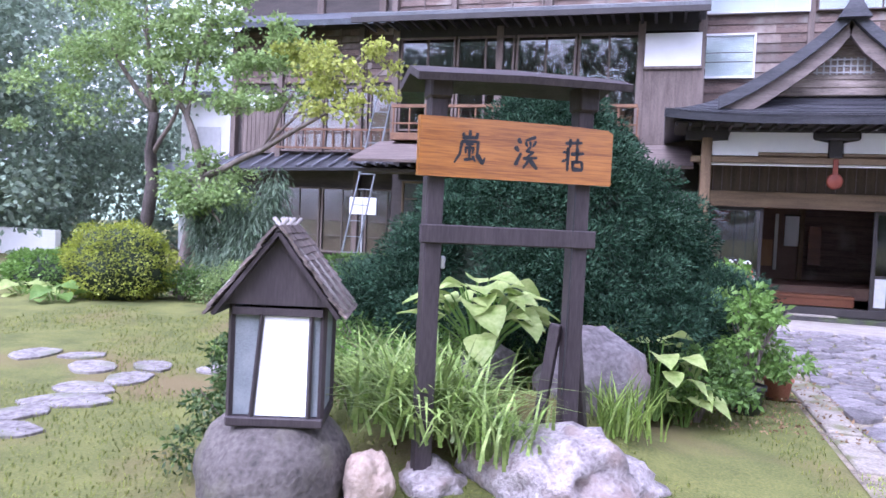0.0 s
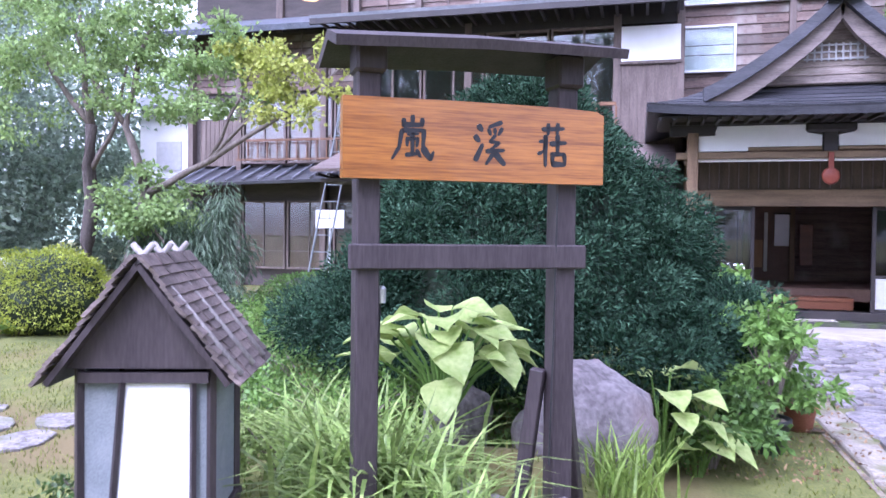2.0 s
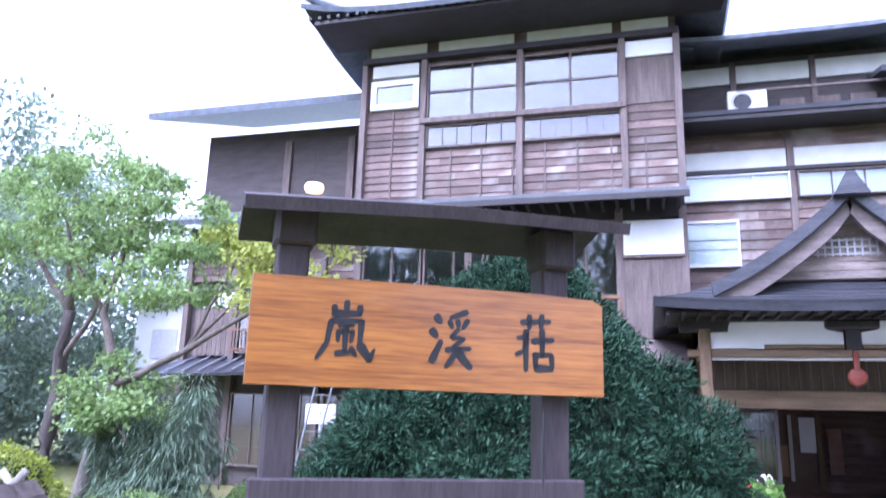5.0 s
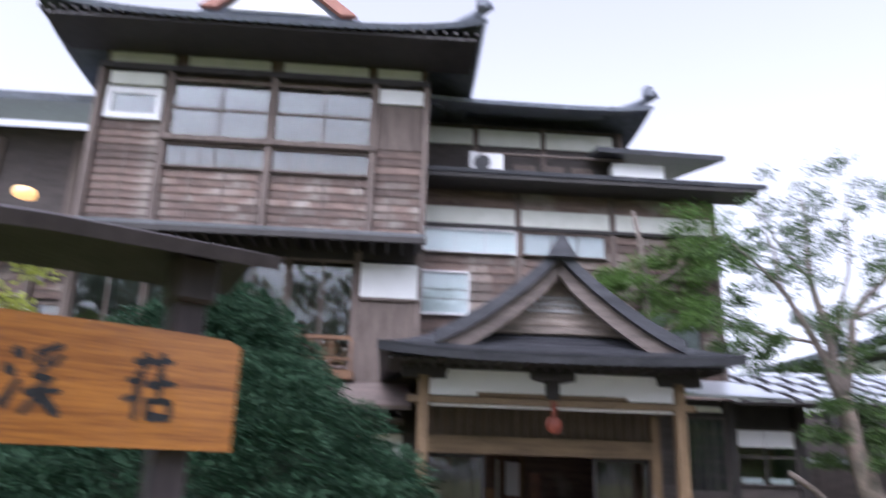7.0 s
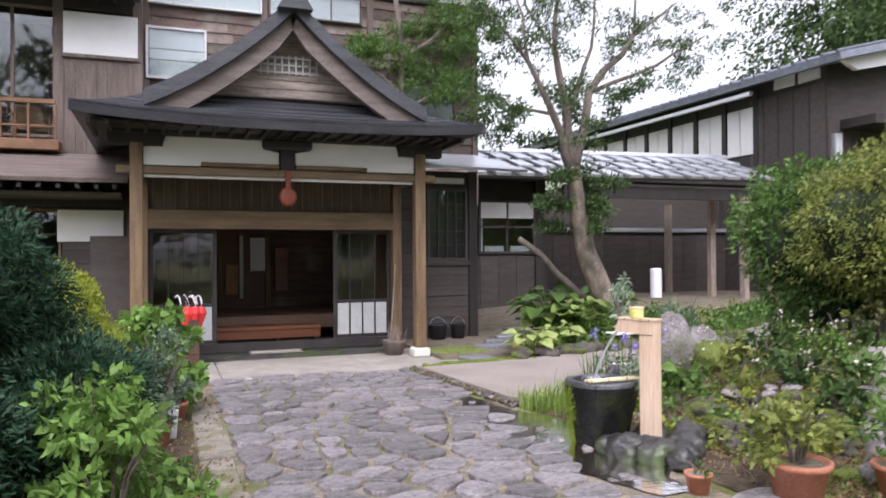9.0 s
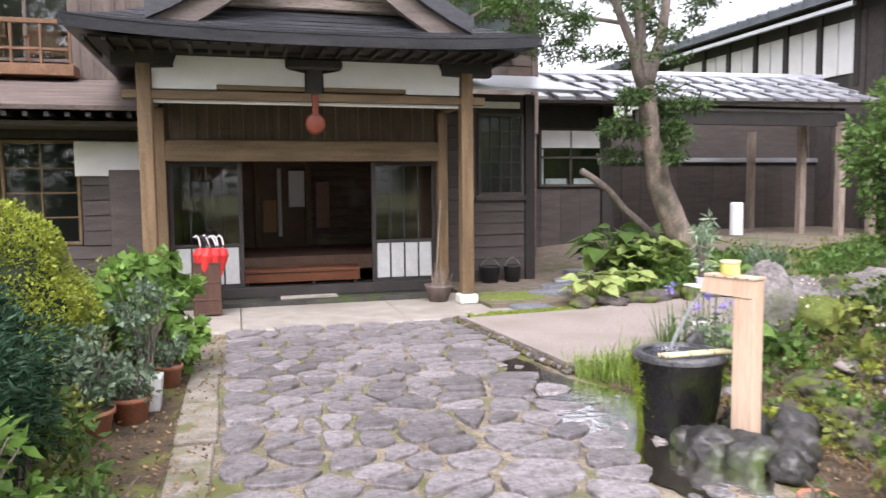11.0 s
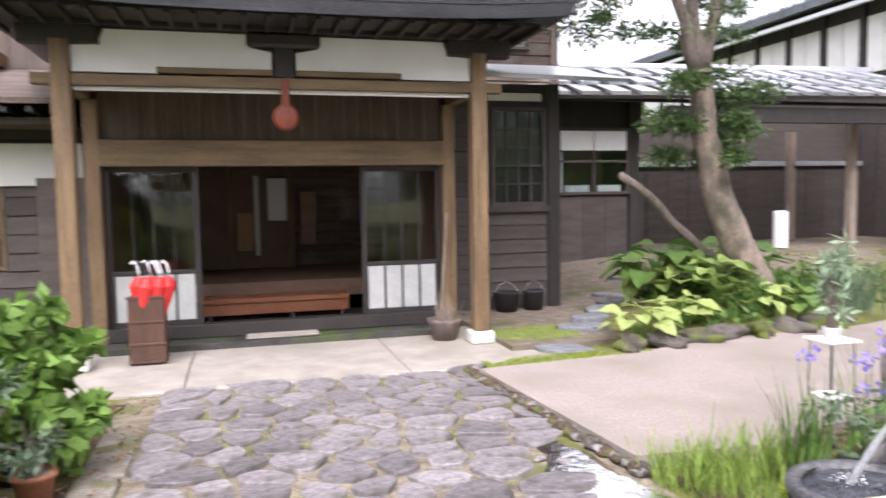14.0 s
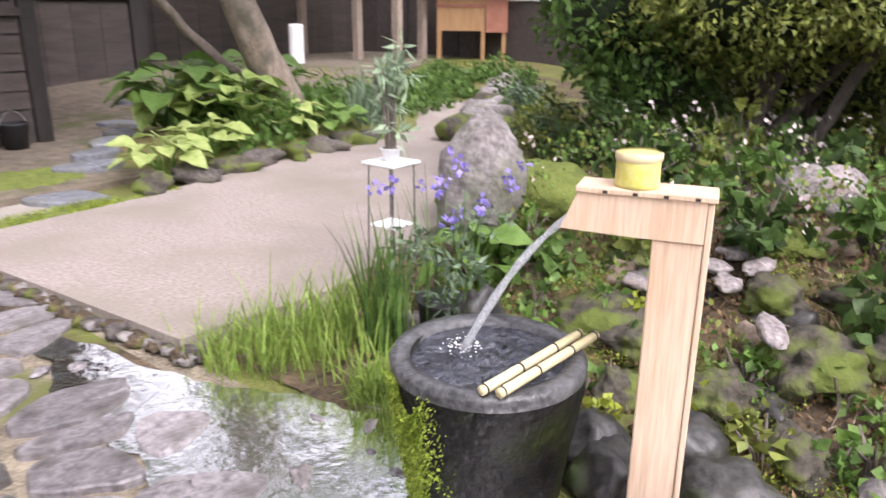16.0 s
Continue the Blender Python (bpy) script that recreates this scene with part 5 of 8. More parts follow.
def yew(at):
    t = thing("conical_yew", "large dense dark green conical yew bush", "tree", at=at)
    rng = np.random.default_rng(5)
    H, R = 2.80, 1.86
    prof_r = lambda z: R * (1 - max(z - 0.75, 0) / (H - 0.6)) ** 0.8 if z > 0.75 else R * (0.80 + 0.27 * z)
    clumps, core = [], []
    tips = []
    for k in range(210):
        z = 0.5 + 2.15 * (k / 209) ** 1.2
        a = k * 2.399 + rng.uniform(-0.3, 0.3)
        r = max(prof_r(z) - 0.14, 0.1) * rng.uniform(0.80, 1.05)
        s = 0.44 * rng.uniform(0.7, 1.25) * (1.0 - 0.35 * z / H)
        clumps.append(((r * math.cos(a), r * math.sin(a), z), (s, s, s * 0.55), int(900 * (s / 0.35) ** 2)))
        # lighter needles on each clump's upper side paint in its shading
        tips.append(((r * 1.04 * math.cos(a), r * 1.04 * math.sin(a), z + s * 0.22), (s * 0.8, s * 0.8, s * 0.34), int(330 * (s / 0.35) ** 2)))
    crown(t, "new_growth", tips, 0.05, 0.014, L_YEWLIT, rng, -0.2, 0.55, 0.8)
    clumps.append(((0, 0, 2.66), (0.28, 0.28, 0.3), 500))
    crown(t, "crown", clumps, 0.06, 0.014, L_YEW, rng, 0.0, 0.55, 0.5)
    # opaque core fills the yew's gaps with painted shade
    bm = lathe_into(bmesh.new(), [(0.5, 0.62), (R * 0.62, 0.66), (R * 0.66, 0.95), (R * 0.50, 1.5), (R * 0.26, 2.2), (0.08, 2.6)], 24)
    part("shade_filler", bm, M_CORE, t, "", True)
    limb(t, [(0, 0, -0.1), (0.1, 0.05, 0.5), (0, 0, 1.2)], 0.16, 0.1, M_BARKD, "trunk")
    limb(t, [(1.05, -0.5, 0.0), (1.0, -0.45, 0.5), (0.7, -0.3, 1.1)], 0.055, 0.05, M_BARKL, "prop")
    for k in range(4):
        a = k * 1.6
        limb(t, [(0, 0, 0.4), (0.6 * math.cos(a), 0.6 * math.sin(a), 0.8)], 0.08, 0.04, M_BARKD, "limb", k)


yew((-3.8, -7.45, 0.05))


def round_shrub(at, radii, leaf_mat, label, leaf=0.045, n=9000, seed=1, name="clipped_shrub", group="", patchy=16, trunk=True, lw=0.5):
    t = thing(name, label, "shrub", group, at)
    rng = np.random.default_rng(seed)
    c = (0, 0, radii[2])
    clumps = [(c, radii, n)]
    for k in range(patchy):
        d = rng.normal(0, 1, 3)
        d /= np.linalg.norm(d)
        d[2] = abs(d[2]) * 0.9 - 0.15
        clumps.append((tuple(np.array(c) + d * np.array(radii) * 0.9), tuple(np.array(radii) * 0.28), n // 40))
    crown(t, "leaves", clumps, leaf, leaf * lw, leaf_mat, rng, 0.05, 0.7, 0.86)
    # dark lump behind the leaves, shade put into its colour
    lumpy("shade_filler", [r * 0.86 for r in radii], M_CORE, t, seed, c, 0.1)
    if trunk:
        limb(t, [(0, 0, -0.1), (0.03, 0, radii[2])], 0.05, 0.04, M_BARKD, "stem")
    return t


round_shrub((-10.45, -5.6, -0.05), (0.78, 0.75, 0.66), L_BOX, "rounded clipped yellow-green shrub on the lawn", 0.05, 9000, 2)
round_shrub((-2.68, -5.2, 0.0), (0.62, 0.62, 0.78), L_BOX, "clipped bright yellow-green shrub beside the yew", 0.036, 30000, 3, patchy=5)
round_shrub((-7.4, -3.2, -0.1), (1.3, 0.8, 0.5), L_GREEN, "low spreading green shrub before the veranda", 0.06, 7000, 4, "low_shrub")
round_shrub((-12.6, -4.6, -0.1), (0.9, 0.7, 0.4), L_BRIGHT, "low pale green bush at the lawn edge", 0.09, 4000, 6, "low_shrub")


def loose_bush(at, size, height, leaf_mat, label, leaf, n, seed, name="garden_shrub", category="shrub", group="", stems=9, lw=0.5, bark=None, low=0.15, pot=None, droop=0.25, clumps_n=26):
    """An open bush: stems from one root and leaves in tufts."""
    t = thing(name, label, category, group, at)
    rng = np.random.default_rng(seed)
    z0 = 0.0
    if pot:
        r, h, mat, square = pot
        bm = bmesh.new()
        if square:
            add_box(bm, (-r, -r, 0), (r, r, h))
            for v in bm.verts:
                if v.co.z < h / 2:
                    v.co.x *= 0.8
                    v.co.y *= 0.8
        else:
            lathe_into(bm, [(r * 0.72, 0), (r * 0.93, h * 0.84), (r * 1.04, h * 0.85), (r * 1.04, h), (r * 0.92, h), (r * 0.88, h * 0.9)], 24)
        part("pot", bm, mat, t, "", not square)
        soil = lathe_into(bmesh.new(), [(r * 0.88, h * 0.86), (r * 0.85, h * 0.92)], 20)
        part("soil", soil, M_JOINT, t)
        z0 = h * 0.9
    tops = []
    for k in range(stems):
        a = k * 2.4 + rng.uniform(-0.4, 0.4)
        rr = size * rng.uniform(0.25, 0.85)
        top_p = (rr * math.cos(a), rr * math.sin(a), z0 + height * rng.uniform(0.6, 0.95))
        mid = (rr * 0.4 * math.cos(a), rr * 0.4 * math.sin(a), z0 + height * 0.42)
        part("stem", tube_into(bmesh.new(), [(0.02 * math.cos(a), 0.02 * math.sin(a), z0 - 0.03), mid, top_p], [0.012, 0.009, 0.004], 5), bark or M_BARK, t)
        tops += [top_p, mid]
    clumps = []
    for k in range(clumps_n):
        a = rng.uniform(0, 6.28)
        z = rng.uniform(low, 1.0)
        rr = size * math.sqrt(rng.uniform(0, 1)) * (1 - 0.45 * max(z - 0.6, 0) / 0.4)
        s = size * rng.uniform(0.22, 0.40)
        clumps.append(((rr * math.cos(a), rr * math.sin(a), z0 + z * height * 0.92), (s, s, s * 0.7), n // clumps_n))
    crown(t, "leaves", clumps, leaf, leaf * lw, leaf_mat, rng, droop, 0.75, 0.2)
    return t


# potted plants and shrubs along the path
loose_bush((-1.98, -8.2, 0.0), 0.42, 0.85, L_BRIGHT, "leafy green shrub in a black plastic pot", 0.075, 2200, 11, "potted_shrub", "potted plant", "pots along the path", pot=(0.15, 0.24, M_POTB, False))
loose_bush((-1.64, -7.5, 0.0), 0.22, 0.3, L_GREEN, "small green plant in a terracotta pot", 0.05, 350, 12, "potted_plant", "potted plant", "pots along the path", pot=(0.13, 0.2, M_TERRA, False), clumps_n=8)
loose_bush((-2.4, -8.7, 0.0), 0.4, 0.6, L_GREEN, "dense green shrub on the lawn edge", 0.07, 1800, 13, "garden_shrub")
loose_bush((-1.80, -3.95, 0.0), 0.42, 0.84, L_BRIGHT, "tall leafy hydrangea-like plant in a black pot", 0.12, 3000, 14, "potted_shrub", "potted plant", "pots along the path", lw=0.75, pot=(0.17, 0.28, M_POTB, False), droop=0.5, low=-0.05, clumps_n=40)
loose_bush((-1.60, -4.38, 0.0), 0.2, 0.35, L_BLUEG, "small plant in a terracotta pot", 0.05, 350, 15, "potted_plant", "potted plant", "pots along the path", pot=(0.11, 0.2, M_TERRA, False), clumps_n=8)
loose_bush((-1.70, -5.0, 0.0), 0.26, 0.75, L_BLUEG, "thin blue-green plant in a white square pot", 0.05, 900, 16, "potted_plant", "potted plant", "pots along the path", pot=(0.11, 0.26, M_POTW, True))
loose_bush((-1.78, -5.28, 0.0), 0.24, 0.3, L_BLUEG, "low plant in a terracotta pot", 0.05, 600, 17, "potted_plant", "potted plant", "pots along the path", pot=(0.14, 0.2, M_TERRA, False), clumps_n=10)
loose_bush((-1.98, -5.55, 0.0), 0.28, 0.55, L_BLUEG, "blue-green bushy plant in a terracotta pot", 0.055, 1300, 18, "potted_plant", "potted plant", "pots along the path", pot=(0.14, 0.2, M_TERRA, False))
loose_bush((-2.2, -4.2, 0.0), 0.4, 0.95, L_OLIVE, "straggly olive-green shrub behind the pots", 0.055, 1500, 19)
loose_bush((-2.3, -6.1, 0.0), 0.45, 0.6, L_OLIVE, "olive and yellowish low shrub", 0.05, 1800, 20)
loose_bush((-2.15, -6.75, 0.0), 0.4, 0.75, L_GREEN, "green shrub with upright leafy stems", 0.10, 900, 21, lw=0.35)
loose_bush((-2.4, -3.2, 0.0), 0.35, 1.1, L_OLIVE, "thin upright garden plant", 0.05, 500, 22)
loose_bush((2.10, -8.3, 0.0), 0.30, 0.42, L_OLIVE, "green and yellowish plant in a wide terracotta pot", 0.07, 700, 23, "potted_plant", "potted plant", "pots by the rockery", pot=(0.2, 0.26, M_TERRA, False), lw=0.6)
loose_bush((1.60, -7.95, 0.0), 0.1, 0.1, L_GREEN, "small empty-looking terracotta pot", 0.04, 40, 24, "potted_plant", "potted plant", "pots by the rockery", pot=(0.09, 0.14, M_TERRA, False), clumps_n=3, stems=2)
loose_bush((2.65, -8.6, 0.05), 0.26, 0.4, L_GREEN, "leafy plant in a terracotta pot", 0.07, 500, 25, "potted_plant", "potted plant", "pots by the rockery", pot=(0.17, 0.2, M_TERRA, False))
# shrubs near the sign
loose_bush((-5.25, -10.45, 0.0), 0.36, 0.95, L_DARK, "upright grey-green shrub beside the lantern", 0.055, 2600, 26, lw=0.4)
loose_bush((-5.1, -7.6, 0.0), 0.55, 1.05, L_BLUEG, "open shrub with pale blue-green leaves and bare stems", 0.075, 1700, 27, low=0.55, lw=0.35, stems=14)
loose_bush((-3.4, -8.6, 0.1), 0.8, 0.55, L_GREEN, "low mixed green undergrowth behind the rock", 0.06, 3200, 28, "undergrowth", clumps_n=40)
loose_bush((-4.7, -9.2, 0.1), 0.75, 0.5, L_BRIGHT, "low light green undergrowth", 0.05, 3200, 29, "undergrowth", clumps_n=40)
loose_bush((-2.75, -8.6, 0.0), 0.4, 0.55, L_DARK, "dark green undergrowth under the yew", 0.06, 1500, 30, "undergrowth")


for k, (x, y, z, s, h, m, lf) in enumerate(((-5.7, -9.3, 0.05, 0.55, 0.5, L_BRIGHT, 0.05), (-5.2, -8.5, 0.05, 0.6, 0.55, L_GREEN, 0.05), (-6.2, -8.3, 0.0, 0.5, 0.45, L_BLUEG, 0.05), (-4.75, -10.0, 0.1, 0.45, 0.4, L_LILY, 0.05),
                                           (-5.6, -7.3, 0.0, 0.7, 0.6, L_GREEN, 0.06), (-4.3, -8.4, 0.1, 0.6, 0.65, L_BLUEG, 0.05), (-6.4, -7.2, 0.0, 0.6, 0.6, L_BRIGHT, 0.05), (-5.0, -11.0, 0.0, 0.4, 0.55, L_DARK, 0.045))):
    loose_bush((x, y, z), s, h, m, "wild mixed green undergrowth of the garden bed", lf, 2400, 300 + k, "undergrowth", clumps_n=30, lw=0.4)
for k in range(16):
    x, y = 3.3 + (k * 0.618 % 1) * 2.6, -5.7 - (k * 0.445 % 1) * 2.3
    loose_bush((x, y, ground_height(x, y)), 0.24, 0.30 + 0.1 * (k % 3), (L_GREEN, L_DARK, L_OLIVE)[k % 3], "leafy begonia clump in the rockery", 0.10, 150, 330 + k, "begonia", "plant", "begonias of the rockery", clumps_n=10, lw=0.8, stems=6, droop=0.4)
for k in range(6):
    x, y = 2.5 + (k * 0.618 % 1) * 1.6, -7.2 - (k * 0.445 % 1) * 1.4
    loose_bush((x, y, ground_height(x, y)), 0.2, 0.22, (L_OLIVE, L_BRIGHT)[k % 2], "low yellowish plant among the rockery stones", 0.07, 110, 350 + k, "low_plant", "plant", "rockery plants", clumps_n=8, lw=0.7, stems=5)


# ---- trees ----
def tree(name, at, label, limbs, clumps, leaf, mat, bark, seed, lw=0.5, droop=0.25, inner=0.1):
    t = thing(name, label, "tree", "", at)
    for k, (pts, r0, r1) in enumerate(limbs):
        limb(t, pts, r0, r1, bark if k == 0 else M_BARK, "trunk" if k == 0 else "limb", seed + k)
    crown(t, "crown", clumps, leaf, leaf * lw, mat, np.random.default_rng(seed), droop, 0.8, inner)
    return t


def scatter_clumps(rng, centre, radii, k, size, n):
    out = []
    for _ in range(k):
        p = np.array(centre) + rng.uniform(-1, 1, 3) * np.array(radii)
        s = size * rng.uniform(0.6, 1.3)
        out.append((tuple(p), (s, s, s * 0.45), int(n * rng.uniform(0.6, 1.3))))
    return out


rg = np.random.default_rng(77)
# the leaning tree in the garden, thin high crown and a tuft round the trunk
limbs = [([(0.30, 0, -0.25), (0.12, 0, 0.15), (-0.16, 0, 0.65), (-0.46, 0, 1.3), (-0.62, 0, 1.95), (-0.72, 0, 2.75)], 0.25, 0.13),
         ([(-0.72, 0, 2.65), (-0.75, 0.1, 3.6), (-0.92, 0.2, 4.8), (-0.8, 0.4, 6.4)], 0.115, 0.02),
         ([(-0.72, 0, 2.6), (-1.2, -0.2, 3.6), (-1.7, -0.3, 4.4), (-2.5, -0.3, 5.2)], 0.085, 0.015),
         ([(-0.72, 0, 2.6), (-0.25, 0.2, 4.1), (0.8, 0.3, 5.3), (1.8, 0.4, 6.0)], 0.10, 0.015),
         ([(-0.75, 0.1, 3.6), (0.0, 0.5, 5.0), (0.3, 0.7, 6.6)], 0.05, 0.012),
         ([(-0.25, 0.2, 4.1), (0.9, -0.2, 4.6), (1.9, -0.3, 5.2)], 0.045, 0.01),
         ([(-1.2, -0.2, 3.6), (-2.0, 0.2, 3.8), (-2.5, 0.4, 4.0)], 0.035, 0.01),
         ([(-0.92, 0.2, 4.8), (-1.4, 0.3, 5.5), (-1.7, 0.3, 6.3)], 0.03, 0.008),
         ([(0.8, 0.3, 5.3), (0.9, 0.4, 6.0), (1.3, 0.5, 6.7)], 0.03, 0.008),
         ([(-1.7, -0.3, 4.4), (-1.75, -0.2, 5.2), (-2.0, -0.2, 5.9)], 0.03, 0.008),
         ([(0.35, 0.5, 0.1), (-0.35, 0.45, 0.55), (-1.0, 0.38, 1.12), (-1.6, 0.3, 1.52)], 0.07, 0.05)]
cl = scatter_clumps(rg, (-0.75, 0, 2.2), (0.6, 0.5, 0.55), 24, 0.32, 260)
cl += scatter_clumps(rg, (-1.1, 0, 3.7), (1.4, 0.8, 0.6), 46, 0.32, 170)
cl += scatter_clumps(rg, (-1.9, 0, 4.7), (0.8, 0.8, 0.9), 30, 0.28, 90)
cl += scatter_clumps(rg, (0.2, 0.2, 5.7), (2.3, 1.0, 1.1), 105, 0.26, 75)
cl += scatter_clumps(rg, (1.0, 0.0, 4.7), (1.0, 0.6, 0.5), 16, 0.24, 60)
tree("garden_tree", (5.6, -0.9, 0.35), "leaning garden tree with pale bark and a thin airy crown", limbs, cl, 0.085, L_DARK, M_BARKT, 31, 0.35)
# branch of a taller tree that reaches before the building
limbs = [([(0, 0, -0.2), (0.1, 0, 2.5), (-0.1, 0, 5.0), (-0.3, 0, 7.6)], 0.13, 0.05),
         ([(-0.1, 0, 5.0), (-0.8, -0.2, 5.4), (-1.7, -0.3, 5.7)], 0.06, 0.012),
         ([(-0.2, 0, 5.6), (0.8, -0.2, 6.4), (1.7, -0.2, 7.1)], 0.05, 0.012),
         ([(-0.1, 0, 4.6), (0.6, -0.1, 5.0), (1.2, -0.1, 5.3)], 0.05, 0.012)]
cl = scatter_clumps(rg, (-1.15, -0.3, 5.7), (0.8, 0.3, 0.35), 18, 0.32, 230)
cl += scatter_clumps(rg, (0.6, -0.1, 5.7), (0.9, 0.4, 0.9), 36, 0.42, 260)
cl += scatter_clumps(rg, (1.4, -0.1, 6.9), (0.9, 0.5, 0.7), 24, 0.4, 220)
tree("pine_tree", (3.2, 3.15, 0.1), "tall dark evergreen tree before the clapboard wall", limbs, cl, 0.10, L_GREEN, M_BARK, 41, 0.3)
# maples on the lawn
limbs = [([(0, 0, -0.1), (0.25, 0, 1.1), (0.5, 0, 2.05)], 0.12, 0.09),
         ([(0.5, 0, 2.05), (0.05, 0.1, 3.1), (0.45, 0.2, 4.7)], 0.08, 0.03),
         ([(0.5, 0, 2.05), (1.7, -0.2, 2.5), (2.8, -0.3, 3.05), (3.8, -0.4, 3.7)], 0.06, 0.012),
         ([(0.05, 0.1, 3.1), (-0.6, 0.1, 3.9), (-0.9, 0, 4.8)], 0.05, 0.015),
         ([(1.7, -0.2, 2.5), (2.2, -0.2, 3.4), (2.6, -0.2, 4.2)], 0.03, 0.01),
         ([(0.25, 0, 1.1), (0.8, -0.2, 1.5), (1.1, -0.4, 1.3)], 0.04, 0.015)]
cl = scatter_clumps(rg, (0.9, 0, 3.9), (1.6, 0.8, 0.7), 36, 0.38, 160)
cl += scatter_clumps(rg, (-0.2, 0, 4.8), (1.4, 0.8, 0.6), 22, 0.40, 130)
cl += scatter_clumps(rg, (0.6, 0, 2.0), (0.7, 0.6, 0.5), 14, 0.4, 200)
tree("maple_tree", (-10.65, -4.0, 0.0), "garden maple with grey leaning trunk and fresh green leaves", limbs, cl, 0.09, L_MAPLE, M_BARK, 51, 0.7)
cl = scatter_clumps(rg, (3.0, -0.35, 3.6), (0.9, 0.4, 0.55), 26, 0.32, 100)
t_y = thing("maple_branch", "light yellow-green maple foliage reaching before the house", "tree", at=(-10.65, -4.0, 0.0))
crown(t_y, "leaves", cl, 0.085, 0.06, L_MAPLEY, rg, 0.25, 0.8, 0.1)
limb(t_y, [(1.7, -0.2, 2.5), (2.6, -0.3, 3.3), (3.4, -0.4, 3.9)], 0.03, 0.01, M_BARK, "branch")
limbs = [([(0, 0, -0.1), (-0.05, 0, 1.3), (0.03, 0, 3.2)], 0.14, 0.10),
         ([(0.03, 0, 3.2), (-0.5, 0, 3.8), (-1.1, 0, 4.6)], 0.07, 0.02),
         ([(0.03, 0, 3.2), (-0.1, 0, 4.0), (-0.2, 0, 5.2)], 0.07, 0.02),
         ([(0.0, 0, 2.4), (0.5, 0, 3.2), (0.7, 0.1, 4.4)], 0.05, 0.015)]
cl = scatter_clumps(rg, (-0.6, 0, 4.9), (1.6, 1.0, 0.8), 34, 0.5, 170) + scatter_clumps(rg, (-1.8, 0, 3.6), (0.9, 0.8, 0.8), 14, 0.45, 140)
tree("lawn_tree", (-11.6, -3.5, 0.0), "slender dark-barked tree on the lawn", limbs, cl, 0.09, L_MAPLE, M_BARKD, 61, 0.6)
# weeping clump
t_w = thing("weeping_shrub", "weeping blue-green shrub below the maple", "shrub", at=(-9.5, -3.7, 0))
cl = [((rg.uniform(-0.7, 0.7), rg.uniform(-0.5, 0.5), rg.uniform(0.3, 1.9)), (0.3, 0.3, 0.45), 420) for _ in range(44)]
crown(t_w, "leaves", cl, 0.16, 0.02, L_BLUEG, rg, 1.6, 0.4, 0.1)
# solid dark core, painted as the shade inside the foliage
lumpy("shade_filler", (0.45, 0.3, 0.55), M_CORE, t_w, 9, (0, 0, 0.85), 0.2)
limb(t_w, [(-0.5, 0, -0.1), (-0.3, 0, 0.9), (0.1, 0, 1.7)], 0.06, 0.03, M_BARKL, "trunk")

# big shrubs right of the rockery
def lobed_bush(at, lobes, mat, label, seed, leaf=0.06, stem_foot=0.0, density=7000):
    """A large uneven shrub of several overlapping lobes on dark stems."""
    t = thing("garden_bush", label, "shrub", "", at)
    rng = np.random.default_rng(seed)
    clumps = []
    for c, r in lobes:
        area = (r[0] * r[1] + r[0] * r[2] + r[1] * r[2]) / 3
        clumps.append((c, r, int(density * area)))
        for k in range(int(20 * area) + 8):
            d = rng.normal(0, 1, 3)
            d /= np.linalg.norm(d)
            s = rng.uniform(0.16, 0.34)
            clumps.append((tuple(np.array(c) + d * np.array(r) * rng.uniform(0.85, 1.1)), (s, s, s * 0.7), int(1500 * s * s) + 30))
        # each lobe gets a near-black filler for the shade within
        lumpy("shade_filler", [q * 0.72 for q in r], M_CORE, t, seed, c, 0.15)
    crown(t, "leaves", clumps, leaf, leaf * 0.5, mat, rng, 0.1, 0.75, 0.75)
    for k, (c, r) in enumerate(lobes):
        limb(t, [(0.25 * math.cos(k * 2.1), 0.25 * math.sin(k * 2.1), -stem_foot), (c[0] * 0.6, c[1] * 0.6, c[2] * 0.5), c], 0.055, 0.03, M_BARKD, "stem", k)
    return t


lobed_bush((5.6, -6.2, 0.5), [((0.1, 0.1, 1.35), (1.05, 0.95, 0.75)), ((0.9, -0.9, 1.85), (1.3, 1.2, 1.1)), ((-0.1, -0.9, 1.2), (0.75, 0.7, 0.5)), ((1.1, 0.5, 1.6), (1.0, 0.9, 0.9)), ((0.3, -0.3, 1.75), (0.8, 0.8, 0.65)), ((1.6, -0.2, 0.6), (0.9, 1.1, 0.55))], L_OLIVE, "large olive-green shrub on bare stems above the rockery", 71, 0.06, 0.2)
lobed_bush((5.5, -5.05, 0.4), [((0, 0, 1.3), (0.62, 0.6, 0.7)), ((0.3, -0.2, 0.7), (0.6, 0.5, 0.5)), ((0.4, 0.1, 1.9), (0.5, 0.5, 0.45))], L_GREEN, "fresh green upright shrub beside the standing stone", 72, 0.085, 0.2, 4500)
lobed_bush((8.4, -6.9, 0.4), [((0, 0, 1.6), (1.5, 1.3, 1.5)), ((-0.8, 0.8, 1.2), (1.0, 0.9, 1.0)), ((0.8, -1.0, 2.2), (1.2, 1.2, 1.2))], L_OLIVE, "tall olive and yellow shrub at the garden edge", 73, 0.07, 0.3, 2600)
lobed_bush((10.2, -4.7, 0.1), [((0, 0, 1.0), (1.3, 0.9, 0.9)), ((-0.9, 0.4, 0.7), (0.8, 0.7, 0.6)), ((0.9, 0.6, 1.3), (1.0, 0.8, 0.9))], L_GREEN, "dense green shrub beside the garden path", 74, 0.08, 0.2, 2600)
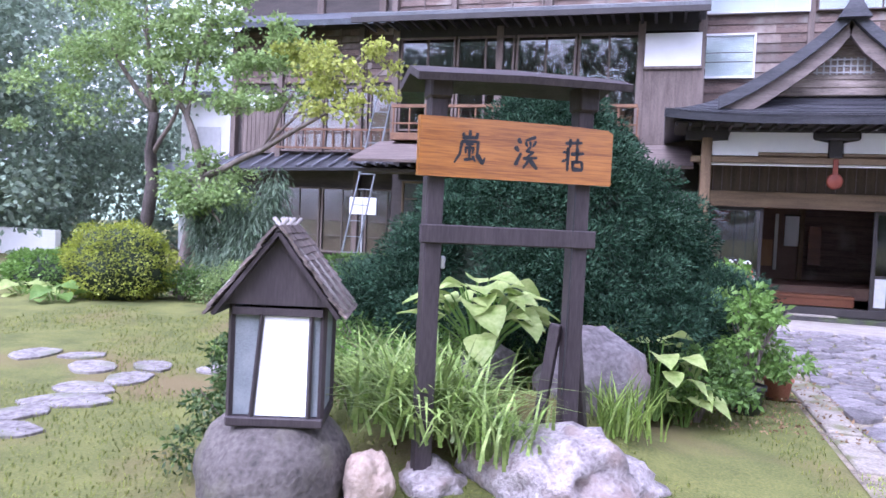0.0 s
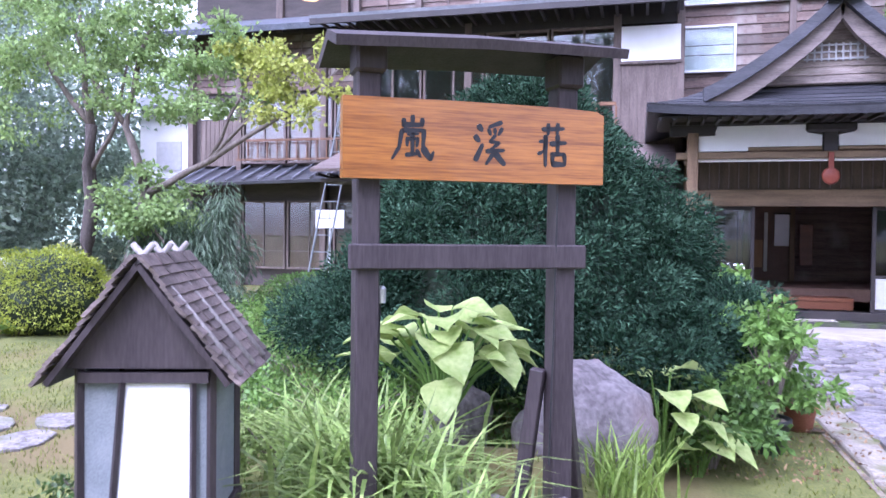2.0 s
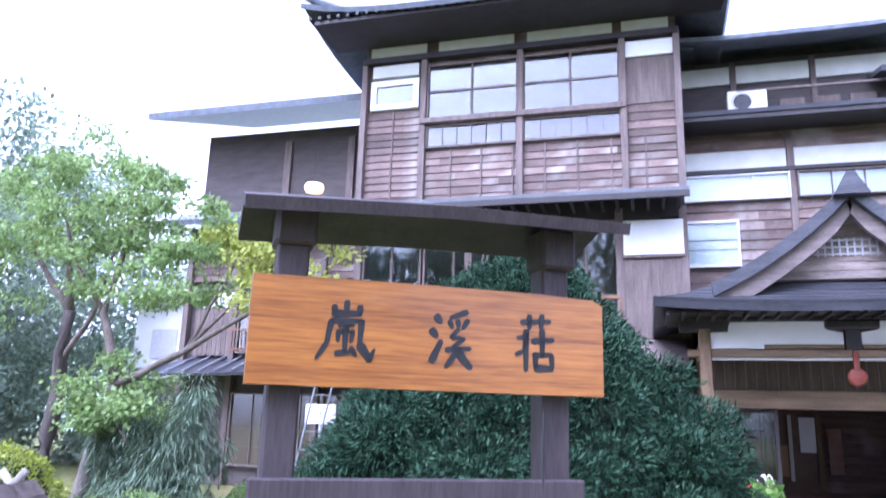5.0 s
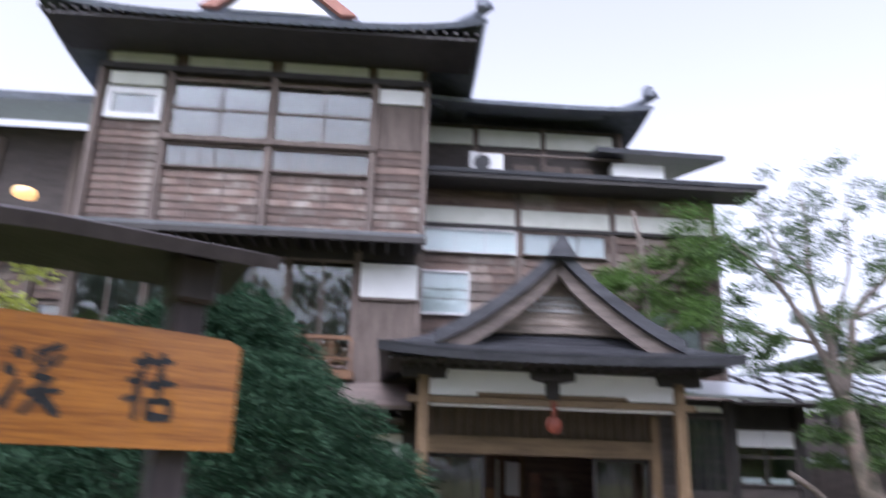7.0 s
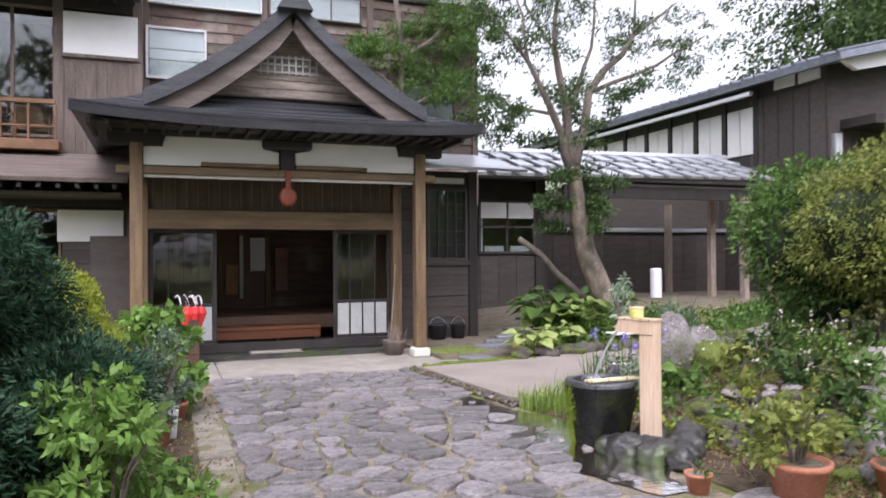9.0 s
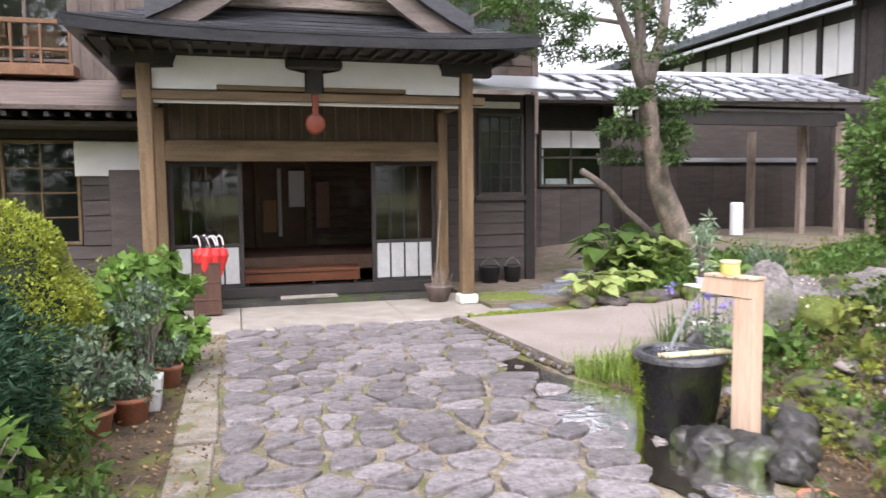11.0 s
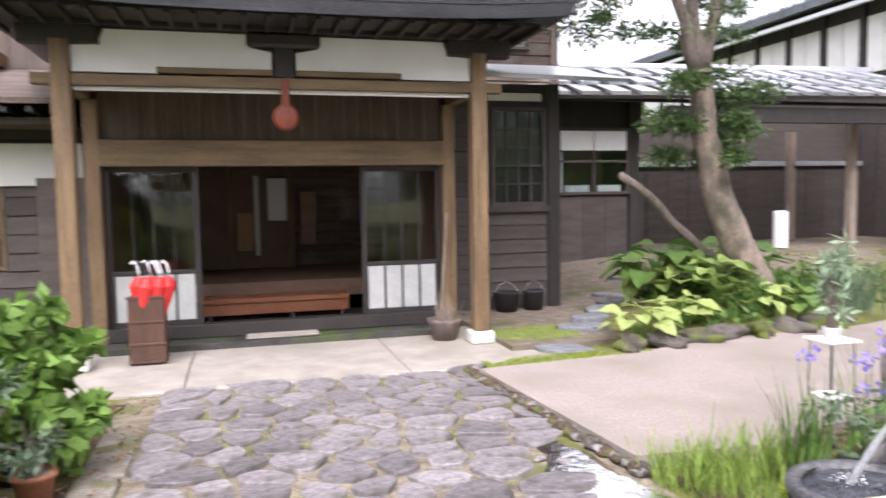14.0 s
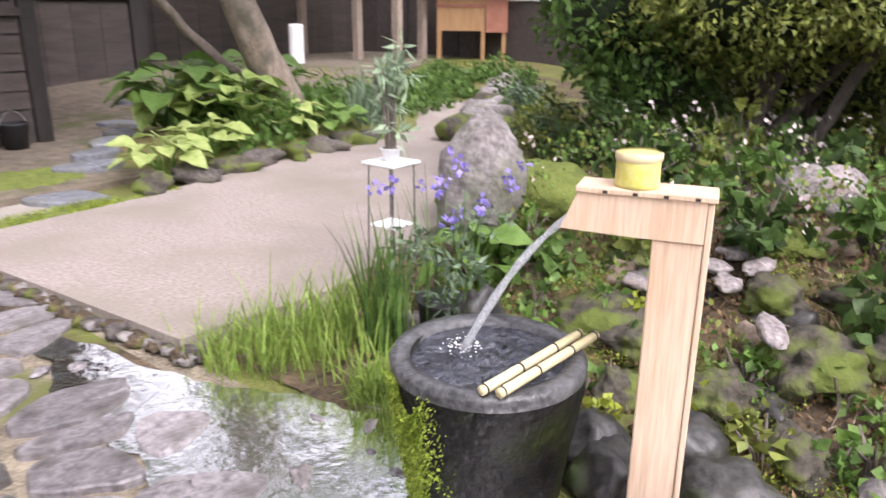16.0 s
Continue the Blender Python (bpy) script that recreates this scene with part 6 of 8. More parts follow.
for k in range(18):
    x = 4.9 + (k * 0.618 % 1) * 5.4
    y = bed_path(x) - 0.3 - (k * 0.381 % 1) * 1.1
    loose_bush((x, y, ground_height(x, y)), 0.36, 0.35 + 0.14 * (k % 4), (L_DARK, L_GREEN, L_OLIVE, L_DARK, L_BLUEG)[k % 5], "mixed low planting beside the garden path", 0.085, 480, 380 + k, "low_plant", "plant", "bed plants", clumps_n=14, lw=0.45, stems=5, droop=0.3)
for k in range(12):
    x = 4.6 + k * 0.55
    rock("edging_stone", (x, bed_path(x) - 0.12, 0.10), (0.30, 0.2, 0.17 + 0.05 * (k % 3)), M_ROCK if k % 3 else M_MOSS, "mossy edging stone of the planted bed", 160 + k, 0.28, group="edging stones", detail=3)

# ---- strap leaved clumps, grass, flowers ----
def blades(parent, name, mat, rng, roots, length, width, arch, seg=4):
    """Arching blades from the roots (n, 3)."""
    n = len(roots)
    a = rng.uniform(0, 2 * np.pi, n)
    L = length * rng.uniform(0.6, 1.2, n)
    lean = arch * rng.uniform(0.3, 1.2, n)
    h = np.stack([np.cos(a), np.sin(a), 0 * a], 1)
    s = np.stack([-np.sin(a), np.cos(a), 0 * a], 1)
    quads = []
    prev = None
    for k in range(seg + 1):
        u = k / seg
        mid = roots + h * (L * lean * u ** 1.7)[:, None]
        mid[:, 2] += L * (u - 0.55 * lean * u ** 2.4)
        w = (width * (1 - u ** 2.5) / 2 + 0.0004)
        e0, e1 = mid - s * w, mid + s * w
        if prev is not None:
            quads.append(np.stack([prev[0], prev[1], e1, e0], 1))
        prev = (e0, e1)
    return quads_mesh(name, np.concatenate(quads), mat, parent)


def strap_clump(at, n, size, length, width, arch, mat, label, seed, name="strap_leaf_clump", category="plant", group=""):
    t = thing(name, label, category, group, at)
    rng = np.random.default_rng(seed)
    r = rng.normal(0, size * 0.5, (n, 3))
    r[:, 2] = -0.02
    blades(t, "leaves", mat, rng, r, length, width, arch)
    return t


strap_clump((-3.95, -10.7, 0.30), 330, 0.36, 0.56, 0.024, 1.15, L_LILY, "dense clump of arching strap leaves before the sign", 81)
strap_clump((-4.25, -10.35, 0.25), 210, 0.32, 0.62, 0.024, 0.9, L_LILY, "dense clump of arching strap leaves by the lantern", 82)
strap_clump((-3.55, -10.9, 0.25), 130, 0.25, 0.44, 0.02, 0.9, L_LILY, "low clump of arching strap leaves over the rock", 83)
strap_clump((-2.95, -10.0, 0.2), 130, 0.22, 0.4, 0.014, 0.6, L_GRASS, "tuft of upright green blades at the post foot", 84)
strap_clump((2.22, -5.40, 0.06), 260, 0.30, 0.36, 0.009, 0.45, L_GRASS, "tall tuft of fine green grass by the tub", 85, "grass_tuft")
strap_clump((1.95, -5.15, 0.02), 300, 0.28, 0.26, 0.008, 0.55, L_GRASS, "spreading tuft of fine grass beside the puddle", 86, "grass_tuft")
strap_clump((2.32, -5.62, 0.06), 44, 0.13, 0.66, 0.018, 0.25, L_GREEN, "upright iris leaves with violet flowers", 87, "iris_clump")
strap_clump((2.0, -5.85, 0.0), 160, 0.12, 0.3, 0.008, 0.6, L_GRASS, "mossy grass against the tub", 88, "grass_tuft")
strap_clump((6.6, -1.4, 0.2), 110, 0.35, 0.8, 0.02, 0.5, L_BLUEG, "pale striped ribbon grass by the path", 90)

t_f = thing("bellflower", "violet bellflowers on thin stems in a small pot", "flower", at=(2.55, -5.75, 0.14))
rng = np.random.default_rng(91)
r = rng.normal(0, 0.07, (26, 3))
r[:, 2] = 0
tagged(blades(t_f, "stem_tuft", L_GREEN, rng, r, 0.75, 0.006, 0.3), kind="stuff")
crown(t_f, "leaves", [((rng.normal(0, 0.12), rng.normal(0, 0.12), rng.uniform(0.15, 0.55)), (0.09, 0.09, 0.06), 26) for _ in range(16)], 0.06, 0.02, L_BLUEG, rng)
for k in range(14):
    crown(t_f, "flower", [((rng.normal(0, 0.13), rng.normal(0, 0.13), rng.uniform(0.5, 0.75)), (0.02, 0.02, 0.02), 9)], 0.036, 0.028, L_VIOLET, rng)
part("pot", lathe_into(bmesh.new(), [(0.09, -0.1), (0.12, 0.1), (0.13, 0.12), (0.11, 0.11)], 18), M_POTB, t_f, "small black pot", True)

# lawn grass and ground cover
t_g = tagged(new("lawn_grass"), "short mossy lawn grass with thin patches", "grass", "", "stuff")
rng = np.random.default_rng(93)
pts = np.stack([rng.uniform(-11, -1.55, 42000), rng.uniform(-14.2, -5.5, 42000), np.zeros(42000)], 1)
keep = np.array([noise.noise(Vector((p[0] * 0.6, p[1] * 0.6, 0))) > -0.12 for p in pts])
pts = pts[keep]
pts[:, 2] = [ground_height(p[0], p[1]) for p in pts]
blades(t_g, "blades", L_LAWN, rng, pts, 0.05, 0.006, 0.8, 2)
t_b = tagged(new("rockery_cover"), "begonia and mixed leafy ground cover of the rockery", "plants", "", "stuff")
pts, tall = [], []
for _ in range(15000):
    x, y = rng.uniform(2.35, 7.0), rng.uniform(-9.0, -5.2)
    if noise.noise(Vector((x * 1.6, y * 1.6, 3))) > -0.02 and (x - 1.8) ** 2 + (y + 6.7) ** 2 > 0.3:
        pts.append((x, y, ground_height(x, y) + rng.uniform(0.01, 0.34) * smooth_step(2.3, 3.6, x) + 0.02))
pts = np.array(pts)
up = np.tile([[0.0, 0.0, 0.6]], (len(pts), 1))
third = len(pts) // 3
quads_mesh("leaves", leaf_quads(rng, pts[:third], up[:third], 0.036, 0.026, 0.2, 0.8), L_BRIGHT, t_b)
quads_mesh("leaves", leaf_quads(rng, pts[third:2 * third], up[third:2 * third], 0.034, 0.024, 0.2, 0.8), L_GREEN, t_b)
quads_mesh("leaves", leaf_quads(rng, pts[2 * third:], up[2 * third:], 0.040, 0.028, 0.2, 0.8), L_OLIVE, t_b)
lit = np.stack([rng.uniform(2.2, 5.0, 9000), rng.uniform(-8.6, -5.3, 9000), np.zeros(9000)], 1)
lit = lit[(lit[:, 0] - 1.8) ** 2 + (lit[:, 1] + 6.7) ** 2 > 0.16]
lit[:, 2] = [ground_height(p[0], p[1]) + 0.045 for p in lit]
quads_mesh("litter", leaf_quads(rng, lit, np.tile([[0.0, 0.0, 0.3]], (len(lit), 1)), 0.034, 0.018, 0.2, 0.5), L_LITTER, t_b)
fz = np.stack([rng.uniform(2.2, 4.4, 22000), rng.uniform(-8.2, -5.4, 22000), np.zeros(22000)], 1)
fz = fz[[noise.noise(Vector((p[0] * 2.6, p[1] * 2.6, 7))) > 0.12 for p in fz]]
fz = fz[(fz[:, 0] - 1.8) ** 2 + (fz[:, 1] + 6.7) ** 2 > 0.16]
fz[:, 2] = [ground_height(p[0], p[1]) + 0.05 for p in fz] + rng.uniform(0, 0.03, len(fz))
quads_mesh("moss", leaf_quads(rng, fz, np.tile([[0.0, 0.0, 0.8]], (len(fz), 1)), 0.018, 0.008, 0.6, 0.8), L_MOSS, t_b)
fl = pts[::34] + np.array([0, 0, 0.14])
fl = fl[(fl[:, 0] > 3.6)]
fl = np.repeat(fl, 4, 0) + rng.normal(0, 0.025, (len(fl) * 4, 3))
quads_mesh("flowers", leaf_quads(rng, fl, np.tile([[0.0, 0.0, 1.0]], (len(fl), 1)), 0.035, 0.03, 0.2, 0.8), L_PINKF, t_b)
t_c = tagged(new("path_edge_plants"), "mixed low plants along the garden path", "plants", "", "stuff")
pts = []
for _ in range(9000):
    x = rng.uniform(4.4, 13.0)
    y = rng.uniform(-1.9, -0.2) + (x - 4.4) * 0.25
    k = noise.noise(Vector((x * 1.6, y * 1.6, 2)))
    if k > -0.05:
        pts.append((x, y, ground_height(x, y) + rng.uniform(0.01, 0.12 + 0.5 * k)))
pts = np.array(pts)
quads_mesh("leaves", leaf_quads(rng, pts, np.tile([[0.0, 0.0, 0.5]], (len(pts), 1)), 0.12, 0.06, 0.3, 0.8), L_GREEN, t_c)
pts2 = np.stack([rng.uniform(9, 15, 9000), rng.uniform(1.6, 4.0, 9000), rng.uniform(0.12, 0.32, 9000)], 1)
pts2 = pts2[[noise.noise(Vector((p[0] * 1.4, p[1] * 1.4, 9))) > 0.0 for p in pts2]]
quads_mesh("leaves", leaf_quads(rng, pts2, np.tile([[0.0, 0.0, 0.5]], (len(pts2), 1)), 0.10, 0.05, 0.3, 0.8), L_OLIVE, t_c)


# ---- hostas: large leaves ----
def leaf_mesh(length, width, cup, bend):
    bm = bmesh.new()
    rows = []
    for i in range(8):
        u = i / 7
        w = width / 2 * (0.30, 0.86, 1.0, 0.99, 0.88, 0.66, 0.34, 0.03)[i]
        x = length * u
        z = bend[0] * u - bend[1] * u * u
        rows.append([(x, w * v, z * length + cup * (abs(v) ** 1.5) * w * 2 + 0.03 * length * math.sin(u * 11 + v * 3) * abs(v)) for v in (-1, -0.6, -0.25, 0, 0.25, 0.6, 1)])
    grid_sheet(bm, rows)
    me = bpy.data.meshes.new("leaf")
    bm.to_mesh(me)
    bm.free()
    me.polygons.foreach_set("use_smooth", [True] * len(me.polygons))
    return me


def hosta(at, n, size, mat, label, seed, spread=0.32, stem=0.35):
    t = thing("hosta", label, "plant", "hostas", at)
    rnd = random.Random(seed)
    shapes = [leaf_mesh(size * f, size * 0.80 * f, 0.14, (0.25, b)) for f, b in ((1.0, 0.40), (0.8, 0.30), (1.1, 0.48))]
    for me in shapes:
        me.materials.append(mat)
    for k in range(n):
        a = k * 2.4 + rnd.uniform(-0.3, 0.3)
        q = (k + 0.5) / n
        rr = spread * math.sqrt(q)
        z = stem * (1.1 - 0.55 * q) + rnd.uniform(-0.04, 0.04)
        p = (rr * math.cos(a), rr * math.sin(a), z)
        ob = new("leaf", shapes[k % 3])
        ob.parent = t
        ob.matrix_basis = pose(*p, rnd.uniform(-22, 22), rnd.uniform(-16, 26) * (0.4 + q), math.degrees(a) + rnd.uniform(-25, 25))
        part("stem", tube_into(bmesh.new(), [(0.03 * math.cos(a), 0.03 * math.sin(a), -0.03), (rr * 0.5 * math.cos(a), rr * 0.5 * math.sin(a), z * 0.6), p], [0.009, 0.008, 0.006], 5), L_BRIGHT, t)
    return t


hosta((-3.92, -9.75, 0.50), 38, 0.27, L_HOSTA, "large yellow-green hosta with broad drooping leaves", 1, 0.38, 0.50)
hosta((-2.72, -9.1, 0.1), 14, 0.24, L_HOSTA, "yellow-green hosta beside the boulder", 2, 0.25, 0.5)
hosta((-2.5, -8.9, 0.0), 10, 0.24, L_HOSTA, "drooping yellow-green hosta beside the lawn", 3, 0.22, 0.28)
hosta((3.65, -1.72, 0.08), 18, 0.26, L_HOSTA, "yellow-green hosta at the path edge", 4, 0.3, 0.3)
hosta((4.3, -1.45, 0.12), 16, 0.26, L_HOSTA, "yellow-green hosta among the stones", 5, 0.28, 0.32)
for k, (x, y, n) in enumerate(((4.85, -0.75, 22), (5.3, -0.35, 20), (4.6, -0.35, 18), (5.0, -1.1, 16))):
    hosta((x, y, 0.2), n, 0.30, L_LILY, "large drooping green hosta under the leaning tree", 30 + k, 0.3, 0.55)
hosta((5.4, -1.35, 0.2), 16, 0.24, L_HOSTA, "pale green hosta under the tree", 6, 0.3, 0.28)
hosta((5.9, -1.5, 0.2), 14, 0.22, L_BRIGHT, "small green hosta under the tree", 7, 0.3, 0.25)
hosta((4.7, -0.4, 0.3), 26, 0.38, L_GREEN, "large green leafy plant before the wing", 8, 0.5, 0.6)
hosta((6.3, 0.4, 0.3), 24, 0.4, L_GREEN, "large green leafy plant near the corridor", 9, 0.5, 0.55)
hosta((3.0, -5.6, 0.15), 10, 0.2, L_BRIGHT, "fresh green broad-leaved plant behind the tub", 10, 0.2, 0.25)
hosta((-10.9, -6.3, 0.0), 12, 0.3, L_BRIGHT, "broad-leaved green plant beside the round shrub", 11, 0.3, 0.3)
hosta((-11.8, -6.0, 0.0), 12, 0.3, L_HOSTA, "broad-leaved pale plant at the lawn edge", 12, 0.3, 0.25)

# ---- rocks ----
rock("boulder", (-3.16, -9.5, 0.33), (0.44, 0.34, 0.46), M_ROCKM, "large rounded grey boulder behind the sign", 1, 0.16)
rock("boulder", (-3.95, -9.35, 0.3), (0.26, 0.22, 0.36), M_ROCK, "grey boulder under the hosta", 2, 0.2)
rock("rockery_stone", (-3.36, -10.66, 0.07), (0.60, 0.36, 0.32), M_ROCKP, "pale pitted volcanic rock at the sign's foot", 3, 0.34)
rock("rockery_stone", (-3.0, -10.6, 0.0), (0.30, 0.26, 0.20), M_ROCKP, "pale pitted rock at the lawn's edge", 4, 0.34)
rock("rockery_stone", (-3.86, -10.95, 0.02), (0.20, 0.15, 0.14), M_ROCKP, "low pale rock in the planting", 5, 0.3)
rock("rockery_stone", (-4.10, -11.33, 0.12), (0.14, 0.13, 0.18), M_ROCKB, "brownish rough rock beside the lantern", 6, 0.22)
rock("standing_stone", (3.45, -5.33, 0.57), (0.24, 0.20, 0.41), M_ROCK, "upright grey standing stone beside the garden path", 7, 0.2)
rock("rockery_stone", (4.3, -4.75, 0.35), (0.42, 0.3, 0.3), M_ROCK, "grey rock behind the standing stone", 8, 0.3)
rock("mossy_stone", (4.0, -5.4, 0.42), (0.46, 0.32, 0.20), M_MOSS, "moss covered mound of stone", 9, 0.2)
for k, (x, y, s) in enumerate(((2.75, -6.95, 0.14), (3.1, -7.2, 0.18), (2.55, -7.3, 0.11), (3.45, -6.95, 0.13), (2.95, -6.55, 0.12), (3.3, -7.5, 0.14), (2.6, -6.6, 0.1))):
    rock("mossy_stone", (x, y, ground_height(x, y) + 0.05), (s * 1.2, s, s * 0.8), M_MOSSD, "dark rock of the rockery overgrown with moss", 500 + k, 0.5)
rock("mossy_stone", (3.1, -6.3, 0.10), (0.25, 0.2, 0.14), M_MOSSD, "mossy stone behind the water tub", 10, 0.25)
for k in range(9):
    x, y = 2.6 + (k * 0.618 % 1) * 2.2, -6.0 - (k * 0.381 % 1) * 2.4
    rock("moss_cushion", (x, y, ground_height(x, y) + 0.02), (0.16, 0.13, 0.06), M_MOSS if k % 2 else M_MOSSD, "soft cushion of bright moss", 140 + k, 0.8, category="moss", group="moss cushions", detail=3)
for k, (x, y, z) in enumerate(((3.55, -6.62, 0.34), (3.72, -6.70, 0.37), (3.6, -6.82, 0.36), (3.42, -6.74, 0.32), (3.3, -6.35, 0.26))):
    rock("pumice_stone", (x, y, z), (0.10, 0.06, 0.035), M_ROCKP, "small pale pitted stone in the rockery", 170 + k, 0.4, group="white stones", detail=3)
rnd = random.Random(61)
for k in range(22):
    x, y = rnd.uniform(0.95, 2.0), rnd.uniform(-7.9, -4.5)
    s = rnd.uniform(0.02, 0.055)
    rock("pebble", (x, y, 0.012), (s * rnd.uniform(0.9, 1.8), s * rnd.uniform(0.6, 1.2), s * 0.5), M_STONE if k % 3 else M_ROCK, "small wet pebble at the puddle", 200 + k, 0.55, category="pebble", group="puddle pebbles", detail=3)
for k in range(24):
    x, y = rnd.uniform(2.35, 4.2), rnd.uniform(-7.6, -5.3)
    if (x - 1.8) ** 2 + (y + 6.7) ** 2 > 0.3:
        rock("rockery_stone", (x, y, ground_height(x, y) + 0.02), (rnd.uniform(0.06, 0.15), rnd.uniform(0.05, 0.1), rnd.uniform(0.04, 0.09)), (M_ROCK, M_WETROCK, M_ROCKB)[k % 3], "small weathered stone in the litter", 250 + k, 0.35, detail=3)
rock("rockery_slab", (3.05, -7.04, 0.29), (0.17, 0.055, 0.03), M_ROCKP, "long flat pale stone lying in the rockery", 12, 0.15, group="")
rock("tub_stone", (2.03, -6.34, 0.22), (0.11, 0.10, 0.38), M_WETROCK, "brown wet stone at the tub rim", 11, 0.2, group="")
for k, (x, y, s) in enumerate(((2.1, -7.2, 0.15), (1.98, -7.36, 0.12), (1.80, -7.26, 0.15), (1.66, -7.08, 0.15), (2.15, -6.72, 0.15), (2.35, -6.95, 0.15), (1.85, -7.47, 0.10), (2.05, -6.85, 0.13), (1.58, -6.92, 0.10))):
    rock("wet_stone", (x, y, 0.06), (s * 1.15, s, s * 0.95), M_WETROCK, "dark wet stone round the water post", 20 + k, 0.25, group="wet stones")
for k in range(26):
    x, y = 2.6 + (k * 0.618 % 1) * 3.6, -5.5 - (k * 0.381 % 1) * 3.2
    s = 0.09 + 0.1 * (k * 0.77 % 1)
    rock("rockery_stone", (x, y, ground_height(x, y) + 0.03), (s * 1.3, s, s * 0.8), M_ROCK if k % 3 else M_ROCKP, "weathered stone of the planted rockery", 40 + k, 0.3, detail=3)
for k in range(8):
    x = 2.95 + k * 0.42
    rock("edging_stone", (x + 0.35, -2.12 + 0.05 * k + 0.04 * (k % 2), 0.11), (0.27, 0.13, 0.10), M_ROCKD if k % 2 else M_MOSSD, "mossy edging stone of the garden path", 70 + k, 0.5, group="edging stones", detail=3)
for k in range(9):
    x = 7.0 + k * 0.75
    rock("edging_stone", (x, -2.55 + 0.42 * k, 0.16), (0.34, 0.2, 0.2), M_ROCK if k % 3 else M_MOSSD, "mossy edging stone of the garden path", 80 + k, 0.25, group="edging stones", detail=3)


def flat_stone(name, at, rx, ry, h, mat, label, seed, group):
    rnd = random.Random(seed)
    n = 11
    ring = [(rx * math.cos(k * math.tau / n) * rnd.uniform(0.85, 1.1), ry * math.sin(k * math.tau / n) * rnd.uniform(0.85, 1.1)) for k in range(n)]
    bm = bmesh.new()
    rows = [[bm.verts.new((x * f, y * f, z)) for x, y in ring] for f, z in ((1.0, -0.04), (1.0, h * 0.7), (0.93, h))]
    for a, b in zip(rows, rows[1:]):
        for k in range(n):
            bm.faces.new((a[k], a[(k + 1) % n], b[(k + 1) % n], b[k]))
    bm.faces.new(rows[-1])
    ob = part(name, bm, mat)
    ob.matrix_world = pose(*at, 0, 0, seed * 37)
    return tagged(ob, label, "stepping stone", group)


for k, (x, y, r) in enumerate(((-8.52, -9.04, 0.30), (-7.62, -9.28, 0.30), (-7.11, -9.96, 0.28), (-6.92, -10.32, 0.32), (-6.95, -10.74, 0.24), (-7.04, -9.5, 0.27), (-7.2, -9.0, 0.26), (-6.69, -11.07, 0.24), (-8.07, -8.9, 0.22), (-6.6, -8.8, 0.26))):
    flat_stone("stepping_stone", (x, y, 0), r, r * 0.7, 0.022, M_ROCK, "flat grey-brown stepping stone in the lawn", 100 + k, "lawn stepping stones")
for k, (x, y, r) in enumerate(((2.71, -1.74, 0.36), (3.28, -0.95, 0.30), (3.6, -0.6, 0.28), (3.9, -0.25, 0.3), (4.32, 0.25, 0.30), (4.87, 1.24, 0.30), (5.8, 2.5, 0.3), (3.45, -1.05, 0.2))):
    flat_stone("stepping_stone", (x, y, ground_height(x, y) + 0.03), r, r * 0.62, 0.04, M_SLATE, "flat blue-grey stepping stone beside the porch", 120 + k, "porch stepping stones")


# ---- litter, twigs and joint grass ----
rng = np.random.default_rng(95)
t_l = tagged(new("leaf_litter"), "brown fallen leaves and twigs on the soil", "litter", "", "stuff")
pts = np.stack([rng.uniform(2.0, 6.0, 7000), rng.uniform(-9.2, -4.7, 7000), np.zeros(7000)], 1)
pts[:, 2] = [ground_height(p[0], p[1]) + 0.035 for p in pts]
quads_mesh("leaves", leaf_quads(rng, pts[:4500], np.tile([[0.7, 0.2, 0.1]], (4500, 1)), 0.045, 0.022, 0.1, 0.7), M_LITTER, t_l)
more = np.stack([rng.uniform(-2.6, -1.2, 1500), rng.uniform(-9.0, -2.3, 1500), np.full(1500, 0.045)], 1)
quads_mesh("leaves", leaf_quads(rng, more, np.tile([[0.7, 0.2, 0.1]], (1500, 1)), 0.04, 0.02, 0.1, 0.7), M_LITTER, t_l)
quads_mesh("twigs", leaf_quads(rng, pts[4500:], np.tile([[0.3, 0.6, 0.15]], (2500, 1)), 0.11, 0.006, 0.05, 0.7), M_BARKL, t_l)
t_j = tagged(new("joint_grass"), "tiny grass and moss in the joints of the paving", "grass", "", "stuff")
pts = np.stack([rng.uniform(-1.48, 1.7, 46000), rng.uniform(-12.2, -2.2, 46000), np.full(46000, 0.004)], 1)
pts = pts[[noise.noise(Vector((p[0] * 1.1, p[1] * 1.1, 5))) > 0.2 + (0.25 if p[0] > 0.9 else 0) for p in pts]]
blades(t_j, "blades", L_MOSS, rng, pts, 0.026, 0.004, 0.9, 2)

for k, (x, y, s, h, m) in enumerate(((-6.6, -5.6, 0.7, 0.7, L_GREEN), (-7.8, -5.4, 0.6, 0.5, L_BRIGHT), (-5.9, -5.0, 0.6, 0.6, L_BLUEG), (-7.0, -4.6, 0.7, 0.6, L_GREEN), (-8.8, -4.9, 0.6, 0.6, L_MAPLE), (-9.8, -5.0, 0.55, 0.5, L_GREEN), (-9.0, -4.0, 0.7, 0.6, L_BLUEG), (-6.2, -6.4, 0.5, 0.6, L_BLUEG))):
    loose_bush((x, y, ground_height(x, y)), s, h, m, "loose garden shrub behind the yew", 0.06, 2600, 540 + k, "garden_shrub", clumps_n=34, lw=0.4)
rnd = random.Random(88)
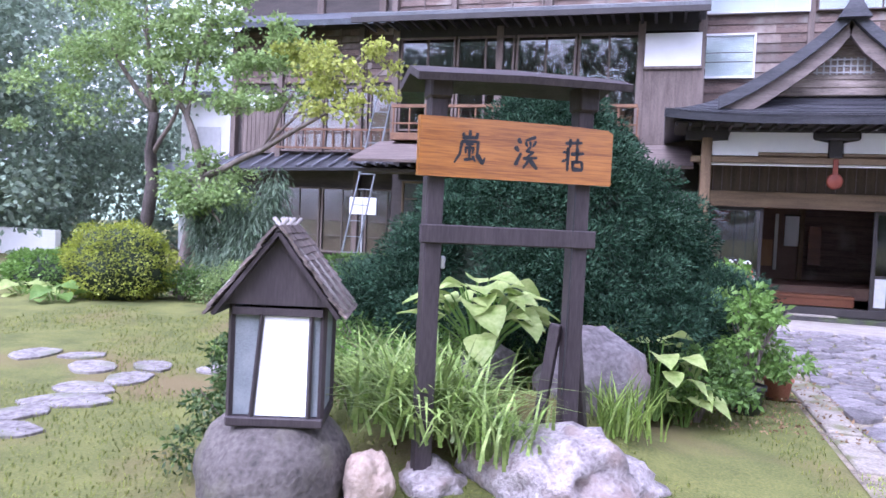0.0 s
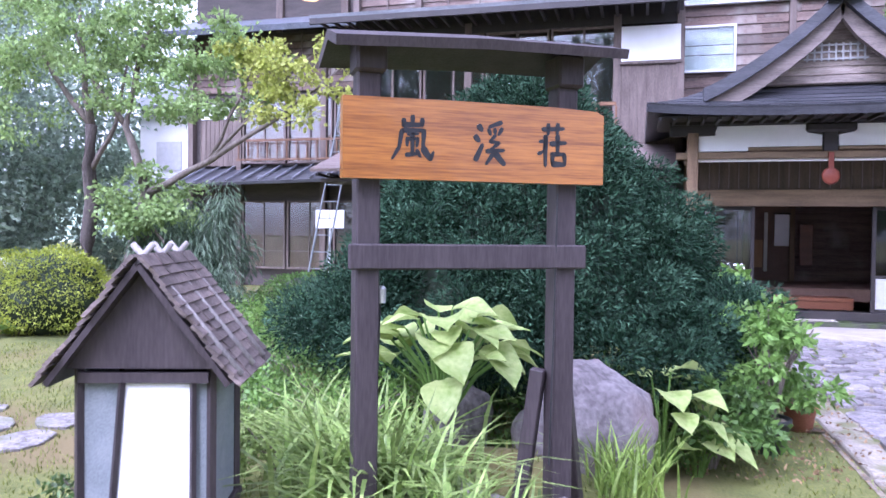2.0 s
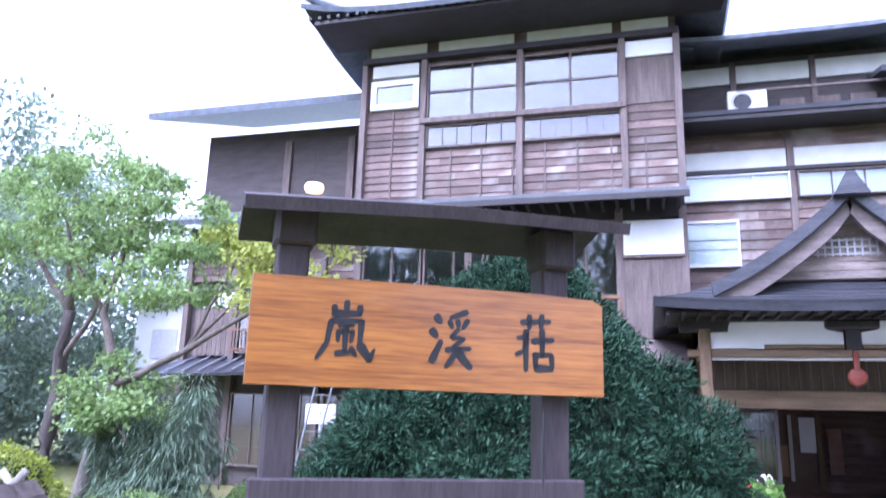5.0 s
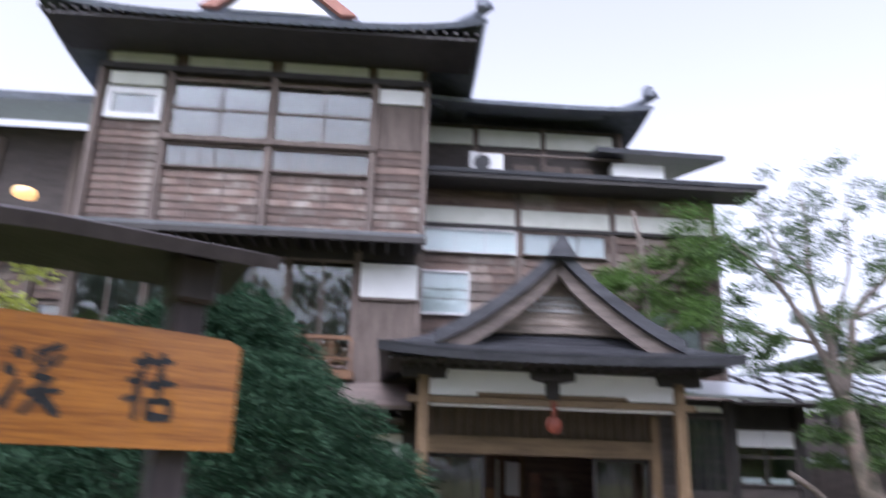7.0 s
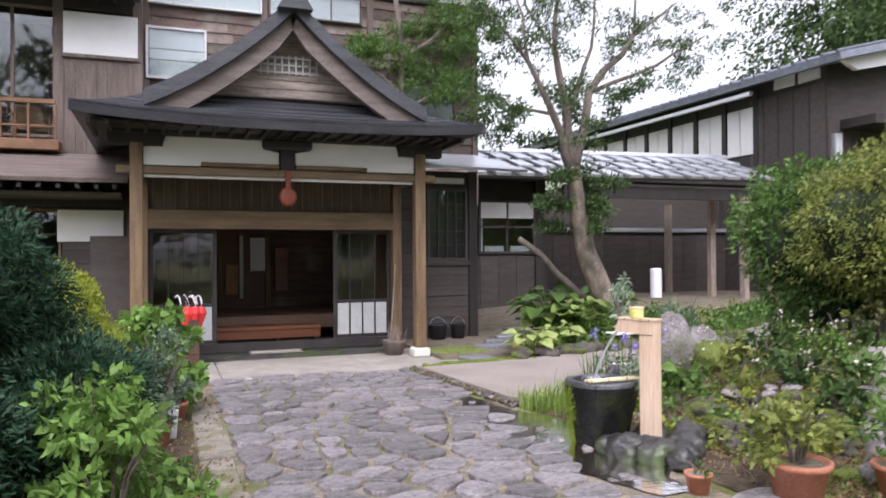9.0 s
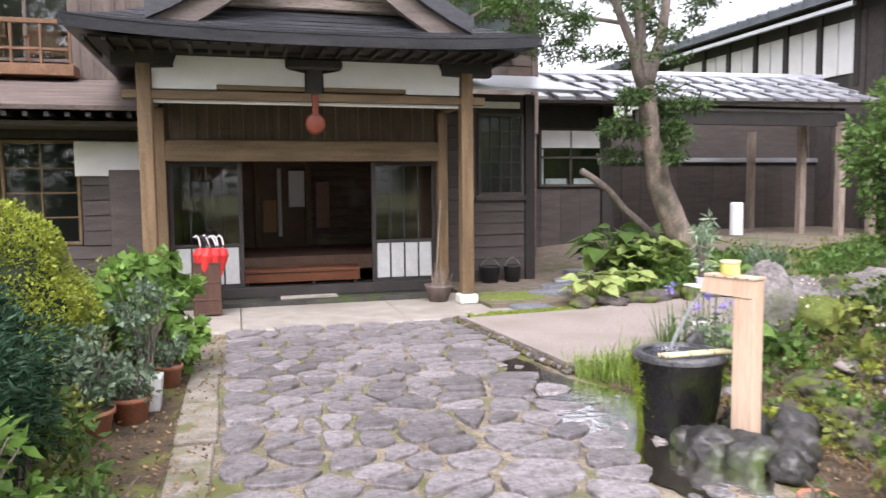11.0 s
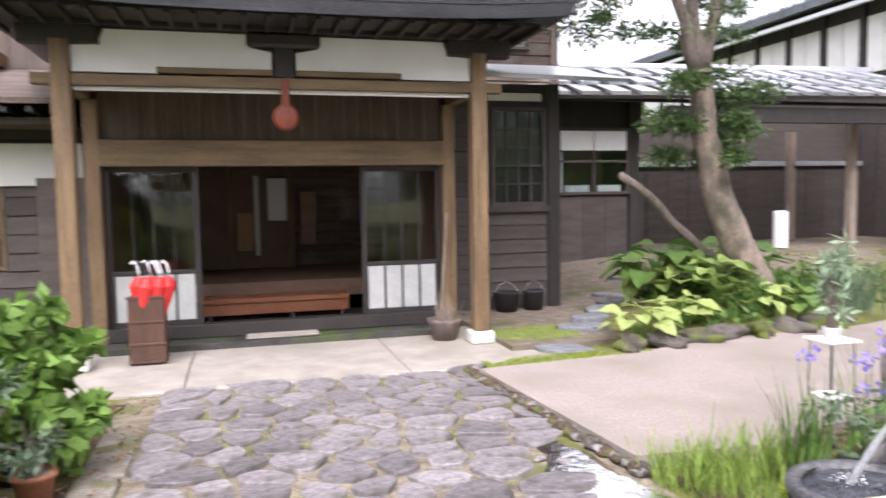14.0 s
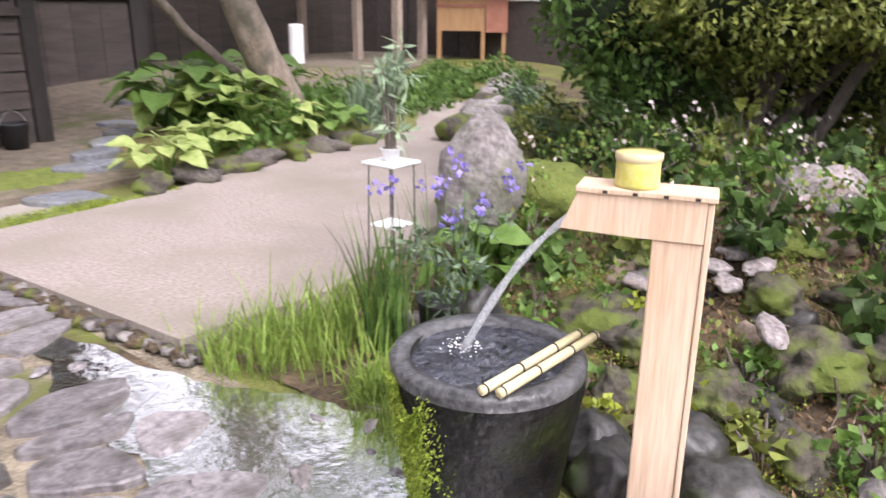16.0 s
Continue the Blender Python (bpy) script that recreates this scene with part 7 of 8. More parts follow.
for k in range(30):
    x, y = rnd.uniform(2.35, 3.9), rnd.uniform(-7.8, -5.4)
    if (x - 1.8) ** 2 + (y + 6.7) ** 2 > 0.22:
        loose_bush((x, y, ground_height(x, y)), 0.11, rnd.uniform(0.1, 0.2), (L_BRIGHT, L_BOX, L_GREEN)[k % 3], "small fresh green seedling among the stones", 0.06, 42, 600 + k, "seedling", "plant", "rockery seedlings", clumps_n=6, lw=0.7, stems=4)


# ---- the name board on its posts ----
BRUSH = {
    0: [((.50, .98), (.50, .80), 1), ((.30, .90), (.30, .78), 1), ((.28, .78), (.72, .80), 1.2), ((.72, .92), (.72, .78), 1), ((.26, .66), (.20, .30), 1), ((.20, .30), (.05, .05), .8),
        ((.28, .66), (.76, .68), 1), ((.76, .68), (.74, .30), 1), ((.74, .30), (.92, .06), 1.5), ((.92, .06), (.98, .22), .8), ((.40, .58), (.62, .60), .7), ((.38, .50), (.38, .34), .8),
        ((.38, .48), (.62, .50), .8), ((.62, .50), (.60, .34), .8), ((.50, .60), (.50, .16), 1), ((.36, .14), (.64, .18), .9), ((.60, .24), (.68, .12), .9)],
    1: [((.16, .86), (.26, .76), 1.3), ((.06, .62), (.18, .52), 1.3), ((.08, .10), (.28, .44), 1.2), ((.84, .96), (.48, .84), 1), ((.46, .78), (.52, .68), .9), ((.64, .80), (.66, .70), .9), ((.86, .82), (.76, .68), .9),
        ((.66, .66), (.50, .52), .8), ((.50, .52), (.78, .50), .8), ((.78, .50), (.52, .34), .8), ((.40, .30), (.92, .34), 1), ((.66, .32), (.40, .02), 1), ((.66, .26), (.94, .02), 1.4)],
    2: [((.18, .86), (.84, .90), 1), ((.36, .98), (.36, .76), 1), ((.66, 1.0), (.64, .78), 1), ((.30, .68), (.24, .40), .9), ((.10, .58), (.26, .60), .8), ((.06, .30), (.26, .38), .8), ((.28, .72), (.28, .04), 1.1),
        ((.44, .54), (.92, .58), 1.1), ((.66, .74), (.66, .30), 1.1), ((.46, .30), (.88, .32), 1), ((.50, .28), (.50, .08), 1), ((.50, .08), (.90, .08), 1.3), ((.88, .30), (.90, .10), 1)],
}


def glyph(parent, index, x, z, w, h):
    """A brushed character as raised tapering strokes on the board's face."""
    for (ax, az), (bx, bz), k in BRUSH[index]:
        bm = bmesh.new()
        a, b = Vector((x + ax * w, -0.0225, z + az * h)), Vector((x + bx * w, -0.0225, z + bz * h))
        d = (b - a).normalized()
        s = Vector((-d.z, 0, d.x))
        w0, w1 = 0.0088 * k, 0.0060 * k
        o = [a - d * 0.004 + s * w0 * 0.7, a + d * 0.006 + s * w0, b + s * w1, b + d * 0.006, b - s * w1, a + d * 0.006 - s * w0, a - d * 0.004 - s * w0 * 0.6]
        f = [bm.verts.new(p) for p in o]
        g = [bm.verts.new(p + Vector((0, 0.005, 0))) for p in o]
        bm.faces.new(f)
        for i in range(len(o)):
            bm.faces.new((f[i], g[i], g[(i + 1) % len(o)], f[(i + 1) % len(o)]))
        bmesh.ops.recalc_face_normals(bm, faces=bm.faces)
        part("brush_stroke", bm, M_INK, parent)


def name_sign():
    t = thing("name_sign", "orange wooden name board on dark posts with a small roof", "sign", at=(-3.99, -11.10, -0.29), rz=33.1)
    t.scale = (1.128, 1.128, 1.14)
    bm = bmesh.new()
    o = [(0, 1.752), (1.0, 1.757), (1.0, 2.015), (0.97, 2.03), (0.8, 2.036), (0.4, 2.034), (0, 2.028)]
    poly_prism(bm, o, -0.02, 0.025)
    b = part("board", bm, M_SIGN, t, "orange grained wooden board")
    for k, x in enumerate((0.165, 0.47, 0.72)):
        glyph(b, k, x, 1.815, 0.16 if k == 0 else 0.13, 0.16)
    for x in (0.06, 0.83):
        box("post", (x, 0.027, 0.2), (x + 0.085, 0.115, 2.24), M_SIGNPOST, t, bevel=0.006)
    box("cross_bar", (0.03, 0.005, 1.44), (0.95, 0.027, 1.53), M_SIGNPOST, t, bevel=0.006)
    for m, n in ((0.10, 0.028), (0.87, 0.028)):
        box("collar", (m - 0.05, 0.0, 2.12), (m + 0.06, 0.13, 2.24), M_SIGNPOST, t, bevel=0.01)
    bm = grid_sheet(bmesh.new(), [[(-0.04, -0.11, 2.205), (0.5, -0.12, 2.235), (1.05, -0.11, 2.25)], [(-0.04, 0.07, 2.265), (0.5, 0.07, 2.295), (1.05, 0.07, 2.305)], [(-0.04, 0.27, 2.205), (0.5, 0.27, 2.235), (1.05, 0.27, 2.245)]], 0.035)
    part("roof_board", bm, M_SIGNPOST, t, "dark plank roof over the board")
    for a, b2, r in (((0.80, 0.10, 1.05), (0.73, 0.16, 0.35), 0.028), ((0.90, 0.09, 1.0), (1.08, 0.28, 0.35), 0.03)):
        v = Vector(b2) - Vector(a)
        m = Matrix.Translation(a) @ v.to_track_quat("Z", "Y").to_matrix().to_4x4()
        part("brace", add_box(bmesh.new(), (-r, -r, 0), (r, r, v.length), m, 0.004), M_SIGNPOST, t)
    bm = lathe_into(bmesh.new(), [(0.018, 0), (0.02, 0.05), (0.012, 0.06)], 10)
    bmesh.ops.transform(bm, matrix=pose(0.16, 0.07, 1.32), verts=bm.verts)
    part("lamp_socket", bm, M_STEEL, t)
    part("cable", tube_into(bmesh.new(), [(0.16, 0.075, 1.34), (0.152, 0.09, 1.0), (0.155, 0.09, 0.5)], [0.004] * 3, 5), M_POTB, t)
    part("cable", tube_into(bmesh.new(), [(0.82, 0.0, 1.72), (0.822, 0.02, 1.2), (0.81, 0.02, 0.7)], [0.004] * 3, 5), M_POTB, t)


name_sign()


def garden_lantern():
    rock("lantern_stone", (-4.63, -11.33, 0.10), (0.48, 0.40, 0.40), M_ROCKD, "broad smooth grey stone under the lantern", 33, 0.07, group="", flat=0.335)
    t = thing("garden_lantern", "dark wooden house-shaped lantern with white paper panels", "lantern", at=(-4.585, -11.36, 0.42), rz=18)
    t.scale = (1.0, 1.12, 1.03)
    box("base", (-0.24, -0.2, 0), (0.24, 0.22, 0.045), M_SIGNPOST, t)
    bm = bmesh.new()
    w0, w1, d0, d1, h = 0.225, 0.19, 0.17, 0.15, 0.56
    for sx in (-1, 1):
        for sy in (-1, 1):
            part("corner_post", tube_into(bmesh.new(), [(sx * w0, sy * d0, 0.04), (sx * w0, sy * d0, 0.04 + h)], [0.017, 0.017], 4), M_SIGNPOST, t)
    front = poly_prism(bmesh.new(), [(-0.10, 0.05), (0.155, 0.05), (0.155, 0.53), (-0.065, 0.53)], -0.178, -0.172)
    part("paper_panel", front, M_LANT, t, "white paper panel on the front")
    part("front_screen", add_box(bmesh.new(), (-0.21, -0.168, 0.05), (0.21, -0.162, 0.56)), M_NET, t)
    part("side_panel", add_box(bmesh.new(), (0.219, -0.14, 0.05), (0.225, 0.14, 0.58)), M_NET, t, "grey-green side screen")
    part("side_panel", add_box(bmesh.new(), (-0.225, -0.14, 0.05), (-0.219, 0.14, 0.58)), M_NET, t, "grey-green side screen")
    part("back_panel", add_box(bmesh.new(), (-0.21, 0.162, 0.05), (0.21, 0.168, 0.58)), M_SIGNPOST, t)
    for a, b in (((-0.115, 0.04), (-0.075, 0.545)), ((0.166, 0.04), (0.166, 0.545))):
        part("front_bar", tube_into(bmesh.new(), [(a[0], -0.185, a[1]), (b[0], -0.185, b[1])], [0.012, 0.012], 4), M_SIGNPOST, t)
    part("top_bar", add_box(bmesh.new(), (-0.22, -0.195, 0.535), (0.22, -0.17, 0.57)), M_SIGNPOST, t)
    gable = [(-0.255, 0.585), (0.255, 0.585), (0.0, 0.91)]
    part("gable", poly_prism(bmesh.new(), gable, -0.2, -0.17), M_SIGNPOST, t, "dark gable board")
    part("gable", poly_prism(bmesh.new(), gable, 0.17, 0.2), M_SIGNPOST, t, "dark gable board")
    rnd = random.Random(7)
    for s in (-1, 1):
        rows = [[(s * 0.01, -0.25, 0.935), (s * 0.01, 0.25, 0.935)], [(s * 0.31, -0.25, 0.545), (s * 0.31, 0.25, 0.545)]]
        part("roof_slope", grid_sheet(bmesh.new(), rows, 0.02), M_SIGNPOST, t)
        for k in range(13):
            v = k / 12
            x, z = s * (0.325 - 0.3 * v), 0.545 + 0.385 * v
            n = 4
            for j in range(n):
                y0 = -0.26 + j * 0.13 + rnd.uniform(-0.015, 0.015)
                m = pose(x, y0 + 0.068, z + 0.014, 0, s * 44 + rnd.uniform(-4, 4), rnd.uniform(-4, 4))
                part("bark_shingle", add_box(bmesh.new(), (-0.026, -0.068, -0.006), (0.026, 0.068, 0.007), m), M_SHINGLE, t)
        for y in (-0.2, -0.02, 0.16):
            a, b = (s * 0.335, y, 0.565), (-s * 0.03, y, 0.565 + 0.365 * 1.3 * 0.9)
            part("roof_pole", tube_into(bmesh.new(), [a, (s * 0.16, y, 0.775), (-s * 0.035, y, 1.0)], [0.012, 0.0115, 0.011], 7), M_POLE, t, "bare pale roof pole", True)


garden_lantern()


# ---- water tub with its wooden spout ----
def water_tub():
    t = thing("water_tub", "wet black round stone tub brimming with water", "tub", at=(1.753, -6.552, 0.0))
    bm = lathe_into(bmesh.new(), [(0.215, 0.0), (0.235, 0.06), (0.26, 0.24), (0.285, 0.44), (0.292, 0.50), (0.286, 0.528), (0.235, 0.53), (0.225, 0.50), (0.21, 0.3)], 40)
    for v in bm.verts:
        d = 1 + 0.05 * noise.fractal(v.co * 7, 0.9, 2.0, 4) * (1 if v.co.z < 0.5 else 0.3)
        v.co.x *= d
        v.co.y *= d
    part("bowl", bm, M_TUB, t, "", True)
    part("rim", lathe_into(bmesh.new(), [(0.294, 0.495), (0.297, 0.520), (0.288, 0.536), (0.262, 0.540), (0.236, 0.534), (0.228, 0.515)], 40, False), M_RIM, t, "worn grey rim", True)
    bm = bmesh.new()
    rows = []
    for i in range(15):
        r = 0.234 * i / 14
        rows.append([(r * math.cos(k * math.tau / 30), r * math.sin(k * math.tau / 30), 0.516 + 0.010 * math.sin(r * 80 + 0.6 * math.sin(k)) * (1 - i / 15) + 0.003 * math.sin(k * 2.1 + i * 1.7)) for k in range(31)])
    grid_sheet(bm, rows)
    part("water", bm, M_TUBWATER, t, "rippling clear water", True)
    d = thing("bamboo_dipper_rest", "two pale bamboo sticks laid across the tub rim", "bamboo")
    for off in (0.0, 0.045):
        a, b = Vector((1.51 + off * 0.4, -6.70 - off, 0.556)), Vector((1.99 + off * 0.4, -6.73 - off, 0.562))
        part("stick", tube_into(bmesh.new(), [a, a.lerp(b, 0.33), a.lerp(b, 0.66), b], [0.0145, 0.014, 0.014, 0.0135], 10), M_BAMBOO, d, "", True)
        for u in (0.02, 0.35, 0.7, 0.97):
            part("joint_ring", tube_into(bmesh.new(), [a.lerp(b, u), a.lerp(b, u + 0.012)], [0.0162, 0.0162], 10), M_DARK, d)


water_tub()
rng = np.random.default_rng(153)
x = rng.uniform(1.66, 3.4, 7000)
pts = np.stack([x, -2.46 + 0.075 * (x - 1.7) + rng.uniform(0, 0.27, 7000), 0.085 + rng.uniform(-0.02, 0.012, 7000)], 1)
pts = pts[[noise.noise(Vector((p[0] * 3.5, p[1] * 6, 4))) > -0.1 for p in pts]]
quads_mesh("fronds", leaf_quads(rng, pts, np.tile([[0.0, 0.0, 0.6]], (len(pts), 1)), 0.02, 0.008, 0.6, 0.8), L_MOSS, t_m)
tub_moss = tagged(new("tub_moss"), "bright wet moss hanging on the tub's flank", "moss", "", "stuff")
rng = np.random.default_rng(152)
ang = rng.normal(2.72, 0.20, 13000)
zz = rng.uniform(0.0, 1.0, 13000) * 0.49
keep = np.array([noise.noise(Vector((a * 3, z * 5, 2))) > -0.16 + 0.3 * max(0, z - 0.3) for a, z in zip(ang, zz)])
ang, zz = ang[keep], zz[keep]
rad = 0.222 + 0.066 * zz / 0.5 + rng.uniform(0.0, 0.03, len(ang)) * rng.uniform(0.3, 1.0, len(ang))
pts = np.stack([1.753 + rad * np.cos(ang), -6.552 + rad * np.sin(ang), zz + 0.02], 1)
quads_mesh("moss", leaf_quads(rng, pts, np.stack([np.cos(ang), np.sin(ang), 0 * ang], 1), 0.014, 0.006, 0.9, 0.8), L_MOSS, tub_moss)


def plant_stand(at):
    t = thing("plant_stand", "white wire plant stand at the edge of the garden path", "plant stand", at=at)
    h, w = 0.62, 0.085
    for sx in (-1, 1):
        for sy in (-1, 1):
            part("leg", tube_into(bmesh.new(), [(sx * w * 1.1, sy * w * 1.1, 0), (sx * w, sy * w, h)], [0.004, 0.004], 6), M_POTB, t)
    box("tray", (-w - 0.03, -w - 0.03, h), (w + 0.03, w + 0.03, h + 0.018), M_WHITE, t, "white tray")
    box("shelf", (-w, -w, 0.28), (w, w, 0.292), M_WHITE, t, "white lower shelf")
    loose_bush((at[0], at[1], at[2] + h + 0.018), 0.13, 0.58, L_SAGE, "tall pale-leaved plant in a small pot on the stand", 0.10, 200, 701, "potted_plant", "potted plant", "", pot=(0.055, 0.07, M_WHITE, False), lw=0.24, stems=6, clumps_n=16)


plant_stand((2.98, -5.05, 0.10))


def water_spout():
    t = thing("water_spout", "fresh cedar post with a box spout pouring water", "fountain", at=(1.888, -7.026, 0.0), rz=-72)
    box("post", (-0.05, -0.045, -0.05), (0.075, 0.045, 0.955), M_NEWWOOD, t, bevel=0.004)
    box("post_edge", (0.076, -0.050, -0.05), (0.092, 0.050, 1.06), M_NEWWOOD, t, bevel=0.003)
    o = [(-0.285, 0.962), (-0.245, 1.062), (0.075, 1.062), (0.075, 0.956), (-0.1, 0.956)]
    part("spout_box", poly_prism(bmesh.new(), o, -0.052, 0.052), M_NEWWOOD, t, "box shaped wooden spout")
    box("lid", (-0.25, -0.060, 1.063), (0.098, 0.060, 1.080), M_NEWWOOD, t, bevel=0.003)
    for k in range(4):
        part("nail", add_box(bmesh.new(), (-0.18 + k * 0.075, -0.0625, 1.066), (-0.168 + k * 0.075, -0.060, 1.074)), M_DARK, t)
    s = thing("water_jet", "clear thin jet of water from the wooden spout", "water")
    a = Matrix.LocRotScale((1.888, -7.026, 0), Euler((0, 0, radians(-72))), None) @ Vector((-0.27, 0, 0.985))
    e = Vector((1.74, -6.47, 0.52))
    rows = [(a + (e - a) * (k / 9) + Vector((0, 0, 0.05 * math.sin(math.pi * k / 9) * 1.0))) for k in range(10)]
    part("jet", tube_into(bmesh.new(), rows, [0.009 + 0.0006 * k + 0.002 * math.sin(2.2 * k) for k in range(10)], 8), M_STREAM, s, "", True)
    rng = np.random.default_rng(8)
    bm = bmesh.new()
    for k in range(90):
        x, y = rng.normal(0, 0.03, 2)
        bmesh.ops.create_icosphere(bm, subdivisions=1, radius=rng.uniform(0.0012, 0.0034), matrix=Matrix.Translation((e.x + x, e.y + y, 0.522 + rng.uniform(0, 0.03))))
    tagged(part("splash", bm, M_PAPER, s, "white splash where the jet lands"), kind="stuff")
    c = thing("yellow_cup", "yellow plastic cup upturned on the spout", "cup", at=(1.852, -6.93, 1.081))
    part("body", lathe_into(bmesh.new(), [(0.056, 0), (0.057, 0.01), (0.056, 0.05), (0.057, 0.080), (0.052, 0.086), (0.02, 0.087)], 24), M_YELLOW, c, "", True)
    part("rim", lathe_into(bmesh.new(), [(0.057, 0.066), (0.060, 0.072), (0.060, 0.086), (0.054, 0.089)], 24, False), M_BAMBOO, c, "", True)


water_spout()


# ---- porch things ----
def umbrella_stand():
    t = thing("umbrella_stand", "red-brown wooden umbrella stand beside the entrance", "umbrella stand", at=(-1.40, -0.87, 0.03))
    for a, b in (((-0.17, -0.15), (0.17, -0.13)), ((-0.17, 0.13), (0.17, 0.15)), ((-0.17, -0.13), (-0.15, 0.13)), ((0.15, -0.13), (0.17, 0.13))):
        box("side", (*a, 0.05), (*b, 0.68), M_STANDW, t)
    box("bottom", (-0.17, -0.15, 0.02), (0.17, 0.15, 0.05), M_STANDW, t)
    for z in (0.2, 0.42, 0.66):
        box("band", (-0.18, -0.16, z), (0.18, -0.15, z + 0.03), M_STANDW, t)
    rnd = random.Random(3)
    for k in range(9):
        u = thing("umbrella", "folded red umbrella with a curved handle" if k % 2 else "folded red umbrella with a white handle", "umbrella", "umbrellas in the stand", (-1.40 + rnd.uniform(-0.1, 0.1), -0.87 + rnd.uniform(-0.09, 0.09), 0.09))
        x, y = rnd.uniform(-0.12, 0.16), rnd.uniform(-0.05, 0.05)
        part("canopy", tube_into(bmesh.new(), [(0, 0, 0.12), (x * 0.4, y * 0.4, 0.45), (x * 0.8, y * 0.8, 0.72), (x, y, 0.80)], [0.012, 0.04, 0.09, 0.04], 9), M_RED, u)
        part("shaft", tube_into(bmesh.new(), [(0, 0, 0), (x, y, 0.88)], [0.005, 0.005], 6), M_STEEL, u)
        hx = rnd.uniform(-0.05, 0.0)
        part("handle", tube_into(bmesh.new(), [(x, y, 0.84), (x + hx, y, 0.93), (x + hx - 0.03, y, 0.965), (x + hx - 0.06, y, 0.94)], [0.011, 0.012, 0.012, 0.01], 7), M_WHITE if k % 2 == 0 else M_POTB, u)


umbrella_stand()
for k, (x, s) in enumerate(((2.97, 0.17), (3.37, 0.14))):
    t = thing("black_bucket", "black plastic bucket by the boarded wall", "bucket", "buckets by the wall", (x, 0.64, 0.08))
    part("body", lathe_into(bmesh.new(), [(s * 0.8, 0), (s, 0.24), (s * 1.06, 0.25), (s * 1.06, 0.27), (s * 0.95, 0.27), (s * 0.9, 0.2)], 22), M_POTB, t, "", True)
    part("handle", tube_into(bmesh.new(), [(-s, 0, 0.26), (-s * 0.6, 0, 0.36), (0, 0, 0.4), (s * 0.6, 0, 0.36), (s, 0, 0.26)], [0.005] * 5, 5), M_STEEL, t)
t = thing("plant_basket", "brown basket with dry plants beside the porch post", "basket", at=(1.72, -0.72, 0.03))
part("bowl", lathe_into(bmesh.new(), [(0.13, 0), (0.19, 0.2), (0.2, 0.24), (0.17, 0.22)], 18), M_SLAT, t, "", True)
rng = np.random.default_rng(4)
r = rng.normal(0, 0.06, (60, 3))
r[:, 2] = 0.18
tagged(blades(t, "dry_stalk_tuft", M_BARKL, rng, r, 0.35, 0.008, 0.4), kind="stuff")
t = thing("broom", "thin wooden pole leaning at the porch post", "pole")
part("handle", tube_into(bmesh.new(), [(1.78, -0.3, 0.05), (1.93, -0.12, 1.45)], [0.012, 0.012], 7), M_BARKL, t)
t = thing("round_lamp", "warm glowing round lamp in the upper gallery", "lamp", at=(-11.03, 3.6, 7.45))
glow = bpy.data.materials.new("lamp_glow")
glow.use_nodes = True
gp = glow.node_tree.nodes["Principled BSDF"]
gp.inputs["Base Color"].default_value, gp.inputs["Emission Color"].default_value, gp.inputs["Emission Strength"].default_value = (1, 0.75, 0.4, 1), (1, 0.55, 0.16, 1), 0.9
part("shade", lathe_into(bmesh.new(), [(0.05, 0.2), (0.22, 0.15), (0.26, 0.05), (0.22, -0.05), (0.05, -0.08)], 20), glow, t, "", True)
part("rod", tube_into(bmesh.new(), [(0, 0, 0.2), (0, 0, 1.0)], [0.015, 0.015], 6), M_DARK, t)

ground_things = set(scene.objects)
# ---- the wing far left, with its ladder ----
wing = setting("wall_wing_left", "brown timber wing with veranda windows", "wall")
box("core", (-15, 4.6, 0), (-9.2, 9, 6.6), M_DARKB, wing)
boards(wing, -15, -9.2, 5.0, 6.5, 4.55, 0.2, M_CLAP, 0.03, 0.8)
vboards(wing, -14.7, -13.6, 3.1, 4.3, 4.5, 0.14, M_SLAT)
box("white_panel", (-14.7, 4.45, 4.32), (-13.6, 4.5, 4.7), M_PLASTER, wing)
for x in (-15, -13.5, -11.0, -9.5):
    box("pillar", (x - 0.08, 4.4, 0), (x + 0.08, 4.6, 6.5), M_SLAT, wing)
for k in range(3):
    window("window_wing_low_%d" % (k + 1), -13.4 + k * 1.35, -12.1 + k * 1.35, 0.45, 2.2, 4.5, 2, 4, "latticed veranda window of the wing", M_SLAT, M_INWALL, 0.02)
    window("window_wing_high_%d" % (k + 1), -13.4 + k * 1.35, -12.1 + k * 1.35, 3.15, 4.9, 4.5, 2, 1, "upper veranda window of the wing", M_SLAT, M_INWALL, 0.04)
sheet_roof("wing_lower_roof", [[(-15.3, 3.3, 2.55), (-9.2, 3.3, 2.7)], [(-15.0, 4.6, 3.05), (-9.2, 4.6, 3.12)]], M_ROOF, "dark ribbed metal roof of the wing", 0.07)
ribs = setting("wing_roof_ribs", "ribs of the dark metal roof", "roof")
for k in range(13):
    x = -15.1 + k * 0.47
    part("rib", tube_into(bmesh.new(), [(x, 3.3, 2.60 + 0.011 * k), (x, 4.55, 3.08 + 0.006 * k)], [0.03, 0.03], 5), M_ROOFG, ribs)
wr = thing("wing_rail", "pale wooden veranda railing of the wing", "railing")
box("top_rail", (-13.4, 4.1, 3.68), (-9.6, 4.16, 3.74), M_RAILW, wr)
box("low_rail", (-13.4, 4.1, 3.2), (-9.6, 4.16, 3.25), M_RAILW, wr)
for k in range(14):
    box("baluster", (-13.35 + k * 0.285, 4.11, 3.25), (-13.32 + k * 0.285, 4.15, 3.68), M_RAILW, wr, bevel=0)
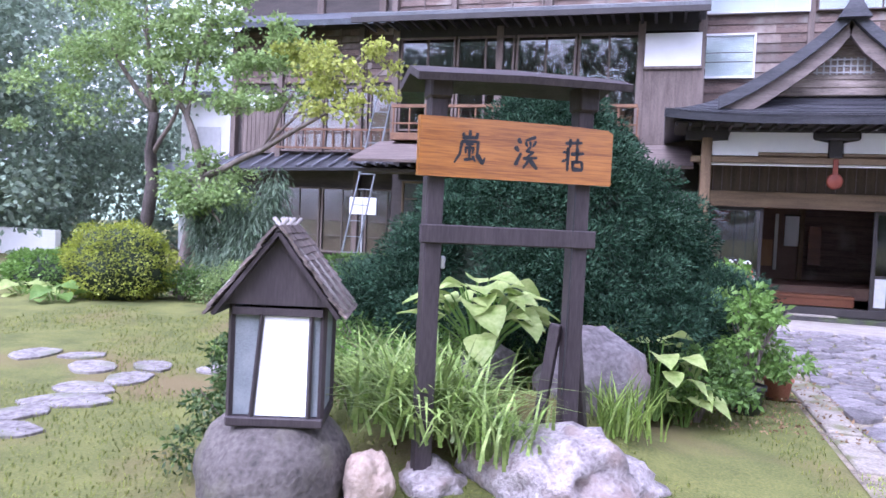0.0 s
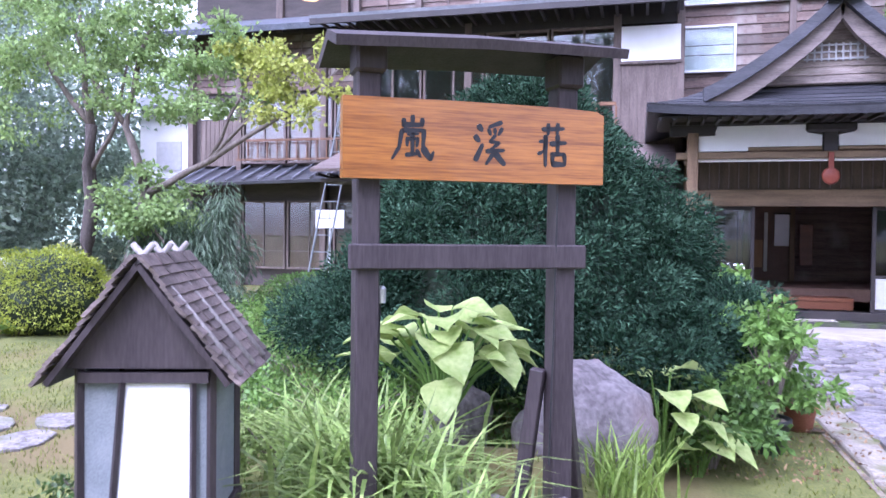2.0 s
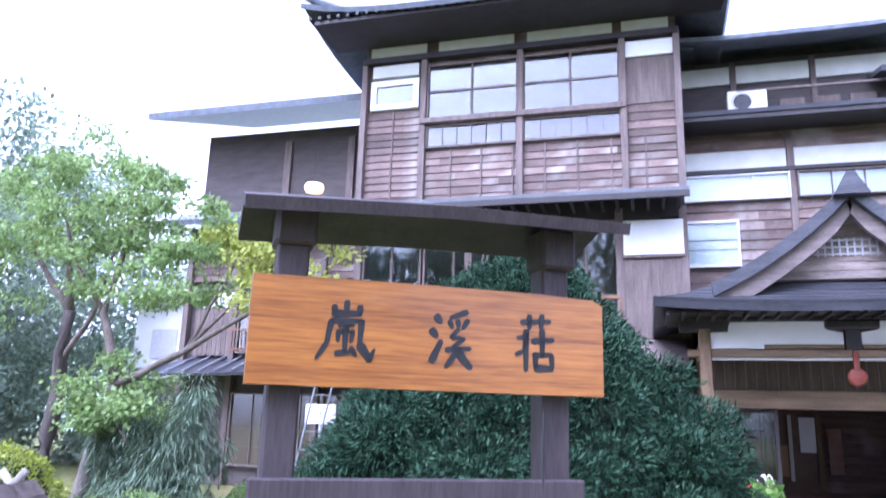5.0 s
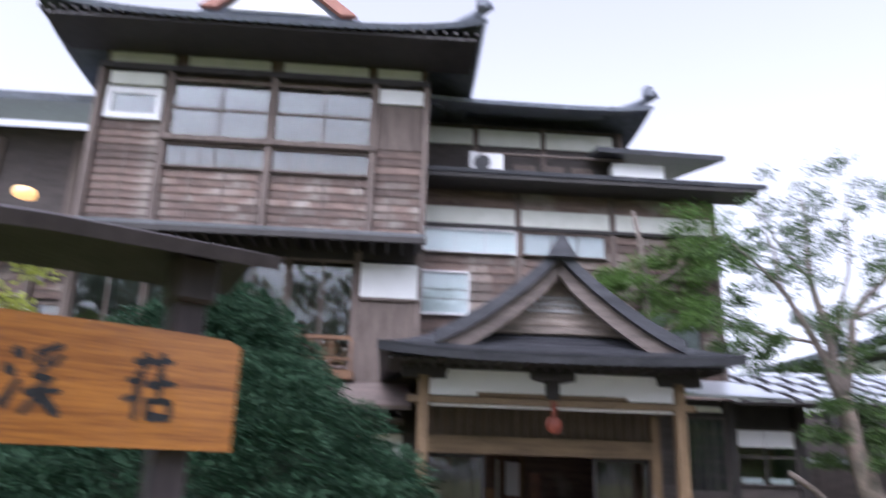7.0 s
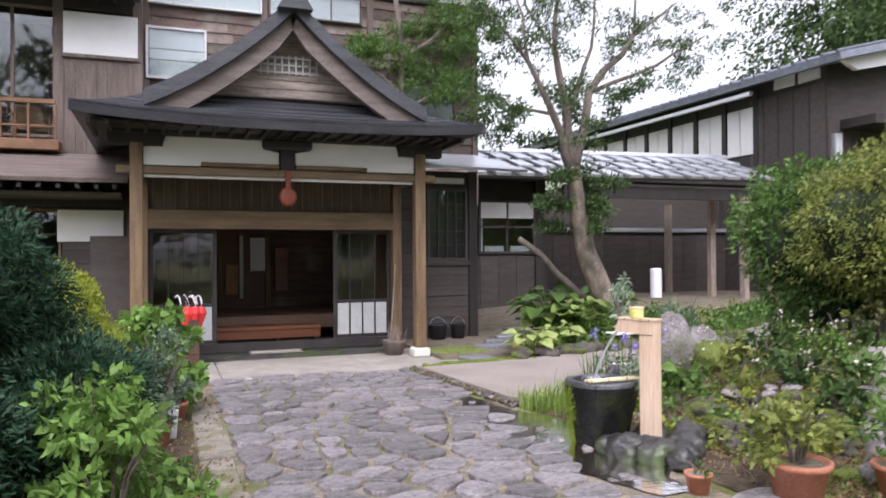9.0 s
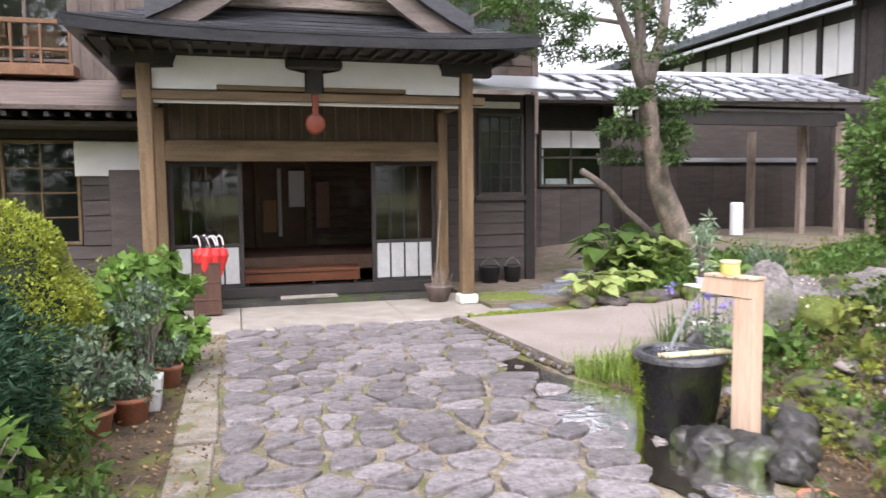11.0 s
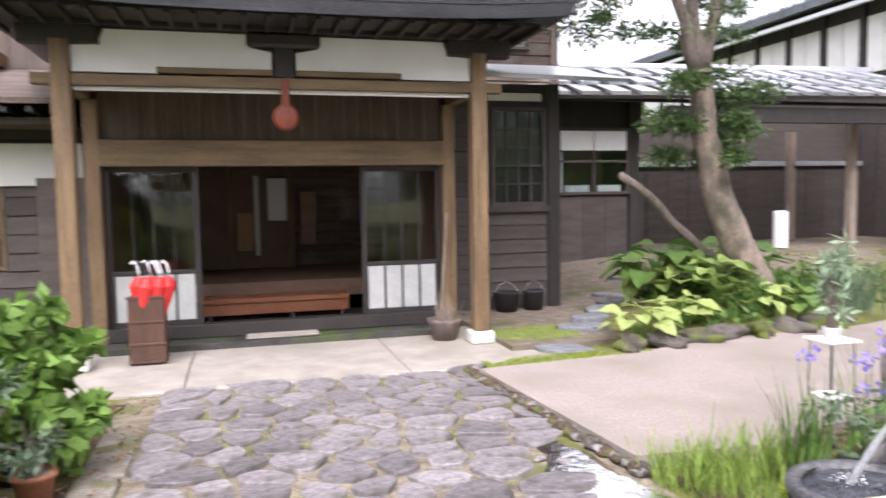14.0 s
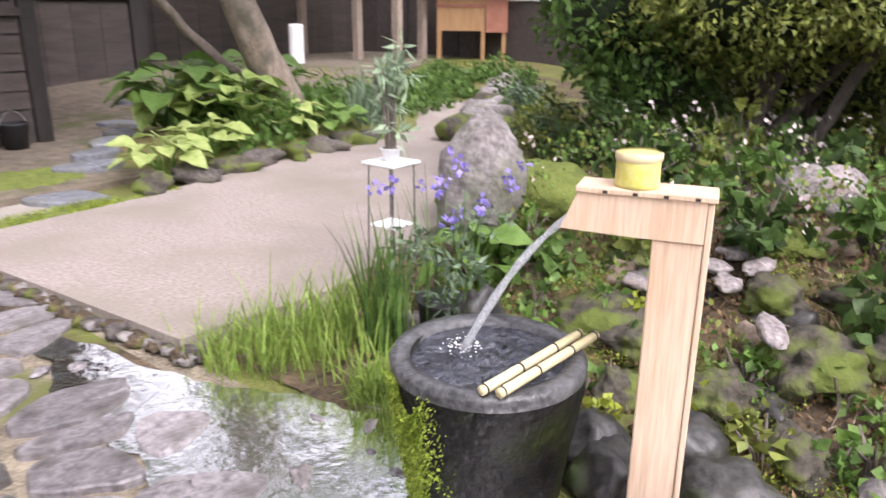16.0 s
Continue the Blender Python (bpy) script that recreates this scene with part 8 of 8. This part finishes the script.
sheet_roof("wing_upper_roof", [[(-15.6, 3.5, 6.5), (-9.2, 3.5, 6.5)], [(-15.2, 7, 8.0), (-9.2, 7, 8.0)]], M_TILE, "tiled upper roof of the wing", 0.15)
up_w = setting("wall_wing_upper", "dark upper gallery of the wing", "wall")
box("face", (-15, 4.7, 6.6), (-9.2, 9, 9.35), M_DARKB, up_w)
for x in (-12.5, -10.6):
    box("pillar", (x, 4.6, 6.6), (x + 0.2, 4.72, 9.0), M_SLAT, up_w)
sheet_roof("wing_top_roof", [[(-16, 3.2, 9.35), (-9.3, 3.2, 9.35)], [(-15, 7, 10.6), (-9.3, 7, 10.6)]], M_TILE, "blue grey tiled top roof of the wing", 0.18)
ld = thing("ladder", "grey metal ladder leaning at the wing", "ladder")
for dx in (0, 0.42):
    part("rail", tube_into(bmesh.new(), [(-10.6 + dx, 2.5, 0.0), (-9.95 + dx, 3.2, 4.6)], [0.024, 0.02], 6), M_NET, ld)
for k in range(12):
    u = (k + 0.5) / 12
    p = Vector((-10.6, 2.5, 0)).lerp(Vector((-9.95, 3.2, 4.6)), u)
    part("rung", tube_into(bmesh.new(), [p, p + Vector((0.42, 0, 0))], [0.012, 0.012], 6), M_NET, ld)
t = thing("white_notice", "white notice board behind the ladder", "board", at=(-10.55, 3.0, 1.5))
box("panel", (0, 0, 0), (0.75, 0.03, 0.42), M_WHITE, t)
box("stand", (0.35, 0.0, -1.5), (0.4, 0.03, 0.0), M_STEEL, t)
box("frame_bar", (0.35, -0.02, 0), (0.39, 0.0, 0.42), M_GREYP, t)
stretch_to_view(ground_things)
wb = thing("white_house", "distant white plastered house with a grey roof", "house", at=(-18.5, 9, 0))
box("wall", (-1.6, 0, 0), (3.0, 5, 6.0), M_PLASTER, wb)
part("roof", grid_sheet(bmesh.new(), [[(-2.2, -0.6, 5.8), (3.6, -0.6, 5.8)], [(-1.6, 2.5, 7.2), (3.0, 2.5, 7.2)], [(-2.2, 5.6, 5.8), (3.6, 5.6, 5.8)]], 0.12), M_ROOFG, wb)
part("lean_to_roof", grid_sheet(bmesh.new(), [[(-2.0, -1.0, 2.7), (3.3, -1.0, 2.9)], [(-2.0, 0.0, 3.2), (3.3, 0.0, 3.4)]], 0.08), M_ROOFG, wb)
for x in (-0.9, 0.7):
    box("window", (x, -0.05, 3.6), (x + 1.0, 0.0, 4.6), M_GREYP, wb)
fence = setting("wall_far_white", "low white far wall beyond the lawn", "wall")
box("face", (-40, 2.0, 0.0), (-19, 2.2, 0.75), M_PLASTER, fence)

# ---- distant woods ----
def wood(name, label, xs, ys, zs, count, size, mat, seed, leaf=0.45, n=140):
    t = tagged(new(name), label, "trees", "", "stuff")
    rng = np.random.default_rng(seed)
    cl = []
    for _ in range(count):
        c = (rng.uniform(*xs), rng.uniform(*ys), rng.uniform(*zs))
        s = size * rng.uniform(0.6, 1.4)
        cl.append((c, (s, s, s * 0.7), n))
    crown(t, "foliage", cl, leaf, leaf * 0.6, mat, rng, 0.2, 0.8, 0.4)


# pale leaf colour stands in for the haze here
wood("woods_left", "green trees beyond the lawn, haze painted into their colour", (-34, -20), (-4, 16), (0.5, 11), 230, 1.7, L_FAR, 201, 0.26, 380)
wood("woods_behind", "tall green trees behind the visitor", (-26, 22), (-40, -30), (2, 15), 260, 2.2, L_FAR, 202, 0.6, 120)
wood("woods_right", "tall dark trees behind the storehouse", (26, 40), (11, 17), (6, 19), 170, 1.8, L_DARK, 203, 0.26, 420)
wood("woods_back", "light green trees behind the corridor", (7, 15), (18, 26), (0.5, 5.5), 36, 1.3, L_BRIGHT, 204, 0.22, 320)
wood("woods_side", "green trees beyond the garden shrubs", (13, 24), (-14, -4), (1, 8), 120, 1.6, L_GREEN, 205, 0.24, 280)
# the hillside's haze is only its leaf colour
hill = setting("backdrop_hill", "wooded hillside far behind the lawn, paled in colour as haze", "backdrop")
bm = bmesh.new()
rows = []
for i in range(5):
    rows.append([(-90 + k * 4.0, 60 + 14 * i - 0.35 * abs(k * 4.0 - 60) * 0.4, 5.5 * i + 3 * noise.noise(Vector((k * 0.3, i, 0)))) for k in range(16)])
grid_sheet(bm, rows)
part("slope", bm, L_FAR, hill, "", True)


# ---- paving stones of the path, each its own piece ----
def paving():
    parent = tagged(new("stone_path"), "path of irregular flat grey paving stones", "path", "", "structure")
    rnd = random.Random(12)
    pts = []
    row = 0
    y = -2.42
    while y > -12.0:
        x = -1.0 + (0.22 if row % 2 else 0)
        while x < 1.72:
            pts.append((x + rnd.uniform(-0.14, 0.14), y + rnd.uniform(-0.10, 0.10)))
            x += rnd.uniform(0.25, 0.47)
        y -= 0.25
        row += 1
    for i, (px, py) in enumerate(pts):
        if px > 1.28 + 0.06 * math.sin(py * 3) and -8.2 < py < -4.3:
            continue
        near = sorted(((qx - px) ** 2 + (qy - py) ** 2, qx, qy) for j, (qx, qy) in enumerate(pts) if j != i and abs(qx - px) < 1.2 and abs(qy - py) < 1.2)[:14]
        left = max(px - 0.4, -1.17) if py > -9.7 else px - 0.4
        cell = [(left, py - 0.32), (px + 0.4, py - 0.32), (px + 0.4, py + 0.32), (left, py + 0.32)]
        for _, qx, qy in near:
            mx, my, nx, ny = (px + qx) / 2, (py + qy) / 2, qx - px, qy - py
            ln = math.hypot(nx, ny)
            nx, ny = nx / ln, ny / ln
            g = rnd.uniform(0.010, 0.032)
            out = []
            for k in range(len(cell)):
                a, b = cell[k], cell[(k + 1) % len(cell)]
                da = (a[0] - mx) * nx + (a[1] - my) * ny + g
                db = (b[0] - mx) * nx + (b[1] - my) * ny + g
                if da <= 0:
                    out.append(a)
                if (da < 0 < db) or (db < 0 < da):
                    u = da / (da - db)
                    out.append((a[0] + (b[0] - a[0]) * u, a[1] + (b[1] - a[1]) * u))
            cell = out
            if len(cell) < 3:
                break
        if len(cell) < 3:
            continue
        for _ in range(2):
            cell = [p for k in range(len(cell)) for a, b in [(cell[k], cell[(k + 1) % len(cell)])] for p in ((a[0] * 0.76 + b[0] * 0.24, a[1] * 0.76 + b[1] * 0.24), (a[0] * 0.24 + b[0] * 0.76, a[1] * 0.24 + b[1] * 0.76))]
            cell = [c for k, c in enumerate(cell) if math.dist(c, cell[k - 1]) > 0.012]
        if len(cell) < 5:
            continue
        cell = [(x + rnd.uniform(-0.006, 0.006), y + rnd.uniform(-0.006, 0.006)) for x, y in cell]
        h = 0.024 + rnd.uniform(-0.006, 0.012)
        tx, ty = rnd.uniform(-0.03, 0.03), rnd.uniform(-0.03, 0.03)
        bm = bmesh.new()
        rings = [[bm.verts.new(((x - px) * f, (y - py) * f, z + (x - px) * tx + (y - py) * ty)) for x, y in cell] for f, z in ((1.0, -0.01), (0.985, h * 0.75), (0.955, h))]
        n = len(cell)
        for a, b in zip(rings, rings[1:]):
            for k in range(n):
                bm.faces.new((a[k], a[(k + 1) % n], b[(k + 1) % n], b[k]))
        bm.faces.new(rings[-1])
        bmesh.ops.recalc_face_normals(bm, faces=bm.faces)
        ob = part("paving_stone", bm, M_STONE, parent)
        ob.location = (px, py, 0.004)
    for k in range(7):
        yk = -3.2 - k * 0.92
        box("edge_slab", (-1.46, yk - 0.88, -0.02), (-1.19 - 0.02 * (k % 2), yk, 0.028 + 0.008 * (k % 3)), M_EDGE, parent, "long pale edging slab", bevel=0.012)


paving()
